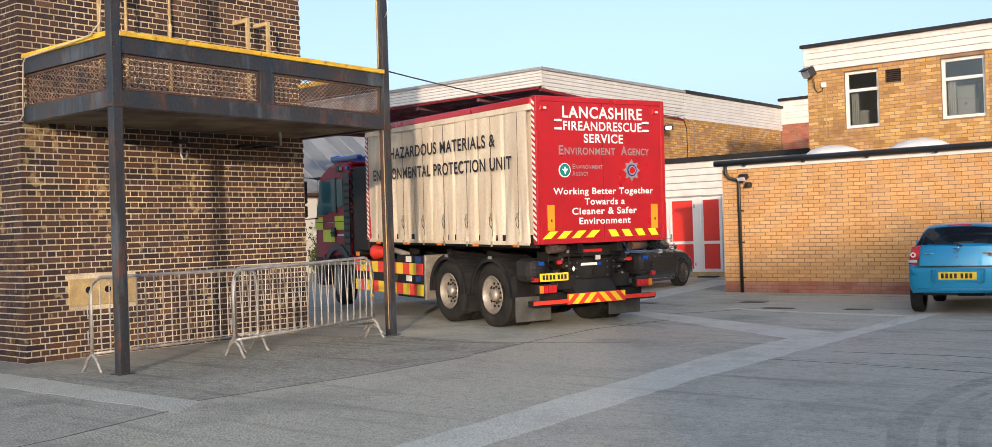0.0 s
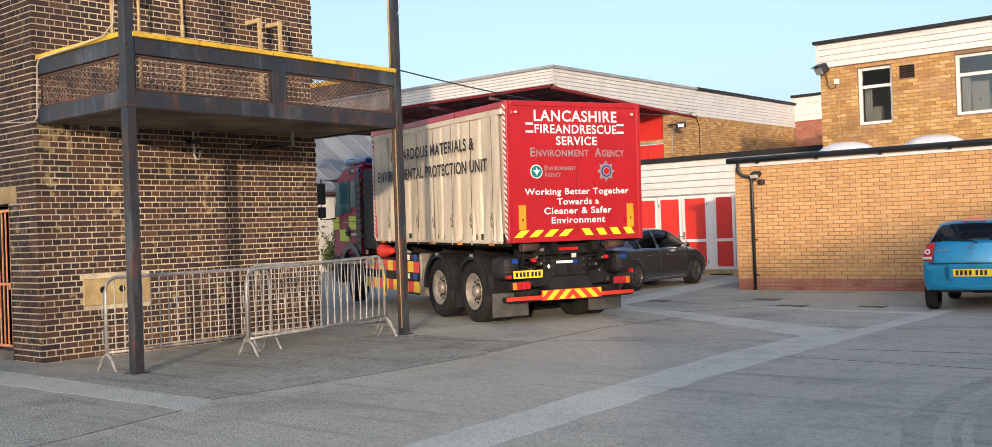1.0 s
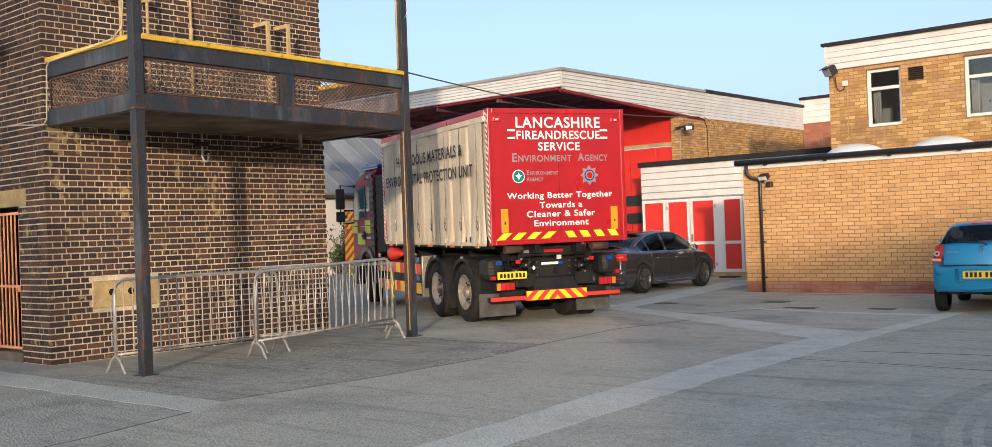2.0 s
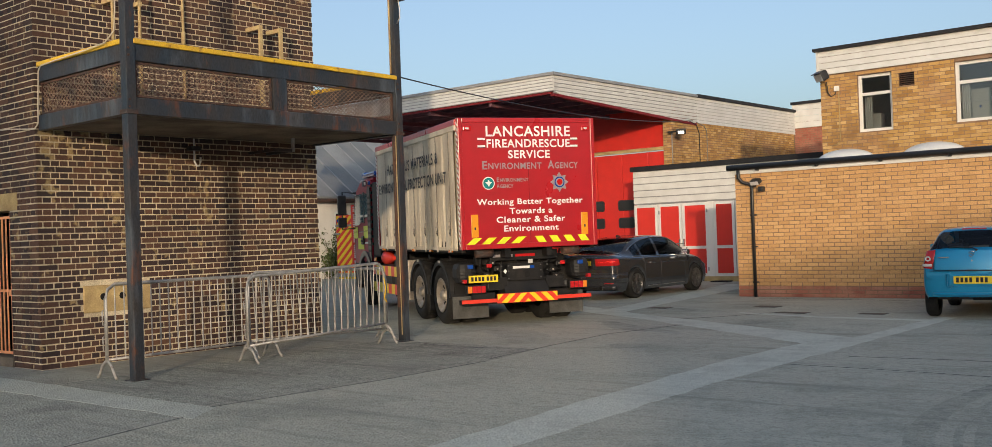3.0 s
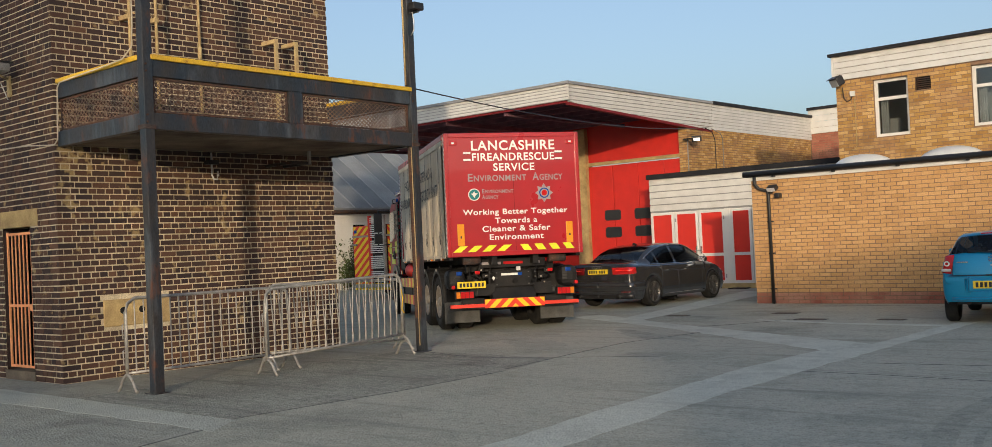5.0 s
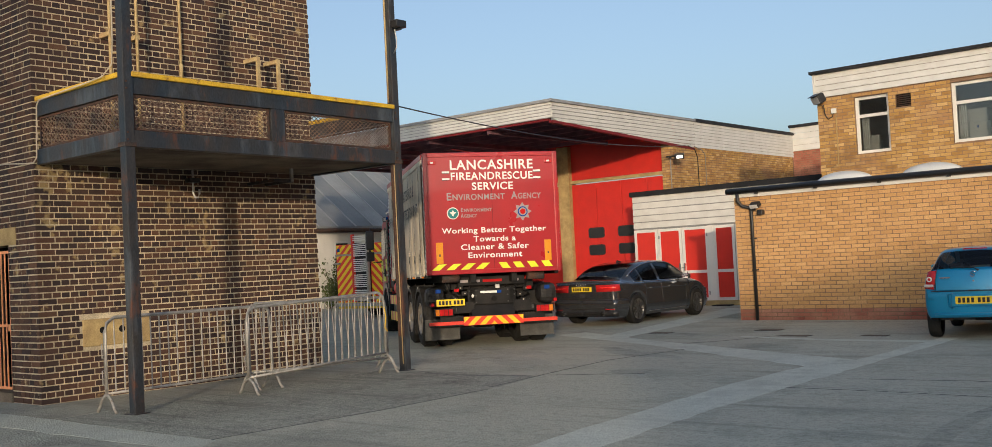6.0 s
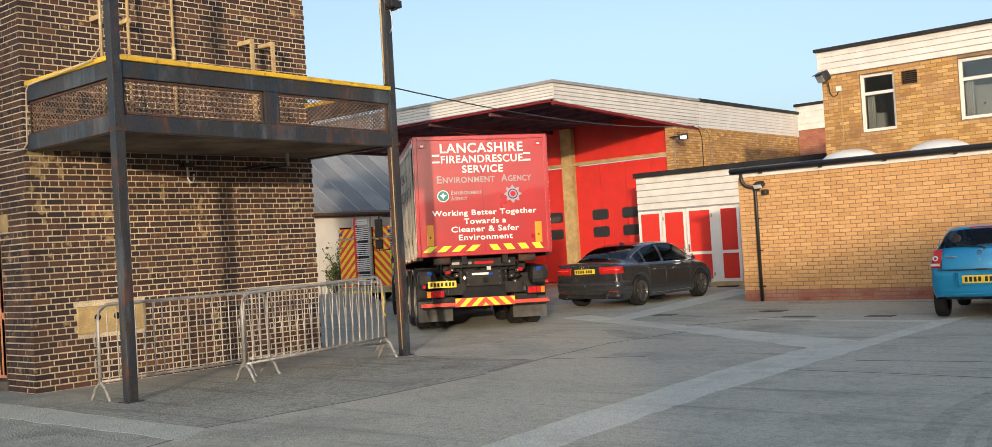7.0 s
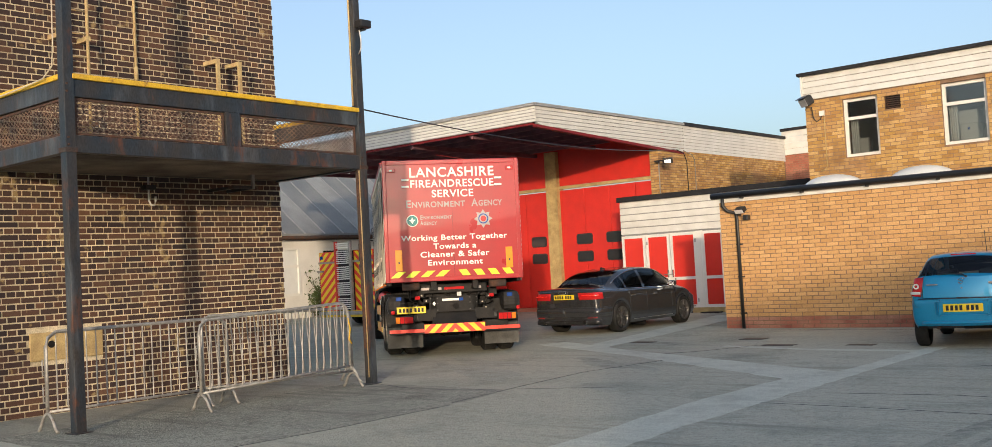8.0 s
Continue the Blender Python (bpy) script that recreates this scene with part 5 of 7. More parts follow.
def hazmat_truck():
    tk = thing("pod_lorry", "red fire service lorry carrying a curtain-sided hazardous materials pod", "truck")
    W, Z0, Z1, L = 1.21, 1.31, 3.42, 5.62
    # pod
    part("pod_floor", B(-W + .02, W - .02, .05, L - .02, Z0, Z0 + .12), M_CHASSIS, tk)
    part("pod_roof", B(-W, W, 0.03, L, Z1 - .12, Z1, bevel=.02), M_TRUCK_RED, tk, "red pod roof")
    back = part("rear_panel", B(-W + .03, W - .03, -.005, .06, Z0 + .02, Z1 - .02, bevel=.006), M_TRUCK_RED, tk, "red pod rear with lettering")
    for x in (-W, W - .07):
        part("corner_post", B(x, x + .07, -.02, .1, Z0 - .02, Z1 + .01, bevel=.01), M_TRUCK_RED, tk)
        part("corner_post", B(x, x + .07, L - .1, L + .02, Z0, Z1, bevel=.01), M_TRUCK_RED, tk)
    part("top_rail", B(-W + .07, W - .07, -.02, .08, Z1 - .07, Z1 + .01, bevel=.01), M_TRUCK_RED, tk)
    part("bottom_rail", B(-W + .07, W - .07, -.025, .08, Z0 - .02, Z0 + .06, bevel=.01), M_TRUCK_RED, tk)
    part("front_panel", B(-W + .07, W - .07, L - .06, L, Z0 + .02, Z1 - .02), M_TRUCK_RED, tk)
    rng = random.Random(5)
    for sgn in (-1, 1):
        # pleated curtain
        bm = bmesh.new()
        n, m = 200, 18
        grid = []
        folds = [(.1 + i * .72 + rng.uniform(-.05, .05)) for i in range(8)]
        for i in range(n + 1):
            y = .18 + (L - .3) * i / n
            row = []
            for j in range(m + 1):
                t = j / m
                z = Z0 + .0 + (Z1 - .17 - Z0) * t
                d = .02 * math.sin(y * 4.3 + .6 * math.sin(3 * t)) * (1 - t * .5)
                for f in folds:
                    d -= .052 * math.exp(-((y - f - .05 * (1 - t)) / .035) ** 2) * (1 - .55 * t)
                d += .014 * math.sin(y * 11 + t * 4) * (1 - t) ** 1.5 + .004 * math.sin(y * 27 + t * 9) * (1 - t)
                for f in folds[:7]:
                    # gathers fan out below each buckle
                    low = max(0, 1 - t / .45)
                    d += .016 * low * math.sin((y - f - .32) * (34 + 30 * t)) * math.exp(-((y - f - .32) / .17) ** 2)
                row.append(bm.verts.new((sgn * (W + .012 + d), y, z)))
            grid.append(row)
        for a, b in zip(grid, grid[1:]):
            for j in range(m):
                bm.faces.new((a[j], b[j], b[j + 1], a[j + 1]))
        bmesh.ops.recalc_face_normals(bm, faces=bm.faces)
        cur = part("side_curtain", bm, M_CURTAIN, tk, "dirty cream vinyl side curtain", smooth=True)
        part("side_wall", B(min(sgn * (W - .06), sgn * (W - .09)), max(sgn * (W - .06), sgn * (W - .09)), .1, L - .1, Z0 + .1, Z1 - .1), M_CURTAIN, tk)
        x0, x1 = sorted((sgn * (W + .03), sgn * (W - .06)))
        part("curtain_rail", B(x0, x1, .1, L - .08, Z1 - .19, Z1 - .1, bevel=.01), M_TRUCK_RED if sgn > 0 else M_CURTAIN, tk)
        part("side_rail", B(x0, x1, .08, L - .08, Z1 - .1, Z1 - .005, bevel=.01), M_TRUCK_RED, tk)
        xs0, xs1 = sorted((sgn * (W - .03), sgn * (W - .1)))
        part("sill_rail", B(xs0, xs1, .08, L - .08, Z0 - .07, Z0 + .05, bevel=.008), M_CHASSIS, tk)
        xh0, xh1 = sorted((sgn * (W + .004), sgn * (W + .018)))
        part("hem", B(xh0, xh1, .18, L - .12, Z0 - .03, Z0 + .03, bevel=.004), M_CURTAIN, tk)
        for i, f in enumerate(folds[:7]):
            y = f + .32
            xb = sgn * (W + .035)
            part("strap", B(min(xb, xb + sgn * .005), max(xb, xb + sgn * .005), y - .011, y + .011, Z0 - .05, Z1 - .2), M_CURTAIN, cur)
            part("stitch_line", B(min(xb, xb + sgn * .004), max(xb, xb + sgn * .004), y - .02, y - .014, Z0 + .1, Z1 - .2), M_FLAP, cur)
            part("buckle", B(min(xb, xb + sgn * .022), max(xb, xb + sgn * .022), y - .017, y + .017, Z0 + .36, Z0 + .45, bevel=.005), M_RIM, cur)
            part("hook", B(min(xb, xb + sgn * .02), max(xb, xb + sgn * .02), y - .012, y + .012, Z0 - .06, Z0 + .02, bevel=.004), M_RIM, cur)
            xt = xb + sgn * .014
            part("strap_tail", tube(bmesh.new(), [(xt, y + .01, Z0 + .42), (xt, y + .045, Z0 + .36), (xt, y + .035, Z0 + .27), (xt, y - .015, Z0 + .22), (xt, y - .035, Z0 + .3), (xt, y - .008, Z0 + .38)], .0055, 6), M_FLAP, cur)
        # red and white edge marking
        for k in range(24):
            z = Z0 + .03 + k * .085
            for y in (.04, L - .06):
                xx = sgn * (W + .004)
                bm = prism(bmesh.new(), [(y - .03, z), (y + .05, z + .05), (y + .05, z + .09), (y - .03, z + .04)], min(xx - .003, xx + .003), max(xx - .003, xx + .003), "yz")
                part("edge_marking", bm, M_TEXT_WHITE, tk)
    mr = pose(0, -.012, 0, 90, 0, 0)
    for words, z, w, h in (("LANCASHIRE", 3.21, 1.5, .175), ("FIREANDRESCUE", 3.01, 1.48, .138), ("SERVICE", 2.83, .74, .135)):
        lettering("word", words, .02, z, w, h, M_TEXT_WHITE, back, mr, "white capital lettering")
    for words, x, w, h in (("E", -.765, .085, .135), ("NVIRONMENT", -.235, .94, .105), ("A", .405, .115, .135), ("GENCY", .685, .42, .105)):
        lettering("word", words, x, 2.655 - .0675 + h / 2, w, h, M_TEXT_SILVER, back, mr, "silver capital lettering")
    for words, z, w, h in (("Working Better Together", 2.04, 1.88, .125), ("Towards a", 1.9, .76, .1), ("Cleaner & Safer", 1.76, 1.22, .102), ("Environment", 1.615, .97, .1)):
        lettering("word", words, .02, z, w, h, M_TEXT_WHITE, back, mr, "white lettering")
    for sx in (-.81, .835):
        for z in (3.085, 2.965):
            part("side_bar", B(sx - .065, sx + .065, -.014, -.006, z - .016, z + .016), M_TEXT_WHITE, back)
            part("bar_shadow_line", B(sx - .065, sx + .065, -.013, -.006, z - .024, z - .017), M_TEXT_BLACK, back)
    part("panel_seam", B(-.004, .004, -.0075, -.004, Z0 + .06, Z1 - .07), M_MAROON, back)
    # roundel, star badge
    rd = part("roundel", lathe(bmesh.new(), [(-.016, .105), (-.006, .105)], 28, "y", (-.71, 0, 2.36)), M_TEXT_WHITE, back, "round teal and white emblem")
    part("disc", lathe(bmesh.new(), [(-.02, .09), (-.015, .09)], 28, "y", (-.71, 0, 2.36)), M_TEAL, rd)
    part("figure_shape", prism(bmesh.new(), [(-.71, 2.3), (-.69, 2.34), (-.65, 2.38), (-.69, 2.38), (-.71, 2.42), (-.73, 2.38), (-.77, 2.38), (-.73, 2.34)], -.025, -.019, "xz"), M_TEXT_WHITE, rd)
    for words, x, z, w, h in (("E", -.545, 2.415, .04, .075), ("NVIRONMENT", -.26, 2.408, .5, .06), ("A", -.545, 2.315, .05, .075), ("GENCY", -.395, 2.308, .23, .06)):
        lettering("word", words, x, z, w, h, M_TEXT_SILVER, back, mr, "small silver capitals")
    star = []
    for k in range(16):
        r = .165 if k % 2 == 0 else .11
        a = k * math.tau / 16 + math.pi / 2
        star.append((.545 + r * math.cos(a), 2.36 + r * math.sin(a)))
    st = part("star_badge", prism(bmesh.new(), star, -.018, -.006, "xz"), M_TEXT_SILVER, back, "eight-pointed silver badge")
    part("badge_ring", lathe(bmesh.new(), [(-.024, .09), (-.017, .09)], 24, "y", (.545, 0, 2.36)), M_BLUE, st)
    part("badge_disc", lathe(bmesh.new(), [(-.028, .07), (-.023, .07)], 24, "y", (.545, 0, 2.36)), M_TEXT_SILVER, st)
    part("badge_middle", lathe(bmesh.new(), [(-.032, .05), (-.027, .05)], 24, "y", (.545, 0, 2.36)), M_LAMP_RED, st)
    for x, z in ((-.97, 1.67), (.98, 1.66)):
        part("reflector", B(x - .06, x + .06, -.022, -.004, z - .185, z + .185, bevel=.004), M_AMBER, back, "amber reflector plate")
        part("label", B(x - .012, x + .012, -.026, -.021, z - .06, z - .02), M_TEXT_BLACK, back)
    for i in range(4):
        for sg in (-1, 1):
            x = sg * (.2 + i * .258) - .02
            part("chevron", prism(bmesh.new(), [(x - .085 - sg * (-.055) * 1 - .0, Z0 + .05), (x + .055 + sg * .055, Z0 + .05), (x + .085 - sg * .055, Z0 + .165), (x - .055 - sg * .055, Z0 + .165)], -.014, -.004, "xz"), M_FLUO, back)
    for x in (-1.05, 1.05):
        part("marker_lamp", B(x - .07, x + .07, -.03, -.0, Z1 - .2, Z1 - .13, bevel=.01), M_LAMP_RED, tk)
        part("marker_lens", B(x - .03, x + .02, -.036, -.029, Z1 - .18, Z1 - .15), M_LAMP_CLEAR, tk)
    ms = pose(-W - .048, 0, 0, 90, 0, -90)
    for words, y, z, w, h in (("HAZARDOUS MATERIALS &", 2.75, 2.86, 3.5, .2), ("ENVIRONMENTAL PROTECTION UNIT", 2.88, 2.5, 4.65, .2)):
        lettering("word", words, -y, z, w, h, M_TEXT_BLACK, tk, ms, "black capitals on the curtain")
    for i in range(5):
        part("side_marker", B(-W - .03, -W + .02, .5 + i * 1.15, .6 + i * 1.15, Z0 - .06, Z0 - .02), M_LAMP_AMB, tk)
    # chassis
    for x in (-.42, .32):
        part("chassis_rail", B(x, x + .1, .3, 8.0, .78, 1.02), M_CHASSIS, tk)
        part("pod_runner", B(x, x + .1, .1, 5.6, 1.14, 1.31), M_CHASSIS, tk)
    for y in (.5, 1.9, 3.2, 4.6):
        part("cross_member", B(-.8, .8, y, y + .12, 1.02, 1.16), M_CHASSIS, tk)
    part("hook_gear", B(-.3, .3, 2.8, 5.4, 1.0, 1.2, bevel=.03), M_CHASSIS, tk)
    for y in (1.31, 2.65):
        part("axle", tube(bmesh.new(), [(-.9, y, .5), (.9, y, .5)], .09, 12), M_CHASSIS, tk)
        part("differential", B(-.22, .22, y - .22, y + .22, .3, .72, bevel=.08), M_CHASSIS, tk)
        for sg in (-1, 1):
            for out in (1, 0):
                x = sg * (1.03 if out else .72)
                w = road_wheel(tk, (x, y, .5), .5, .29, sg)
                truck_wheels.append((w, (x, y, .5), 0.0))
    for sg in (-1, 1):
        w = road_wheel(tk, (sg * 1.02, 7.1, .5), .5, .3, sg, front=True, steer=-12)
        truck_wheels.append((w, (sg * 1.02, 7.1, .5), -12.0))
    part("front_axle", tube(bmesh.new(), [(-.85, 7.1, .5), (.85, 7.1, .5)], .07, 12), M_CHASSIS, tk)
    # mudguards over each rear wheel
    for sg in (-1, 1):
        for yc in (1.31, 2.65):
            bm = bmesh.new()
            xa, xb = sorted((sg * .55, sg * 1.2))
            ring = []
            for k in range(17):
                a = radians(-2 + 184 * k / 16)
                r0, r1 = .585, .61
                ring.append([bm.verts.new((x, yc + r * math.cos(a), .5 + r * math.sin(a) * .98)) for x, r in ((xa, r0), (xb, r0), (xb, r1), (xa, r1))])
            for a, b in zip(ring, ring[1:]):
                for k in range(4):
                    bm.faces.new((a[k], a[(k + 1) % 4], b[(k + 1) % 4], b[k]))
            # outer lip
            xl = sg * 1.2
            lip = []
            for k in range(17):
                a = radians(-2 + 184 * k / 16)
                lip.append([bm.verts.new((xl, yc + r * math.cos(a), .5 + r * math.sin(a) * .98)) for r in (.53, .61)])
            for a, b in zip(lip, lip[1:]):
                bm.faces.new((a[0], b[0], b[1], a[1]))
            bmesh.ops.recalc_face_normals(bm, faces=bm.faces)
            g = part("mudguard", bm, M_GUARD, tk, "grey plastic mudguard")
            part("badge", B(min(xl, xl + sg * .008), max(xl, xl + sg * .008), yc - .05, yc + .05, 1.055, 1.1), M_GALV, g)
        xa, xb = sorted((sg * .56, sg * 1.19))
        part("mudflap", B(xa, xb, .62, .645, .13, .5), M_FLAP, tk)
        part("mudflap", B(xa, xb, 1.96, 1.985, .2, .5), M_GUARD, tk)
        for yc in (1.31, 2.65):
            for kk in range(9):
                a = radians(28 + 15 * kk)
                rr = B(xa + .04, xb - .05, -.012, .012, .612, .62, m=Matrix.Translation((0, yc, .5)) @ Matrix.Rotation(a - math.pi / 2, 4, "X"))
                part("guard_rib", rr, M_GUARD, tk)
        part("end_ribs", B(xa + .05, xb - .05, .655, .67, .55, .95), M_CHASSIS, tk)
        for kk in range(4):
            part("side_box_rib", B(xa + (.32 if sg > 0 else .02), xb - (.32 if sg < 0 else .02), .236, .25, .77 + kk * .05, .78 + kk * .05), M_CHASSIS, tk)
        part("side_box", B(xa + (.3 if sg > 0 else 0), xb - (.3 if sg < 0 else 0), .25, .7, .72, 1.08, bevel=.11), M_GUARD, tk, "dark grey rounded side box")
        part("blue_light", B(sg * .99 - .05, sg * .99 + .05, .22, .26, .97, 1.04, bevel=.01), M_BLUE, tk, "blue strobe light")
        part("red_light", B(sg * .66 - .045, sg * .66 + .045, .22, .26, .98, 1.04, bevel=.01), M_LAMP_RED, tk)
    # rear bumper and lamps
    part("rear_bumper", B(-1.17, 1.15, .2, .34, .38, .46, bevel=.008), M_CHASSIS, tk, "black bumper with red strip")
    part("bumper_strip", B(-1.17, -.56, .185, .2, .405, .465), M_CHEV_R, tk)
    part("bumper_strip", B(.52, 1.15, .185, .2, .405, .465), M_CHEV_R, tk)
    cb = part("chevron_board", B(-.56, .52, .17, .2, .385, .54), M_CHEV_R, tk, "red and yellow chevron board")
    chevrons(cb, -.555, -.02, .39, .535, .168, .105, 1.0, [M_CHEV_Y, None])
    chevrons(cb, -.02, .515, .39, .535, .168, .105, -1.0, [None, M_CHEV_Y])
    stp = part("step_panel", prism(bmesh.new(), [(.2, .545), (.34, .74), (.5, .74), (.5, .545)], -.4, .38, "yz"), M_GUARD, tk, "sloping dark step plate")
    part("rubber_stop", B(-.36, .34, .2, .22, .535, .55), M_RUBBER, stp)
    for x0 in (-.78, .44):
        gr = part("ladder_bracket", B(x0, x0 + .34, .3, .33, .6, .72), M_CHASSIS, tk)
        for kk in range(4):
            part("slot", B(x0 + .03 + kk * .08, x0 + .07 + kk * .08, .294, .301, .63, .7), M_FLAP, gr)
    for x0, z in ((-.68, .86), (-.5, .95), (.5, .9), (.62, 1.0), (-.58, 1.05), (.56, .8)):
        part("valve_block", B(x0 - .05, x0 + .05, .3, .42, z - .04, z + .04, bevel=.012), M_CHASSIS, tk)
        part("union", tube(bmesh.new(), [(x0, .3, z), (x0, .27, z)], .014, 8), M_RIM, tk)
    cp = part("centre_panel", B(-.45, .43, .3, .36, .74, 1.03, bevel=.01), M_CHASSIS, tk)
    part("maker_label", B(-.22, .16, .29, .302, .94, .98), M_TEXT_WHITE, cp)
    part("maker_label", B(.08, .16, .286, .3, .935, .985), M_BLUE, cp)
    for x0 in (-.42, -.3, .28, .4):
        for z in (.78, .9, .99):
            part("bolt", lathe(bmesh.new(), [(.288, .013), (.302, .013)], 6, "y", (x0, 0, z)), M_FLAP, cp)
    part("badge_diamond", prism(bmesh.new(), [(-.36, .86), (-.33, .9), (-.36, .94), (-.39, .9)], .29, .302, "xz"), M_TEXT_WHITE, cp)
    part("towing_eye", lathe(bmesh.new(), [(.28, .05), (.3, .05)], 18, "y", (.03, 0, .84)), M_RECESS_SHADE, cp)
    part("cross_panel", B(-.62, .6, .3, .38, 1.08, 1.24, bevel=.015), M_CHASSIS, tk)
    for x0, x1, mtl in ((-.58, -.44, M_TEXT_SILVER), (-.28, -.22, M_TEXT_SILVER), (-.17, .18, M_LAMP_RED), (.36, .49, M_TEXT_SILVER)):
        part("rear_label", B(x0, x1, .29, .302, 1.14, 1.185), mtl, tk)
    rng2 = random.Random(9)
    for i in range(9):
        x = -.75 + i * .18
        pts = [(x, .42, 1.25), (x + rng2.uniform(-.06, .06), .38, 1.15), (x + rng2.uniform(-.12, .12), .36, 1.02 + rng2.uniform(-.05, .05)), (x + rng2.uniform(-.2, .2), .42, .9), (x + rng2.uniform(-.2, .2), .5, .8)]
        part("hose", tube(bmesh.new(), pts, rng2.uniform(.012, .022), 6), M_CHASSIS, tk)
    for sg in (-1, 1):
        part("pod_roller", tube(bmesh.new(), [(sg * .62, .16, 1.22), (sg * .92, .16, 1.22)], .07, 16), M_RUST, tk, "rusty pod roller")
        part("lamp_bracket", B(sg * .75 - .2, sg * .75 + .2, .3, .36, .46, .56), M_CHASSIS, tk)
        part("air_tank", tube(bmesh.new(), [(sg * .6, .75, .9), (sg * .6, 1.2, .9)], .12, 14), M_CHASSIS, tk)
    part("work_lamp", B(.05, .13, .26, .3, 1.02, 1.09, bevel=.01), M_LAMP_CLEAR, tk)
    for x, s in ((-.9, -1), (.93, 1)):
        lb = part("lamp_cluster", B(x - .17, x + .17, .2, .3, .56, .7, bevel=.01), M_CHASSIS, tk)
        order = (M_LAMP_AMB, M_LAMP_RED, M_LAMP_RED, M_LAMP_RED) if s < 0 else (M_LAMP_RED, M_LAMP_RED, M_LAMP_RED, M_LAMP_AMB)
        for k, mtl in enumerate(order):
            part("lens", B(x - .155 + k * .078, x - .085 + k * .078, .188, .202, .575, .685, bevel=.004), mtl, lb)
        part("marker_lamp", B(x + s * .2 - .03, x + s * .2 + .03, .19, .3, .74, .8, bevel=.008), M_LAMP_RED, tk)
        part("grille_panel", B(x - s * .4 - .16, x - s * .4 + .16, .28, .34, .6, .8), M_CHASSIS, tk)
    pl = part("number_plate", B(-1.03, -.52, .21, .23, .74, .86, bevel=.004), M_PLATE, tk, "yellow rear number plate")
    for i in range(7):
        part("plate_bar", B(-.99 + i * .062 + (.02 if i > 3 else 0), -.95 + i * .062 + (.02 if i > 3 else 0), .206, .211, .765, .835), M_TEXT_BLACK, pl)
    # side lockers with yellow and red squares
    for sg in (-1, 1):
        xa, xb = sorted((sg * .7, sg * 1.17))
        lk = part("side_locker", B(xa, xb, 3.5, 4.5, .32, 1.05, bevel=.01), M_CHASSIS, tk, "dark locker with yellow and red squares")
        part("locker_end", B(xa, xb, 3.44, 3.5, .3, 1.07, bevel=.01), M_RIM, tk, "pale aluminium locker end")
        out = sg * 1.17
        for r, z in enumerate((.36, .72)):
            for k in range(12):
                y = 3.52 + k * .25
                if y > 6.2:
                    break
                mtl = M_CHEV_Y if (k + r) % 2 == 0 else M_CHEV_R
                part("square", B(min(out, out + sg * .006), max(out, out + sg * .006), y, y + .25, z, z + .2), mtl, lk)
        part("side_guard", B(min(out, out - sg * .04), max(out, out - sg * .04), 4.5, 6.2, .36, .56), M_CHASSIS, tk)
        part("side_guard", B(min(out, out - sg * .04), max(out, out - sg * .04), 4.5, 6.2, .72, .92), M_CHASSIS, tk)
        for y in (3.6, 3.95):
            for z in (.94, .6):
                part("sticker", B(min(out, out + sg * .007), max(out, out + sg * .007), y, y + .2, z, z + .1), M_TEXT_WHITE if y > 3.7 else M_BLUE, lk)
        part("fuel_tank", B(xa + .02, xb - .02, 4.7, 5.9, .42, .95, bevel=.1), M_GUARD, tk)
    part("traffic_cone", lathe(bmesh.new(), [(5.15, .04), (5.2, .06), (5.62, .15), (5.66, .16)], 20, "y", (-1.0, 0, 1.08)), M_CHEV_R, tk, "red cone stowed beside the frame")
    part("cylinder", tube(bmesh.new(), [(-.95, 4.5, 1.05), (-.95, 5.2, 1.15)], .05, 10), M_GALV, tk)
    # cab
    CR, CF, CT = 6.5, 8.3, 2.8
    cs = [(CR, .95), (CR, CT - .12), (CR + .2, CT), (CF - .75, CT), (CF - .3, CT - .18), (CF - .05, 1.85), (CF, 1.3), (CF, .55), (CF - .45, .5), (CF - .5, .95)]
    bm = prism(bmesh.new(), cs, -1.14, 1.14, "yz")
    bmesh.ops.bevel(bm, geom=[e for e in bm.edges], offset=.045, segments=3, affect="EDGES")
    cab = part("cab", bm, M_CAB_RED_SHADED, tk, "red lorry cab with fluorescent squares")
    part("cab_rear", B(-1.12, 1.12, CR - .3, CR, 1.0, 2.65, bevel=.04), M_CHASSIS, tk)
    part("intake_duct", B(-1.14, -.75, CR - .75, CR - .1, 1.1, 2.72, bevel=.03), M_CHASSIS, tk, "black ribbed intake stack")
    for k in range(9):
        part("rib", B(-1.16, -.73, CR - .1, CR - .02, 1.35 + k * .16, 1.41 + k * .16), M_GUARD, tk)
    part("roof_spoiler", B(-1.05, 1.05, CR + .1, CF - .7, CT - .02, CT + .06, bevel=.03), M_CAB_RED_SHADED, cab)
    lbr = part("light_bar", B(-1.08, 1.08, CF - 1.0, CF - .7, CT + .07, CT + .2, bevel=.04), M_BLUE, cab, "blue beacon bar")
    part("light_bar", B(-1.1, -.95, CR - .2, CF - 1.0, CT + .07, CT + .17, bevel=.03), M_BLUE, cab)
    part("windscreen", B(-1.02, 1.02, -.01, .01, -.4, .4, m=pose(0, CF - .15, 2.27, 15, 0, 0)), M_CAB_GLASS, cab)
    part("sun_visor", B(-1.12, 1.12, CF - .3, CF + .12, 2.56, 2.6, m=None, bevel=.015), M_CHASSIS, cab, "dark sun visor")
    part("roof_front", B(-1.08, 1.08, CF - .9, CF - .42, CT - .06, CT + .05, bevel=.05), M_RIM, cab, "pale grey roof front")
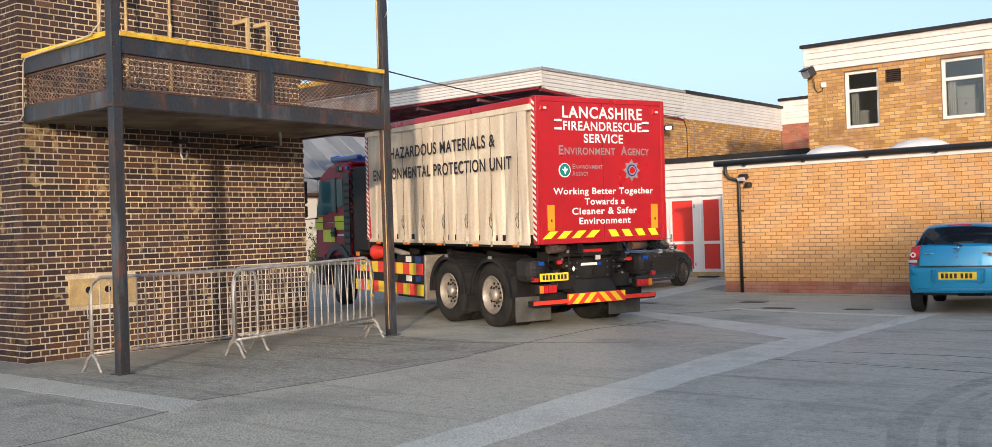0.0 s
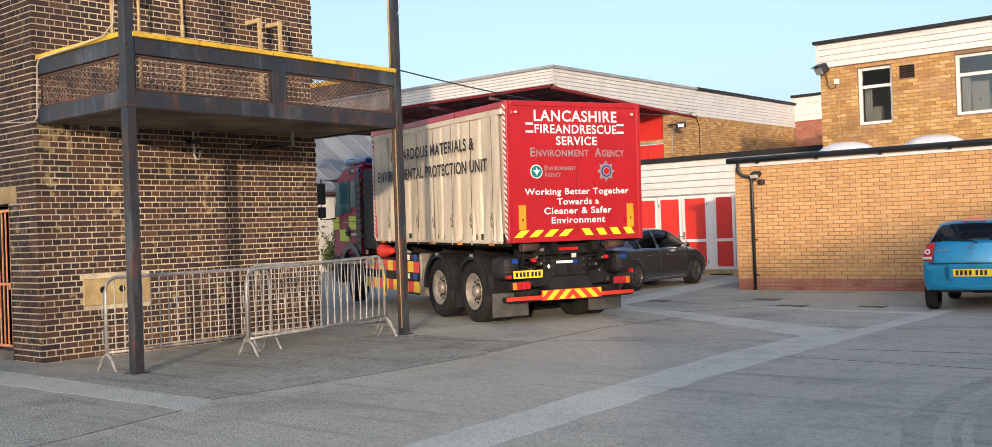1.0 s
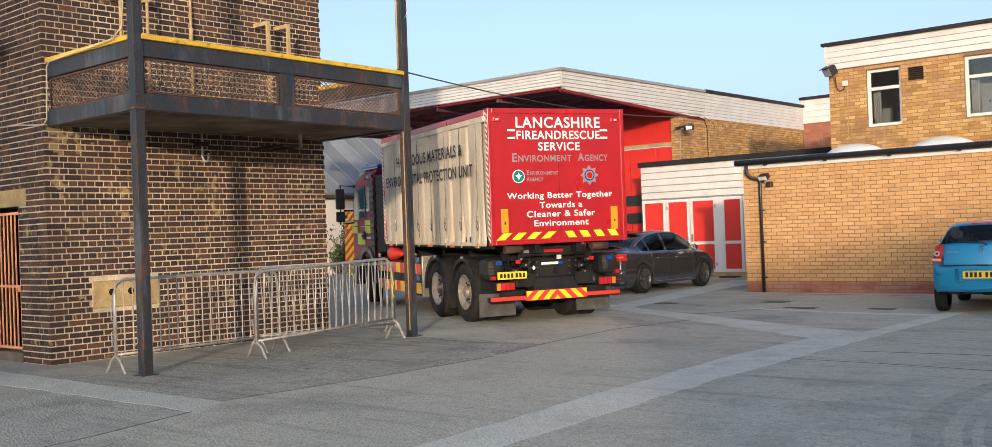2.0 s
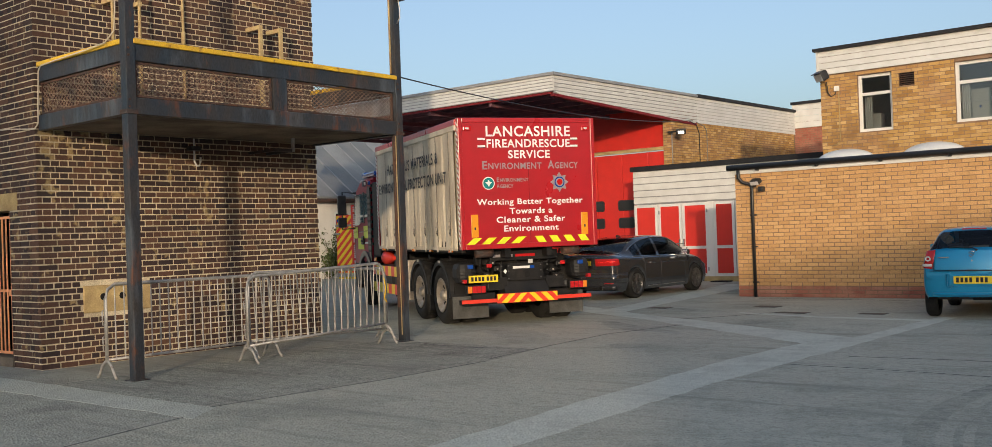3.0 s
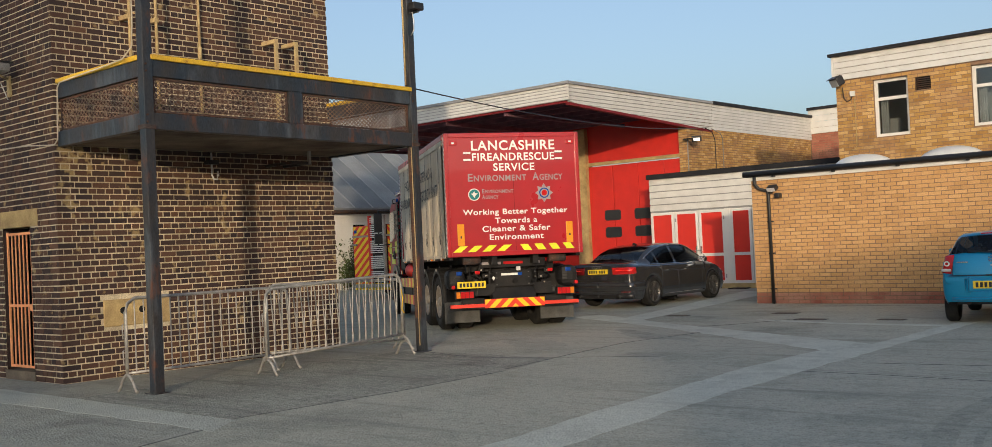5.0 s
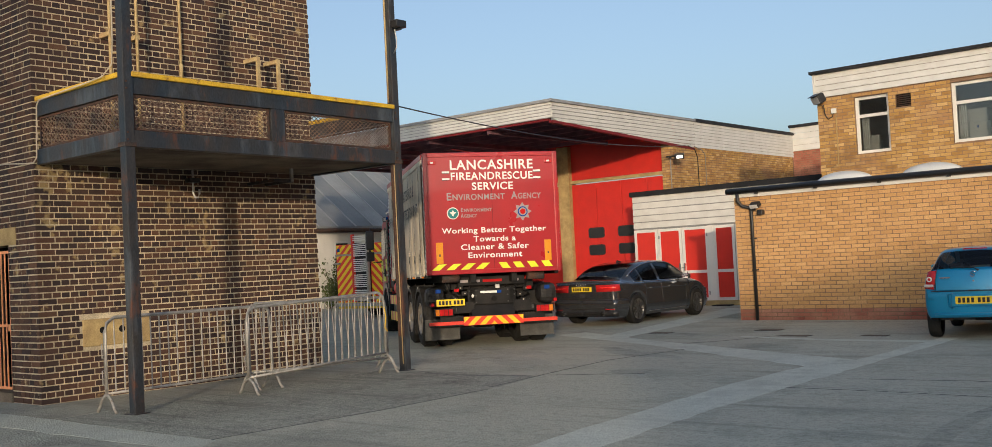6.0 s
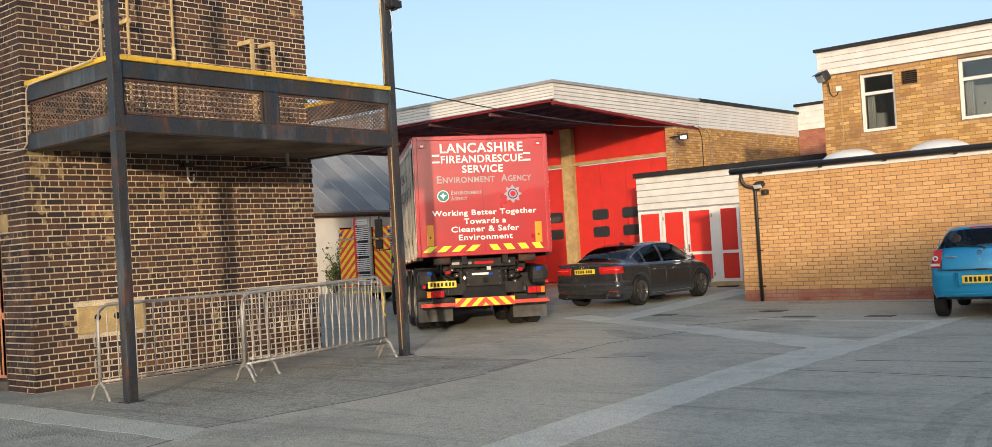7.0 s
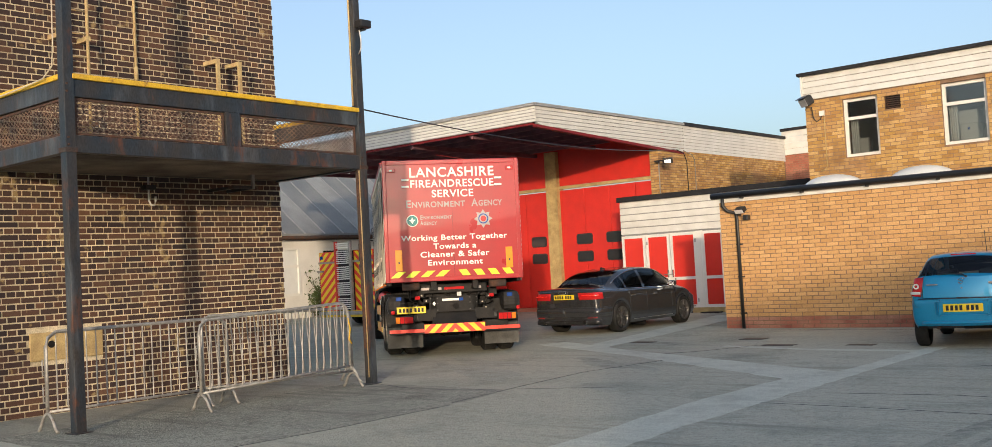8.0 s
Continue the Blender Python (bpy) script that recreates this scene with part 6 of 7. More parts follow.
    for sg in (-1, 1):
        xo = sg * 1.148
        def plate(nm, poly, mtl, d=.008, par=cab, lab=""):
            return part(nm, prism(bmesh.new(), poly, min(xo, xo + sg * d), max(xo, xo + sg * d), "yz"), mtl, par, lab)
        plate("door_window", [(7.22, 1.86), (7.55, 1.86), (7.7, 1.8), (8.13, 1.8), (8.0, 2.5), (7.22, 2.52)], M_CAB_GLASS, .006)
        plate("quarter_window", [(6.84, 1.98), (7.14, 1.94), (7.14, 2.52), (6.84, 2.5)], M_CAB_GLASS, .006)
        plate("window_seal", [(7.15, 1.84), (7.21, 1.84), (7.21, 2.54), (7.15, 2.54)], M_BLACK, .014)
        plate("pillar_panel", [(6.5, 1.0), (6.78, 1.0), (6.78, 2.55), (6.72, 2.66), (6.5, 2.62)], M_BLACK, .02, cab, "black air deflector panel")
        for kk in range(10):
            plate("deflector_slot", [(6.53, 1.2 + kk * .13), (6.74, 1.2 + kk * .13), (6.74, 1.25 + kk * .13), (6.53, 1.25 + kk * .13)], M_GUARD, .026)
        plate("door_seam", [(6.8, 1.22), (6.815, 1.22), (6.815, 2.6), (6.8, 2.6)], M_CHASSIS, .004)
        plate("door_seam", [(8.2, 1.22), (8.215, 1.22), (8.12, 2.56), (8.105, 2.56)], M_CHASSIS, .004)
        # darker strip paints the shade along the door's crease
        plate("crease_shade_line", [(6.82, 1.66), (8.2, 1.64), (8.2, 1.655), (6.82, 1.675)], M_MAROON, .012)
        for y0, y1, z0, z1 in ((7.86, 8.27, 1.5, 1.76), (7.26, 7.86, 1.25, 1.5), (6.8, 7.26, 1.5, 1.78)):
            part("fluorescent_square", B(min(xo, xo + sg * .006), max(xo, xo + sg * .006), y0, y1, z0, z1), M_FLUO, cab)
        hd = part("door_handle", B(min(xo, xo + sg * .04), max(xo, xo + sg * .04), 7.2, 7.4, 1.36, 1.55, bevel=.02), M_BLACK, cab)
        part("grip", B(min(xo + sg * .04, xo + sg * .06), max(xo + sg * .04, xo + sg * .06), 7.23, 7.37, 1.42, 1.46, bevel=.006), M_GUARD, hd)
        part("number_label", B(min(xo, xo + sg * .006), max(xo, xo + sg * .006), 6.82, 7.16, 1.38, 1.42), M_TEXT_WHITE, cab)
        part("number_label", B(min(xo, xo + sg * .006), max(xo, xo + sg * .006), 7.3, 7.75, 1.64, 1.655), M_TEXT_WHITE, cab)
        part("roof_lamp", B(min(xo, xo + sg * .07), max(xo, xo + sg * .07), 6.86, 7.02, 2.66, 2.78, bevel=.02), M_BLACK, cab)
        part("roof_lamp_lens", B(min(xo, xo + sg * .06), max(xo, xo + sg * .06), 6.85, 6.862, 2.68, 2.76), M_LAMP_CLEAR, cab)
        part("roof_light", B(min(xo - sg * .02, xo + sg * .03), max(xo - sg * .02, xo + sg * .03), 6.54, 6.66, 2.68, 2.76, bevel=.015), M_BLUE, cab)
        part("mud_cover", B(min(sg * .8, sg * 1.18), max(sg * .8, sg * 1.18), 6.55, 6.95, .86, 1.1, bevel=.05), M_GUARD, cab)
        part("rear_light", B(min(xo, xo + sg * .02), max(xo, xo + sg * .02), 6.1, 6.25, 1.0, 1.08, bevel=.006), M_LAMP_AMB, cab)
        # wheel arch with dark mudguard
        arch = bmesh.new()
        ring = []
        for k in range(15):
            a = radians(-5 + 190 * k / 14)
            ring.append([arch.verts.new((x, 7.1 + r * math.cos(a), .5 + r * math.sin(a))) for x, r in ((sg * .75, .6), (sg * 1.19, .6), (sg * 1.19, .72), (sg * .75, .66))])
        for a, b in zip(ring, ring[1:]):
            for k in range(4):
                arch.faces.new((a[k], a[(k + 1) % 4], b[(k + 1) % 4], b[k]))
        bmesh.ops.recalc_face_normals(arch, faces=arch.faces)
        part("wheel_arch", arch, M_ARCH, cab)
        part("cab_step", B(sg * 1.0 - .15, sg * 1.0 + .15, CF - .4, CF - .02, .35, .95, bevel=.04), M_GUARD, cab)
        mir = part("mirror_arm", tube(bmesh.new(), [(sg * 1.12, 8.05, 2.55), (sg * 1.4, 8.3, 2.6), (sg * 1.42, 8.3, 1.72), (sg * 1.14, 8.1, 1.74)], .02, 8), M_BLACK, cab)
        part("mirror", B(sg * 1.42 - .1, sg * 1.42 + .1, 8.22, 8.34, 2.05, 2.52, bevel=.03), M_BLACK, mir)
        part("mirror", B(sg * 1.42 - .1, sg * 1.42 + .1, 8.22, 8.34, 1.76, 2.0, bevel=.03), M_BLACK, mir)
    return tk


truck = hazmat_truck()


def smooth_keys(keys, y):
    """Eased values between the rows of keys, each (y, value, value, ...)."""
    if y <= keys[0][0]:
        return keys[0][1:]
    for i, (a, b) in enumerate(zip(keys, keys[1:])):
        if y <= b[0]:
            t = (y - a[0]) / (b[0] - a[0])
            p, q = keys[max(i - 1, 0)], keys[min(i + 2, len(keys) - 1)]
            out = []
            for k in range(1, len(a)):
                d = (b[k] - a[k]) / (b[0] - a[0])
                da = d if p is a else (d + (a[k] - p[k]) / (a[0] - p[0])) / 2
                db = d if q is b else (d + (q[k] - b[k]) / (q[0] - b[0])) / 2
                h = b[0] - a[0]
                out.append((2 * t ** 3 - 3 * t * t + 1) * a[k] + (t ** 3 - 2 * t * t + t) * h * da + (3 * t * t - 2 * t ** 3) * b[k] + (t ** 3 - t * t) * h * db)
            return out
    return keys[-1][1:]


class CarShell:
    """A car's skin: sections across the car, swept from tail to nose, with wheel arches, panes and seams read off it."""
    # rows of one half section: 0 sill, 8 waist, 9 window foot, 12 window head, 13 roof edge, 16 middle of the roof
    def __init__(self, keys, sill, axles, arch, size):
        self.keys, self.sill, self.axles, self.arch, self.size = keys, sill, axles, arch, size

    def half(self, y):
        hw, zb, hb, zt, ht, pw = smooth_keys(self.keys, y)
        low = smooth_keys(self.sill, y)[0]
        for a in self.axles:
            d = abs(y - a)
            if d < self.arch:
                low = max(low, math.sqrt(self.arch ** 2 - d * d) + self.arch * .9 - .015)
        low = min(low, zb - .12)
        pts = []
        # flank: tucks in at the sill, fullest at mid height, a crease under the waist
        for t, inn in ((0, .055), (.1, .02), (.25, .004), (.42, 0), (.6, .003), (.74, .012), (.8, .006), (.92, (hw - hb) * .55), (1, hw - hb)):
            pts.append((hw - inn, low + (zb - low) * t))
        foot, head = (hb - .022, zb + .012), (ht + (hb - ht) * .12 + .012, max(zt - pw, zb + .014))
        for t in (0, .33, .67, 1):
            bow = .02 * math.sin(math.pi * t) * min(1, (head[1] - foot[1]) / .3)
            pts.append((foot[0] + (head[0] - foot[0]) * t + bow, foot[1] + (head[1] - foot[1]) * t))
        edge = ht - .03
        pts.append((edge, max(zt - .012, head[1] + .004)))
        for t in (.35, .7, 1):
            pts.append((edge * (1 - t), max(zt - .012, head[1] + .004) + .024 * (1 - (1 - t) ** 2)))
        return [(x * self.size, y * self.size, z * self.size) for x, z in pts]

    def build(self, car, paint, stations, panes, bow):
        """panes: (name, rows a..b, y from, y to, both sides). bow: how far the tail bulges."""
        n = 17
        rings = []
        for y in stations:
            h = self.half(y)
            rings.append(h + [(-x, yy, z) for x, yy, z in h[-2::-1]])
        m = len(rings[0])
        glass = {}
        verts, faces = [v for r in rings for v in r], []
        for i in range(len(rings) - 1):
            mid = (stations[i] + stations[i + 1]) / 2
            for j in range(m - 1):
                row = j if j < n - 1 else m - 2 - j
                f = (i * m + j, (i + 1) * m + j, (i + 1) * m + j + 1, i * m + j + 1)
                for k, (lo, hi, ya, yb) in enumerate(panes):
                    if lo <= row < hi and ya < mid < yb and (hi > 13 or abs(verts[f[2]][2] - verts[f[1]][2]) > .004):
                        glass.setdefault((k, 0 if hi > 13 else (1 if j < n else 2)), []).append(f)
                        break
                else:
                    faces.append(f)
        # tail and nose faces: rows across, bulging a little
        for i, sgn in ((0, -1), (len(rings) - 1, 1)):
            h = rings[i][:n]
            cols = 12
            grid = []
            for x, y, z in h:
                grid.append(len(verts))
                for c in range(cols + 1):
                    u = 1 - 2 * c / cols
                    verts.append((x * u, y + sgn * bow * (1 - u * u) * (1 if i == 0 else 2), z))
            for a, b in zip(grid, grid[1:]):
                for c in range(cols):
                    faces.append((a + c, a + c + 1, b + c + 1, b + c))

        def mesh(name, fs, material, label=""):
            used = sorted({v for f in fs for v in f})
            at = {v: k for k, v in enumerate(used)}
            bm = bmesh.new()
            vs = [bm.verts.new(verts[v]) for v in used]
            for f in fs:
                q = [vs[at[v]] for v in f]
                if len({tuple(round(c, 5) for c in v.co) for v in q}) == 4:
                    bm.faces.new(q)
            bmesh.ops.remove_doubles(bm, verts=bm.verts, dist=.0008)
            bmesh.ops.recalc_face_normals(bm, faces=bm.faces)
            ob = part(name, bm, material, car, label, smooth=True)
            return ob
        mesh("body", faces, paint)
        for fs in glass.values():
            mesh("window_pane", fs, M_CAR_GLASS, "tinted car glass")

    def line(self, y0, y1, row, sgn=1, step=.06, out=.002):
        k = max(2, int(abs(y1 - y0) / step))
        pts = [self.half(y0 + (y1 - y0) * i / k)[row] for i in range(k + 1)]
        return [(sgn * (x + out), y, z) for x, y, z in pts]

    def seam(self, y, lo, hi, sgn=1):
        return [(sgn * (x - .001), yy, z) for x, yy, z in self.half(y)[lo:hi + 1]]

    def wrap(self, x_in, y_to, bow, z0, z1, taper=0.0, out=.008, seg=10, lean=0.0):
        """A lens that wraps round a rear corner, from x_in across the tail to y_to along the flank."""
        hw0 = smooth_keys(self.keys, 0)[0] - .012
        path = [(x_in + (hw0 - x_in) * i / seg, -bow / self.size * (1 - ((x_in + (hw0 - x_in) * i / seg) / hw0) ** 2)) for i in range(seg + 1)]
        path += [(smooth_keys(self.keys, y_to * i / seg)[0] - .004, y_to * i / seg) for i in range(1, seg + 1)]
        bm, rows = bmesh.new(), []
        for i, (x, y) in enumerate(path):
            u = i / (len(path) - 1)
            a, b = z0 + taper * u, z1 - taper * u * .4
            ny = -1 + u
            d = out / math.hypot(u, ny)
            ring = []
            for q, e in ((-.02, a), (d, a + .012), (d, b - .012), (-.02, b)):
                k = q / out if q < 0 else 1
                ring.append(bm.verts.new(((x + u * d * k - (lean if e > (a + b) / 2 else 0)) * self.size, (y + ny * d * k) * self.size, e * self.size)))
            rows.append(ring)
        for a, b in zip(rows, rows[1:]):
            for j in range(3):
                bm.faces.new((a[j], b[j], b[j + 1], a[j + 1])).smooth = True
        bm.faces.new(rows[0])
        bm.faces.new(rows[-1][::-1])
        bmesh.ops.recalc_face_normals(bm, faces=bm.faces)
        return bm


def mirrored(bm, sgn):
    if sgn < 0:
        for v in bm.verts:
            v.co.x = -v.co.x
        bmesh.ops.recalc_face_normals(bm, faces=bm.faces)
    return bm


def car_wheel(car, x, y, r, width, sgn, spokes, twin, rim_material):
    w = new("wheel")
    w.parent, w.matrix_basis = car, pose(x, y, r)
    h = width / 2
    part("tyre", lathe(bmesh.new(), [(-h + .02, r * .7), (-h, r * .78), (-h, r * .9), (-h + .025, r * .985), (-h + .05, r), (h - .05, r), (h - .025, r * .985), (h, r * .9), (h, r * .78), (h - .02, r * .7)], 40, caps=(False, False)), M_RUBBER, w)
    s = sgn * h
    rim = part("rim", lathe(bmesh.new(), [(s * .92, r * .69), (s * 1.0, r * .72), (s * .93, r * .67), (s * .3, r * .62)], 40, caps=(False, False)), rim_material, w)
    part("brake_disc", lathe(bmesh.new(), [(s * .1, r * .5), (s * .2, r * .5)], 24), M_ALU_EDGE, w)
    part("wheel_well", lathe(bmesh.new(), [(s * .02, r * .66), (s * .05, r * .66)], 24), M_RECESS_SHADE, w)
    for q in range(spokes):
        for off in ((-.17, .17) if twin else (0,)):
            a = q * math.tau / spokes + off
            part("spoke", box(bmesh.new(), min(s * .6, s * .9), max(s * .6, s * .9), -.018, .018, r * .1, r * .69, m=Matrix.Rotation(a, 4, "X"), bevel=.006), rim_material, rim)
    part("hub_cap", lathe(bmesh.new(), [(s * .4, r * .17), (s * .92, r * .15), (s * .96, .01)], 18), rim_material, rim)
    return w


def car_seats(car, rows, k, xs=(-.36, .36), z=.5):
    for y in rows:
        for x in xs:
            bm = B((x - .22) * k, (x + .22) * k, y * k, (y + .12) * k, z * k, (z + .52) * k, bevel=.05)
            bmesh.ops.transform(bm, matrix=Matrix.Shear("XZ", 4, (0, -.18)), verts=bm.verts)
            st = part("seat", bm, M_SEAT, car)
            hr = B((x - .12) * k, (x + .12) * k, (y - .18) * k, (y - .08) * k, (z + .54) * k, (z + .72) * k, bevel=.035)
            part("headrest", hr, M_SEAT, st)
            for dx in (-.05, .05):
                part("headrest_post", tube(bmesh.new(), [((x + dx) * k, (y - .1) * k, (z + .5) * k), ((x + dx) * k, (y - .13) * k, (z + .58) * k)], .006, 6), M_CHROME, st)
        part("seat_base", B((xs[0] - .25) * k, (xs[1] + .25) * k, (y + .02) * k, (y + .55) * k, (z - .22) * k, (z + .04) * k, bevel=.04), M_SEAT, car)


def grey_saloon():
    k, bow = .947, .05
    keys = [(0.0, .80, .93, .775, 0.985, .72, .02), (.05, .855, .95, .81, 1.02, .725, .02), (.16, .89, .965, .835, 1.04, .72, .02), (.45, .91, .97, .85, 1.06, .705, .03), (.74, .92, .968, .862, 1.075, .69, .05),
            (1.2, .925, .962, .872, 1.275, .635, .085), (1.6, .927, .957, .875, 1.39, .60, .07), (2.1, .927, .95, .876, 1.45, .59, .05), (2.6, .927, .945, .876, 1.458, .59, .05), (3.05, .927, .938, .872, 1.41, .60, .05),
            (3.5, .925, .928, .862, 1.2, .665, .045), (3.86, .92, .915, .85, .995, .73, .02), (4.15, .91, .885, .825, .94, .70, .02), (4.5, .88, .81, .77, .865, .62, .02), (4.8, .79, .71, .66, .76, .5, .02), (4.9, .66, .62, .55, .66, .4, .02)]
    def along(y):
        """Shortens the tail and the nose beyond the axles."""
        return y * .8 if y < 1.13 else y - .226 if y < 3.97 else 3.744 + (y - 3.97) * .9
    keys = [(along(q[0]), *q[1:]) for q in keys]
    axles = (along(1.13), along(3.97))
    sh = CarShell(keys, [(0.0, .24), (.25, .2), (1.3, .19), (3.4, .19), (4.2, .2), (4.58, .26)], axles, .375, k)
    car = thing("saloon_car", "dark grey metallic saloon car parked before the entrance", "car", pose(-13.5455 - .0042, 18.5637 + .214, 0, 0, 0, 1.12))
    ys = sorted({round(i * .05, 3) for i in range(92)} | {.02, 4.57, 4.58, *[round(a + .375 * math.sin(radians(q)), 4) for a in axles for q in range(-90, 91, 9)]})
    ys = [y for y in ys if y <= 4.58]
    sh.build(car, M_CAR_GREY, ys, [(9, 12, .88, 1.19), (9, 12, 1.26, 1.97), (9, 12, 2.07, 3.37), (13, 16, .6, 1.37), (13, 16, 2.83, 3.63)], bow)
    part("underbody", B(-.8 * k, .8 * k, .2, 4.4 * k, .19, .34), M_BLACK, car)
    part("cabin_floor", B(-.78 * k, .78 * k, .7, 3.6 * k, .34, .4), M_SEAT, car)
    part("parcel_shelf", B(-.66 * k, .66 * k, .56, 1.2, .9, .93), M_SEAT, car)
    part("dashboard", B(-.7 * k, .7 * k, 3.0 * k, 3.5 * k, .7 * k, .93 * k, bevel=.05), M_SEAT, car)
    car_seats(car, (1.4, 2.4), k)
    for y in axles:
        for sgn in (-1, 1):
            car_wheel(car, sgn * .805 * k, y * k, .34 * k, .235, sgn, 7, True, M_ALLOY)
            xi = sorted((sgn * .6 * k, sgn * .88 * k))
            part("arch_liner", prism(bmesh.new(), [(y * k + .37 * k * math.cos(radians(a)), .33 * k + .37 * k * math.sin(radians(a))) for a in range(0, 181, 12)], xi[0], xi[1] - (.0 if sgn < 0 else .24 * k) if sgn > 0 else xi[0] + .24 * k, "yz"), M_BLACK, car)
    for sgn in (-1, 1):
        lamp = part("tail_lamp", mirrored(sh.wrap(.4, .2, bow, .775, .955, .014, .008, 10, .02), sgn), M_LAMP_RED, car, "red wraparound tail lamp")
        part("lamp_strip", mirrored(sh.wrap(.48, .06, bow, .87, .893, .0, .013), sgn), M_LAMP_ON, lamp)
        part("exhaust", tube(bmesh.new(), [(sgn * .56 * k, -.1, .29 * k), (sgn * .56 * k, .2, .29 * k)], .046, 16, False), M_CHROME, car)
        part("exhaust_mouth", tube(bmesh.new(), [(sgn * .56 * k, -.09, .29 * k), (sgn * .56 * k, -.08, .29 * k)], .038, 14), M_RECESS_SHADE, car)
        mir = part("mirror", B(sgn * 1.02 * k - .1, sgn * 1.02 * k + .1, 2.99 * k, 3.13 * k, .95 * k, 1.08 * k, bevel=.04), M_CAR_GREY, car)
        part("mirror_glass", B(sgn * 1.02 * k - .08, sgn * 1.02 * k + .08, 2.982 * k, 2.992 * k, .965 * k, 1.065 * k), M_CHROME, mir)
        part("window_trim", tube(bmesh.new(), sh.line(.82, 3.39, 9, sgn, .08, .004), .014, 6), M_CHROME, car, "bright window trim")
        part("window_trim", tube(bmesh.new(), sh.line(.82, 3.39, 12, sgn, .06, .006), .014, 6), M_CHROME, car, "bright window trim")
        for y in (1.29, 2.03, 3.19):
            lo = 3 if y < 1.4 else 1
            part("door_seam", tube(bmesh.new(), sh.seam(y, lo, 8, sgn), .005, 5), M_BLACK, car)
        part("sill_trim", tube(bmesh.new(), sh.line(1.38, 3.27, 1, sgn, .1, .004), .008, 6), M_CHROME, car)
        part("crease", tube(bmesh.new(), sh.line(.2, 4.0, 6, sgn, .1, -.004), .007, 6), M_CAR_GREY, car)
        for y in (1.52, 2.37):
            x, yy, z = sh.half(y)[6]
            part("door_handle", B(min(sgn * (x - .01), sgn * (x + .03)), max(sgn * (x - .01), sgn * (x + .03)), yy, yy + .2, z - .005, z + .028, bevel=.008), M_CAR_GREY, car)
        part("arch_lip", tube(bmesh.new(), [(sgn * .918 * k, (axles[0] + .375 * math.cos(radians(a))) * k, (.3375 - .015 + .375 * math.sin(radians(a))) * k) for a in range(8, 173, 8)], .01, 6), M_CAR_GREY, car)
        part("arch_lip", tube(bmesh.new(), [(sgn * .912 * k, (axles[1] + .375 * math.cos(radians(a))) * k, (.3375 - .015 + .375 * math.sin(radians(a))) * k) for a in range(8, 173, 8)], .01, 6), M_CAR_GREY, car)
    pl = part("number_plate", B(-.26, .26, -.07, -.045, .8 * k, .91 * k, bevel=.004), M_PLATE, car, "yellow rear number plate")
    for i in range(7):
        x = -.225 + i * .06 + (.03 if i > 3 else 0)
        part("plate_bar", B(x, x + .038, -.075, -.069, .82 * k, .89 * k), M_TEXT_BLACK, pl)
    for i in range(4):
        ring = [((-.093 + i * .058) + .034 * math.cos(a * math.tau / 16), -.066, .958 * k + .034 * math.sin(a * math.tau / 16)) for a in range(17)]
        part("badge_ring", tube(bmesh.new(), ring, .006, 6), M_CHROME, car)
    for sgn in (-1, 1):
        part("rear_bumper", mirrored(sh.wrap(.0, .5, bow, .4, .6, .0, .018, 18), sgn), M_CAR_GREY, car)
        part("bumper_seam", mirrored(sh.wrap(.0, .5, bow, .602, .626, .0, .009, 18), sgn), M_BLACK, car)
        part("rear_valance", mirrored(sh.wrap(.0, .1, bow, .23, .345, .0, .012, 18), sgn), M_BLACK, car)
        part("side_reflector", mirrored(sh.wrap(.6, .02, bow, .37, .395, .0, .022, 6), sgn), M_LAMP_RED, car)
    for z in (.275, .31):
        part("valance_rib", B(-.44 * k, .44 * k, -.068, -.055, z * k, z * k + .008), M_CHASSIS, car)
    part("boot_lip", tube(bmesh.new(), [(x * k, -.02 - .04 * (1 - (x / .76) ** 2), 1.005 * k + .012 * (1 - (x / .76) ** 2)) for x in [-.76 + .095 * i for i in range(17)]], .014, 6), M_CAR_GREY, car)
    part("aerial", prism(bmesh.new(), [(1.5 * k, 1.43 * k), (1.68 * k, 1.455 * k), (1.52 * k, 1.49 * k)], -.02, .02, "yz"), M_CAR_GREY, car)
    return car


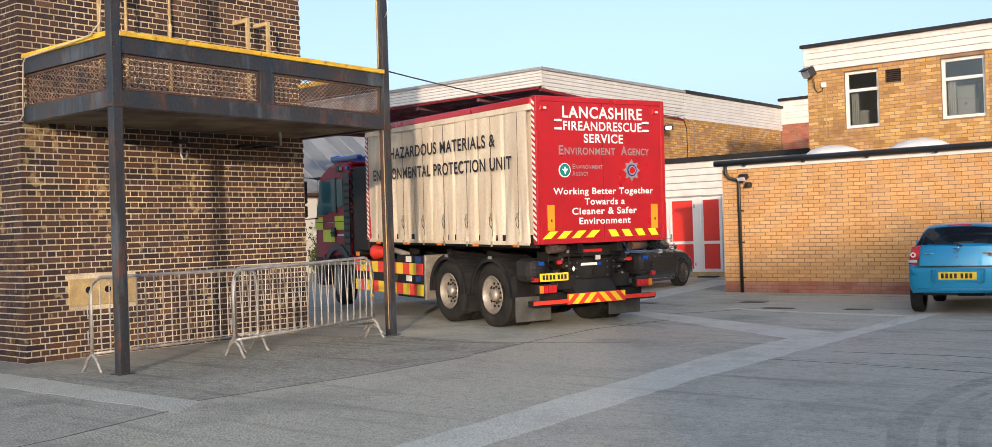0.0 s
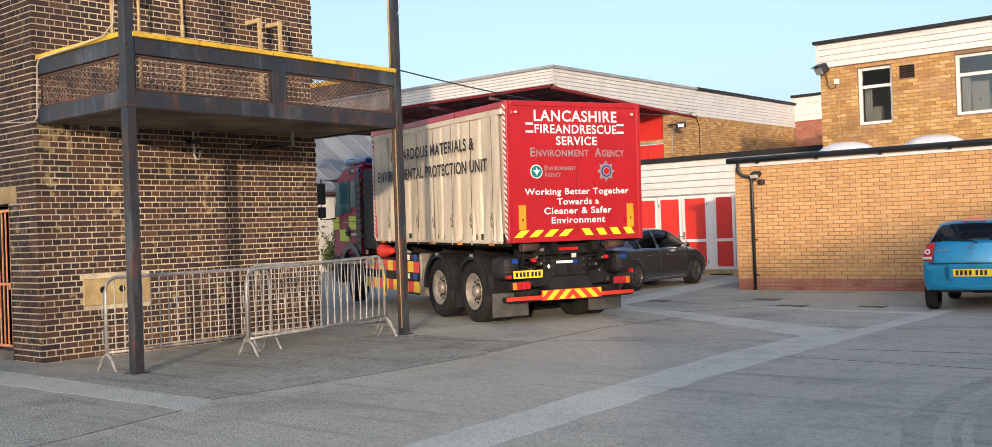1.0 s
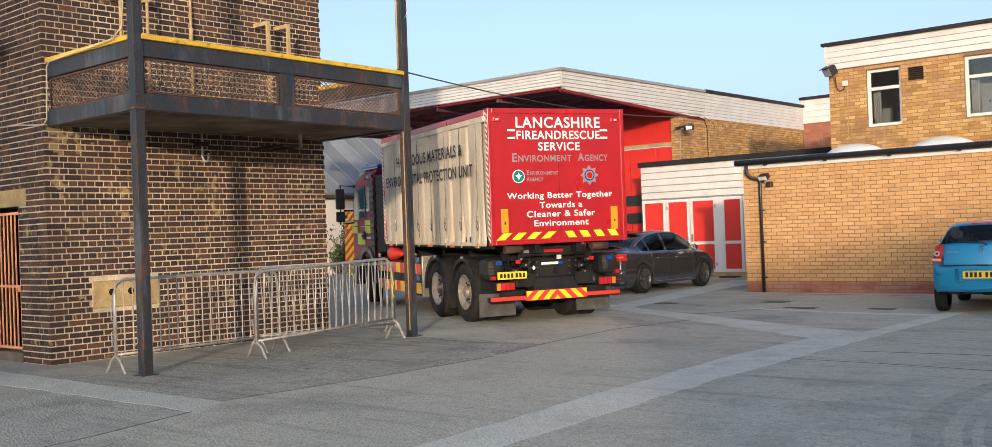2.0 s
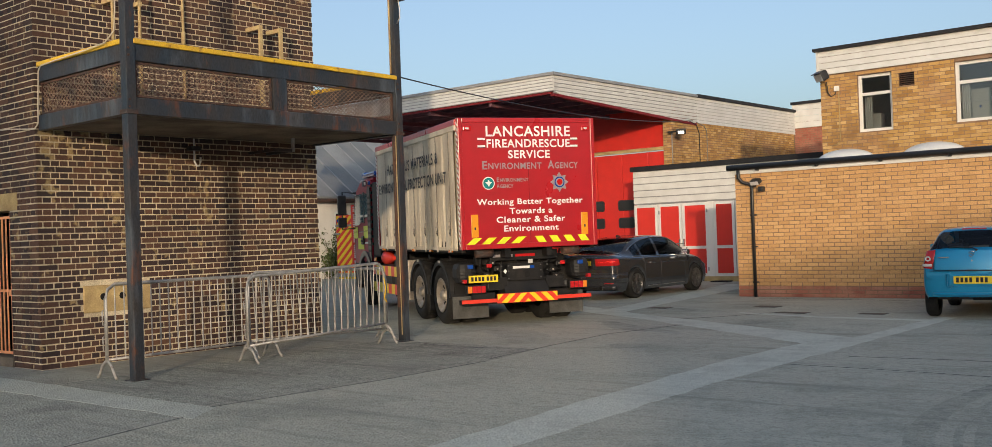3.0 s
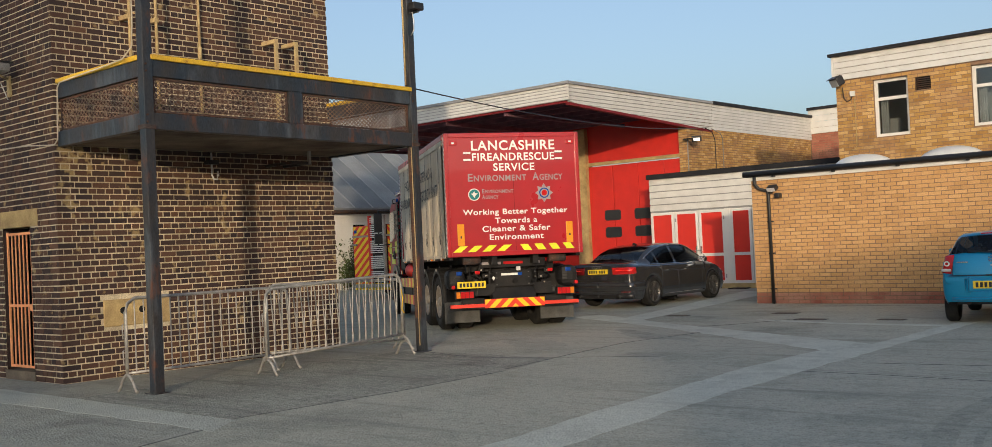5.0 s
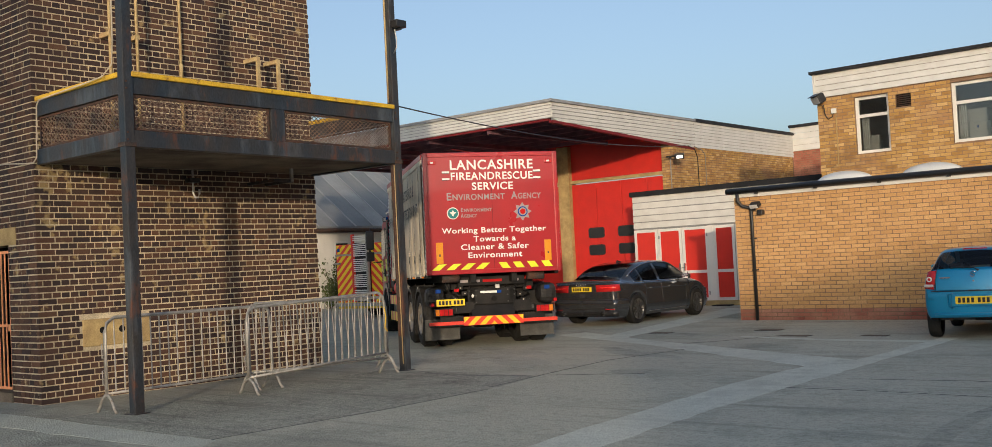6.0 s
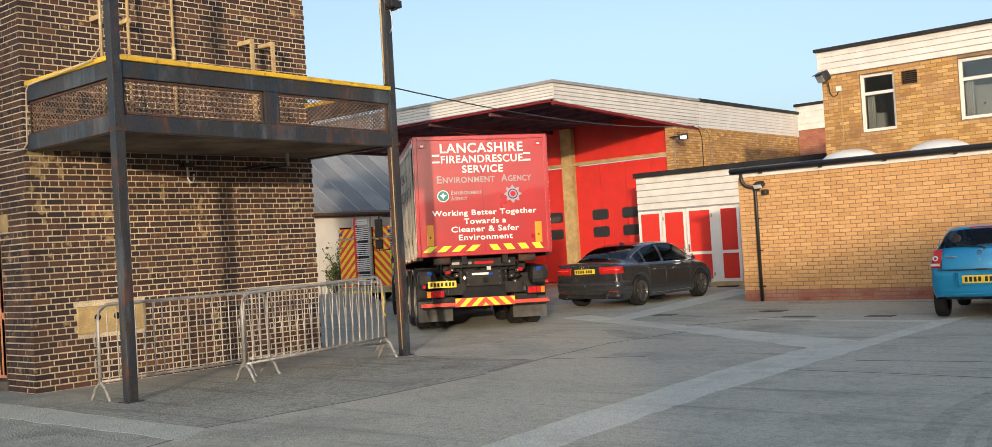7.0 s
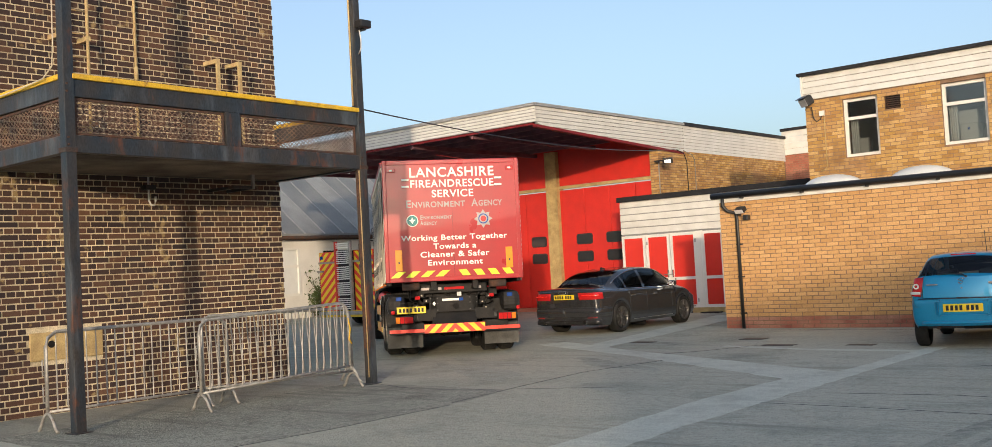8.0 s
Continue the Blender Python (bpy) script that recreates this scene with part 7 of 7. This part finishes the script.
def blue_hatchback():
    k, bow = 1.0, .06
    keys = [(0.0, .655, .60, .64, .655, .60, .015), (.03, .685, .78, .665, .82, .62, .015), (.06, .697, .88, .66, .93, .61, .02), (.1, .705, .915, .652, .985, .585, .03), (.2, .715, .935, .648, 1.125, .52, .06), (.31, .72, .942, .648, 1.235, .47, .06),
            (.38, .722, .942, .648, 1.27, .455, .05), (.6, .725, .935, .65, 1.29, .455, .045), (1.0, .73, .92, .65, 1.302, .46, .045), (1.6, .735, .91, .65, 1.30, .46, .045), (2.0, .73, .90, .645, 1.24, .475, .045), (2.4, .725, .88, .63, 1.08, .52, .04),
            (2.75, .715, .85, .61, .90, .56, .02), (3.0, .69, .77, .56, .81, .5, .02), (3.2, .6, .66, .48, .70, .4, .02), (3.27, .5, .55, .4, .58, .33, .02)]
    sh = CarShell(keys, [(0.0, .26), (.2, .22), (1.0, .2), (2.4, .2), (3.0, .22), (3.27, .28)], (.52, 2.72), .3, k)
    car = thing("hatchback_car", "turquoise-blue metallic hatchback parked by the brick wall", "car", pose(-4.68, 16.33, 0, 0, 0, 9.0))
    ys = sorted({round(i * .06, 3) for i in range(55)} | {.015, .03, .045, .08, .1, .13, .16, .2, .25, .28, .31, .345, .38, 3.27, *[round(a + .3 * math.sin(radians(q)), 4) for a in (.52, 2.72) for q in range(-90, 91, 10)]})
    ys = [y for y in ys if y <= 3.27]
    sh.build(car, M_CAR_BLUE, ys, [(12, 16, .1, .31), (9, 12, .5, .85), (9, 12, .95, 1.5), (9, 12, 1.58, 2.4), (13, 16, 1.9, 2.7)], bow)
    part("underbody", B(-.6, .6, .3, 3.1, .2, .3), M_BLACK, car)
    part("cabin_floor", B(-.6, .6, .25, 2.7, .32, .38), M_SEAT, car)
    part("dashboard", B(-.58, .58, 2.3, 2.6, .6, .86, bevel=.05), M_SEAT, car)
    car_seats(car, (.62, 1.45), .88, (-.33, .33), .48)
    part("steering_wheel", tube(bmesh.new(), [(.3 + .17 * math.cos(a * math.tau / 20), 2.15 - .05 * math.sin(a * math.tau / 20), .86 + .16 * math.sin(a * math.tau / 20)) for a in range(21)], .014, 6), M_SEAT, car)
    for y in (.52, 2.72):
        for sgn in (-1, 1):
            car_wheel(car, sgn * .635, y, .275, .18, sgn, 8, False, M_ALLOY)
            a, b = sorted((sgn * .5, sgn * .55))
            part("arch_liner", prism(bmesh.new(), [(y + .3 * math.cos(radians(q)), .26 + .3 * math.sin(radians(q))) for q in range(0, 181, 12)], a, b, "yz"), M_BLACK, car)
    for sgn in (-1, 1):
        lamp = part("tail_lamp", mirrored(sh.wrap(.56, .1, bow, .675, .965, .02, .008, 10, .055), sgn), M_LAMP_RED, car, "red upright tail lamp")
        part("clear_lens", mirrored(sh.wrap(.56, .05, bow, .71, .765, .0, .02), sgn), M_LAMP_CLEAR, lamp)
        part("round_lens", lathe(bmesh.new(), [(-.035, .038), (.0, .042)], 18, "y", (sgn * .615, 0, .835)), M_LAMP_CLEAR, lamp)
        part("bulb_ring", lathe(bmesh.new(), [(-.038, .02), (-.034, .022)], 14, "y", (sgn * .615, 0, .835)), M_LAMP_RED, lamp)
        part("tailgate_seam", tube(bmesh.new(), [(sgn * .54, -.024, .67), (sgn * .535, -.02, .76), (sgn * .54, .0, .9), (sgn * .52, .06, .965)], .006, 5), M_BLACK, car)
        part("recess_edge", tube(bmesh.new(), [(sgn * .3, -.06, .62), (sgn * .37, -.055, .6), (sgn * .355, -.062, .42), (sgn * .3, -.066, .4)], .014, 8), M_CAR_BLUE, car)
        part("mirror", B(sgn * .84 - .08, sgn * .84 + .08, 2.15, 2.27, .88, 1.02, bevel=.03), M_CAR_BLUE, car)
        part("window_trim", tube(bmesh.new(), sh.line(.45, 2.5, 9, sgn, .1, .003), .008, 6), M_BLACK, car)
    # tailgate panel above the bumper, from lamp to lamp
    bm = bmesh.new()
    rows = []
    for i in range(9):
        u = i / 8
        z = .665 + .29 * u
        yy = .028 + .05 * u ** 1.6
        rows.append([bm.verts.new((x, yy - .085 * (1 - (x / .62) ** 2) - .02, z)) for x in [-.535 + 1.07 * c / 14 for c in range(15)]])
    for a, b in zip(rows, rows[1:]):
        for c in range(14):
            bm.faces.new((a[c], a[c + 1], b[c + 1], b[c])).smooth = True
    gate = part("tailgate", bm, M_CAR_BLUE, car, smooth=True)
    part("tailgate_grip", B(-.08, .08, -.085, -.04, .645, .668, bevel=.006), M_BLACK, gate)
    badge = [(.045 * x, -.062, .9 + .045 * z) for x, z in ((.9, .5), (.2, 1), (-.9, .45), (.6, -.3), (-.1, -1), (-.9, -.4))]
    part("maker_badge", tube(bmesh.new(), badge, .009, 6), M_CHROME, gate)
    part("lock", lathe(bmesh.new(), [(-.072, .012), (-.06, .012)], 12, "y", (0, 0, .8)), M_CHROME, gate)
    for x0, w, h in ((-.47, .15, .016), (.35, .13, .03), (.42, .07, .02)):
        part("model_label", B(x0, x0 + w, -.05, -.025, .845 if h > .025 or x0 < 0 else .81, .845 + h if h > .025 or x0 < 0 else .81 + h), M_CHROME, gate)
    # bumper with its plate recess and ridge
    part("plate_recess", B(-.33, .33, -.066, -.02, .41, .61, bevel=.02), M_CAR_BLUE, car)
    pl = part("number_plate", B(-.262, .262, -.08, -.06, .46, .572, bevel=.004), M_PLATE, car, "yellow rear number plate")
    for i in range(7):
        x = -.225 + i * .06 + (.03 if i > 3 else 0)
        part("plate_bar", B(x, x + .038, -.086, -.079, .48, .552), M_TEXT_BLACK, pl)
    part("bumper_ridge", tube(bmesh.new(), [(x, -.072 * (1 - (x / .68) ** 2) - .004, .305) for x in [-.56 + .08 * i for i in range(15)]], .026, 8), M_CAR_BLUE, car)
    part("bumper_top_seam", tube(bmesh.new(), [(x, -.066 * (1 - (x / .66) ** 2) - .003, .652) for x in [-.6 + .08 * i for i in range(16)]], .006, 6), M_BLACK, car)
    part("rear_wiper", tube(bmesh.new(), [(.06, -.02, .955), (.0, .06, .99), (-.2, .09, 1.0), (-.33, .1, .99)], .011, 6), M_BLACK, car)
    part("wiper_boss", lathe(bmesh.new(), [(-.03, .016), (.02, .02)], 14, "y", (.06, 0, .955)), M_BLACK, car)
    part("brake_light", B(-.17, .17, .335, .38, 1.25, 1.278, bevel=.006), M_LAMP_RED, car)
    part("exhaust", tube(bmesh.new(), [(-.36, .08, .225), (-.38, .5, .23)], .026, 10), M_RUST, car)
    part("rear_axle", tube(bmesh.new(), [(-.55, .52, .24), (.55, .52, .24)], .035, 10), M_CHASSIS, car)
    part("spare_well", B(-.05, .35, .15, .5, .2, .27, bevel=.03), M_CHASSIS, car)
    part("aerial", tube(bmesh.new(), [(.3, .5, 1.28), (.3, .38, 1.6)], .005, 5), M_BLACK, car)
    for ob in car.children:
        if not ob.name.startswith("wheel"):
            ob.location.z += .07
    return car


grey_saloon()
blue_hatchback()


def fire_engine():
    fe = thing("fire_engine", "fire engine with red and yellow chevron rear and a ladder", "fire engine", pose(-25.47, 22.0, 0))
    W, L, H = 2.46, 6.2, 2.32
    part("body", B(0, W, .05, L - 1.6, .45, H, bevel=.03), M_TRUCK_RED, fe)
    part("cab", B(.03, W - .03, L - 1.6, L, .45, 2.5, bevel=.08), M_TRUCK_RED, fe)
    rear = part("rear_panel", B(0.0, W, .0, .05, .5, H), M_CHEV_R, fe, "rear panel with slanting red and yellow stripes")
    chevrons(rear, .02, .88, .52, 1.98, -.002, .155, 1.15, [M_CHEV_Y, None])
    chevrons(rear, .02, .88, 2.03, H - .02, -.002, .155, 1.15, [M_CHEV_Y, None])
    chevrons(rear, 1.62, W - .02, .52, 1.98, -.002, .155, -1.15, [M_CHEV_Y, None])
    chevrons(rear, 1.62, W - .02, 2.03, H - .02, -.002, .155, -1.15, [M_CHEV_Y, None])
    part("rear_rail", B(.0, .95, -.05, -.01, 1.96, 2.02), M_GALV, fe)
    part("rear_rail", B(1.58, W, -.05, -.01, 1.96, 2.02), M_GALV, fe)
    part("roller_shutter", B(.9, 1.6, -.02, .0, .5, H), M_GUARD, fe, "grey roller shutter behind the ladder")
    for x in (.92, 1.58):
        part("ladder_stile", B(x - .035, x + .035, -.16, -.06, .5, 2.62, bevel=.01), M_GALV if x > 1 else M_RED_PANEL, fe)
    for i in range(34):
        z = .55 + i * .06
        if i % 8 == 6:
            continue
        part("ladder_rung", B(.955, 1.545, -.14, -.1, z, z + .03), M_UPVC, fe)
    part("rear_step", B(.1, W - .1, -.2, .0, .38, .48, bevel=.01), M_GALV, fe)
    part("rear_bumper", B(.02, W - .02, -.03, .02, .3, .5), M_CHEV_Y, fe)
    for z in (.55, 1.7):
        part("bracket", B(-.04, .2, -.09, -.01, z, z + .06), M_GALV, fe)
    for x in (.12, W - .12):
        part("rear_lamp", B(x - .06, x + .06, -.03, .0, 2.1, 2.2, bevel=.01), M_BLUE, fe)
    for y in (1.5, 5.1):
        for x in (.25, W - .25):
            w = road_wheel(fe, (x, y, .47), .47, .3, -1 if x < 1 else 1, front=True)
    part("side_shutter", B(W, W + .02, .3, 4.4, 1.0, 2.1), M_GALV, fe)
    part("underframe", B(.3, W - .3, .3, L - .2, .3, .46), M_CHASSIS, fe)


fire_engine()

# seconds, place of the pod's rear on the ground, heading, lean, pitch
TRUCK_WAY = [
    (0.0, -8.739, 12.984, 72.198, -0.113, 1.088),
    (0.5, -9.146, 13.016, 70.411, -0.225, 1.200),
    (1.0, -9.524, 13.082, 67.879, 0.009, 0.939),
    (1.5, -9.855, 13.182, 65.725, -0.215, 0.747),
    (3.0, -10.757, 13.476, 60.497, -0.169, 0.446),
    (3.5, -11.134, 13.591, 58.363, 0.010, -0.327),
    (4.0, -11.423, 13.662, 56.589, 0.338, -0.482),
    (4.5, -11.603, 13.732, 55.305, 0.339, -0.890),
    (6.0, -11.958, 13.948, 52.575, 0.562, -0.759),
    (6.5, -12.171, 14.013, 50.928, 0.574, -0.784),
    (7.0, -12.325, 14.095, 50.390, 0.795, -1.605),
    (7.5, -12.399, 14.123, 49.713, 0.486, -1.713),
    (8.0, -12.490, 14.154, 48.943, 0.729, -1.647),
]


def motions():
    rows = []
    for t, x, y, yaw, lean, pitch in TRUCK_WAY:
        rows.append((t, pose(x, y, -1.9 * radians(pitch), pitch, lean, yaw)))
    walk(truck, rows)
    # the wheels roll by the way that the rear axle has gone
    gone, way, last = 0.0, [], None
    for t, x, y, yaw, lean, pitch in TRUCK_WAY:
        axle = Vector((x - 1.9 * math.sin(radians(yaw)), y + 1.9 * math.cos(radians(yaw))))
        if last is not None:
            gone += (axle - last).length
        last = axle
        way.append((t, gone))
    for wheel, place, steer in truck_wheels:
        walk(wheel, [(t, pose(*place, 0, 0, steer) @ pose(0, 0, 0, -math.degrees(g / 0.5), 0, 0)) for t, g in way])


motions()
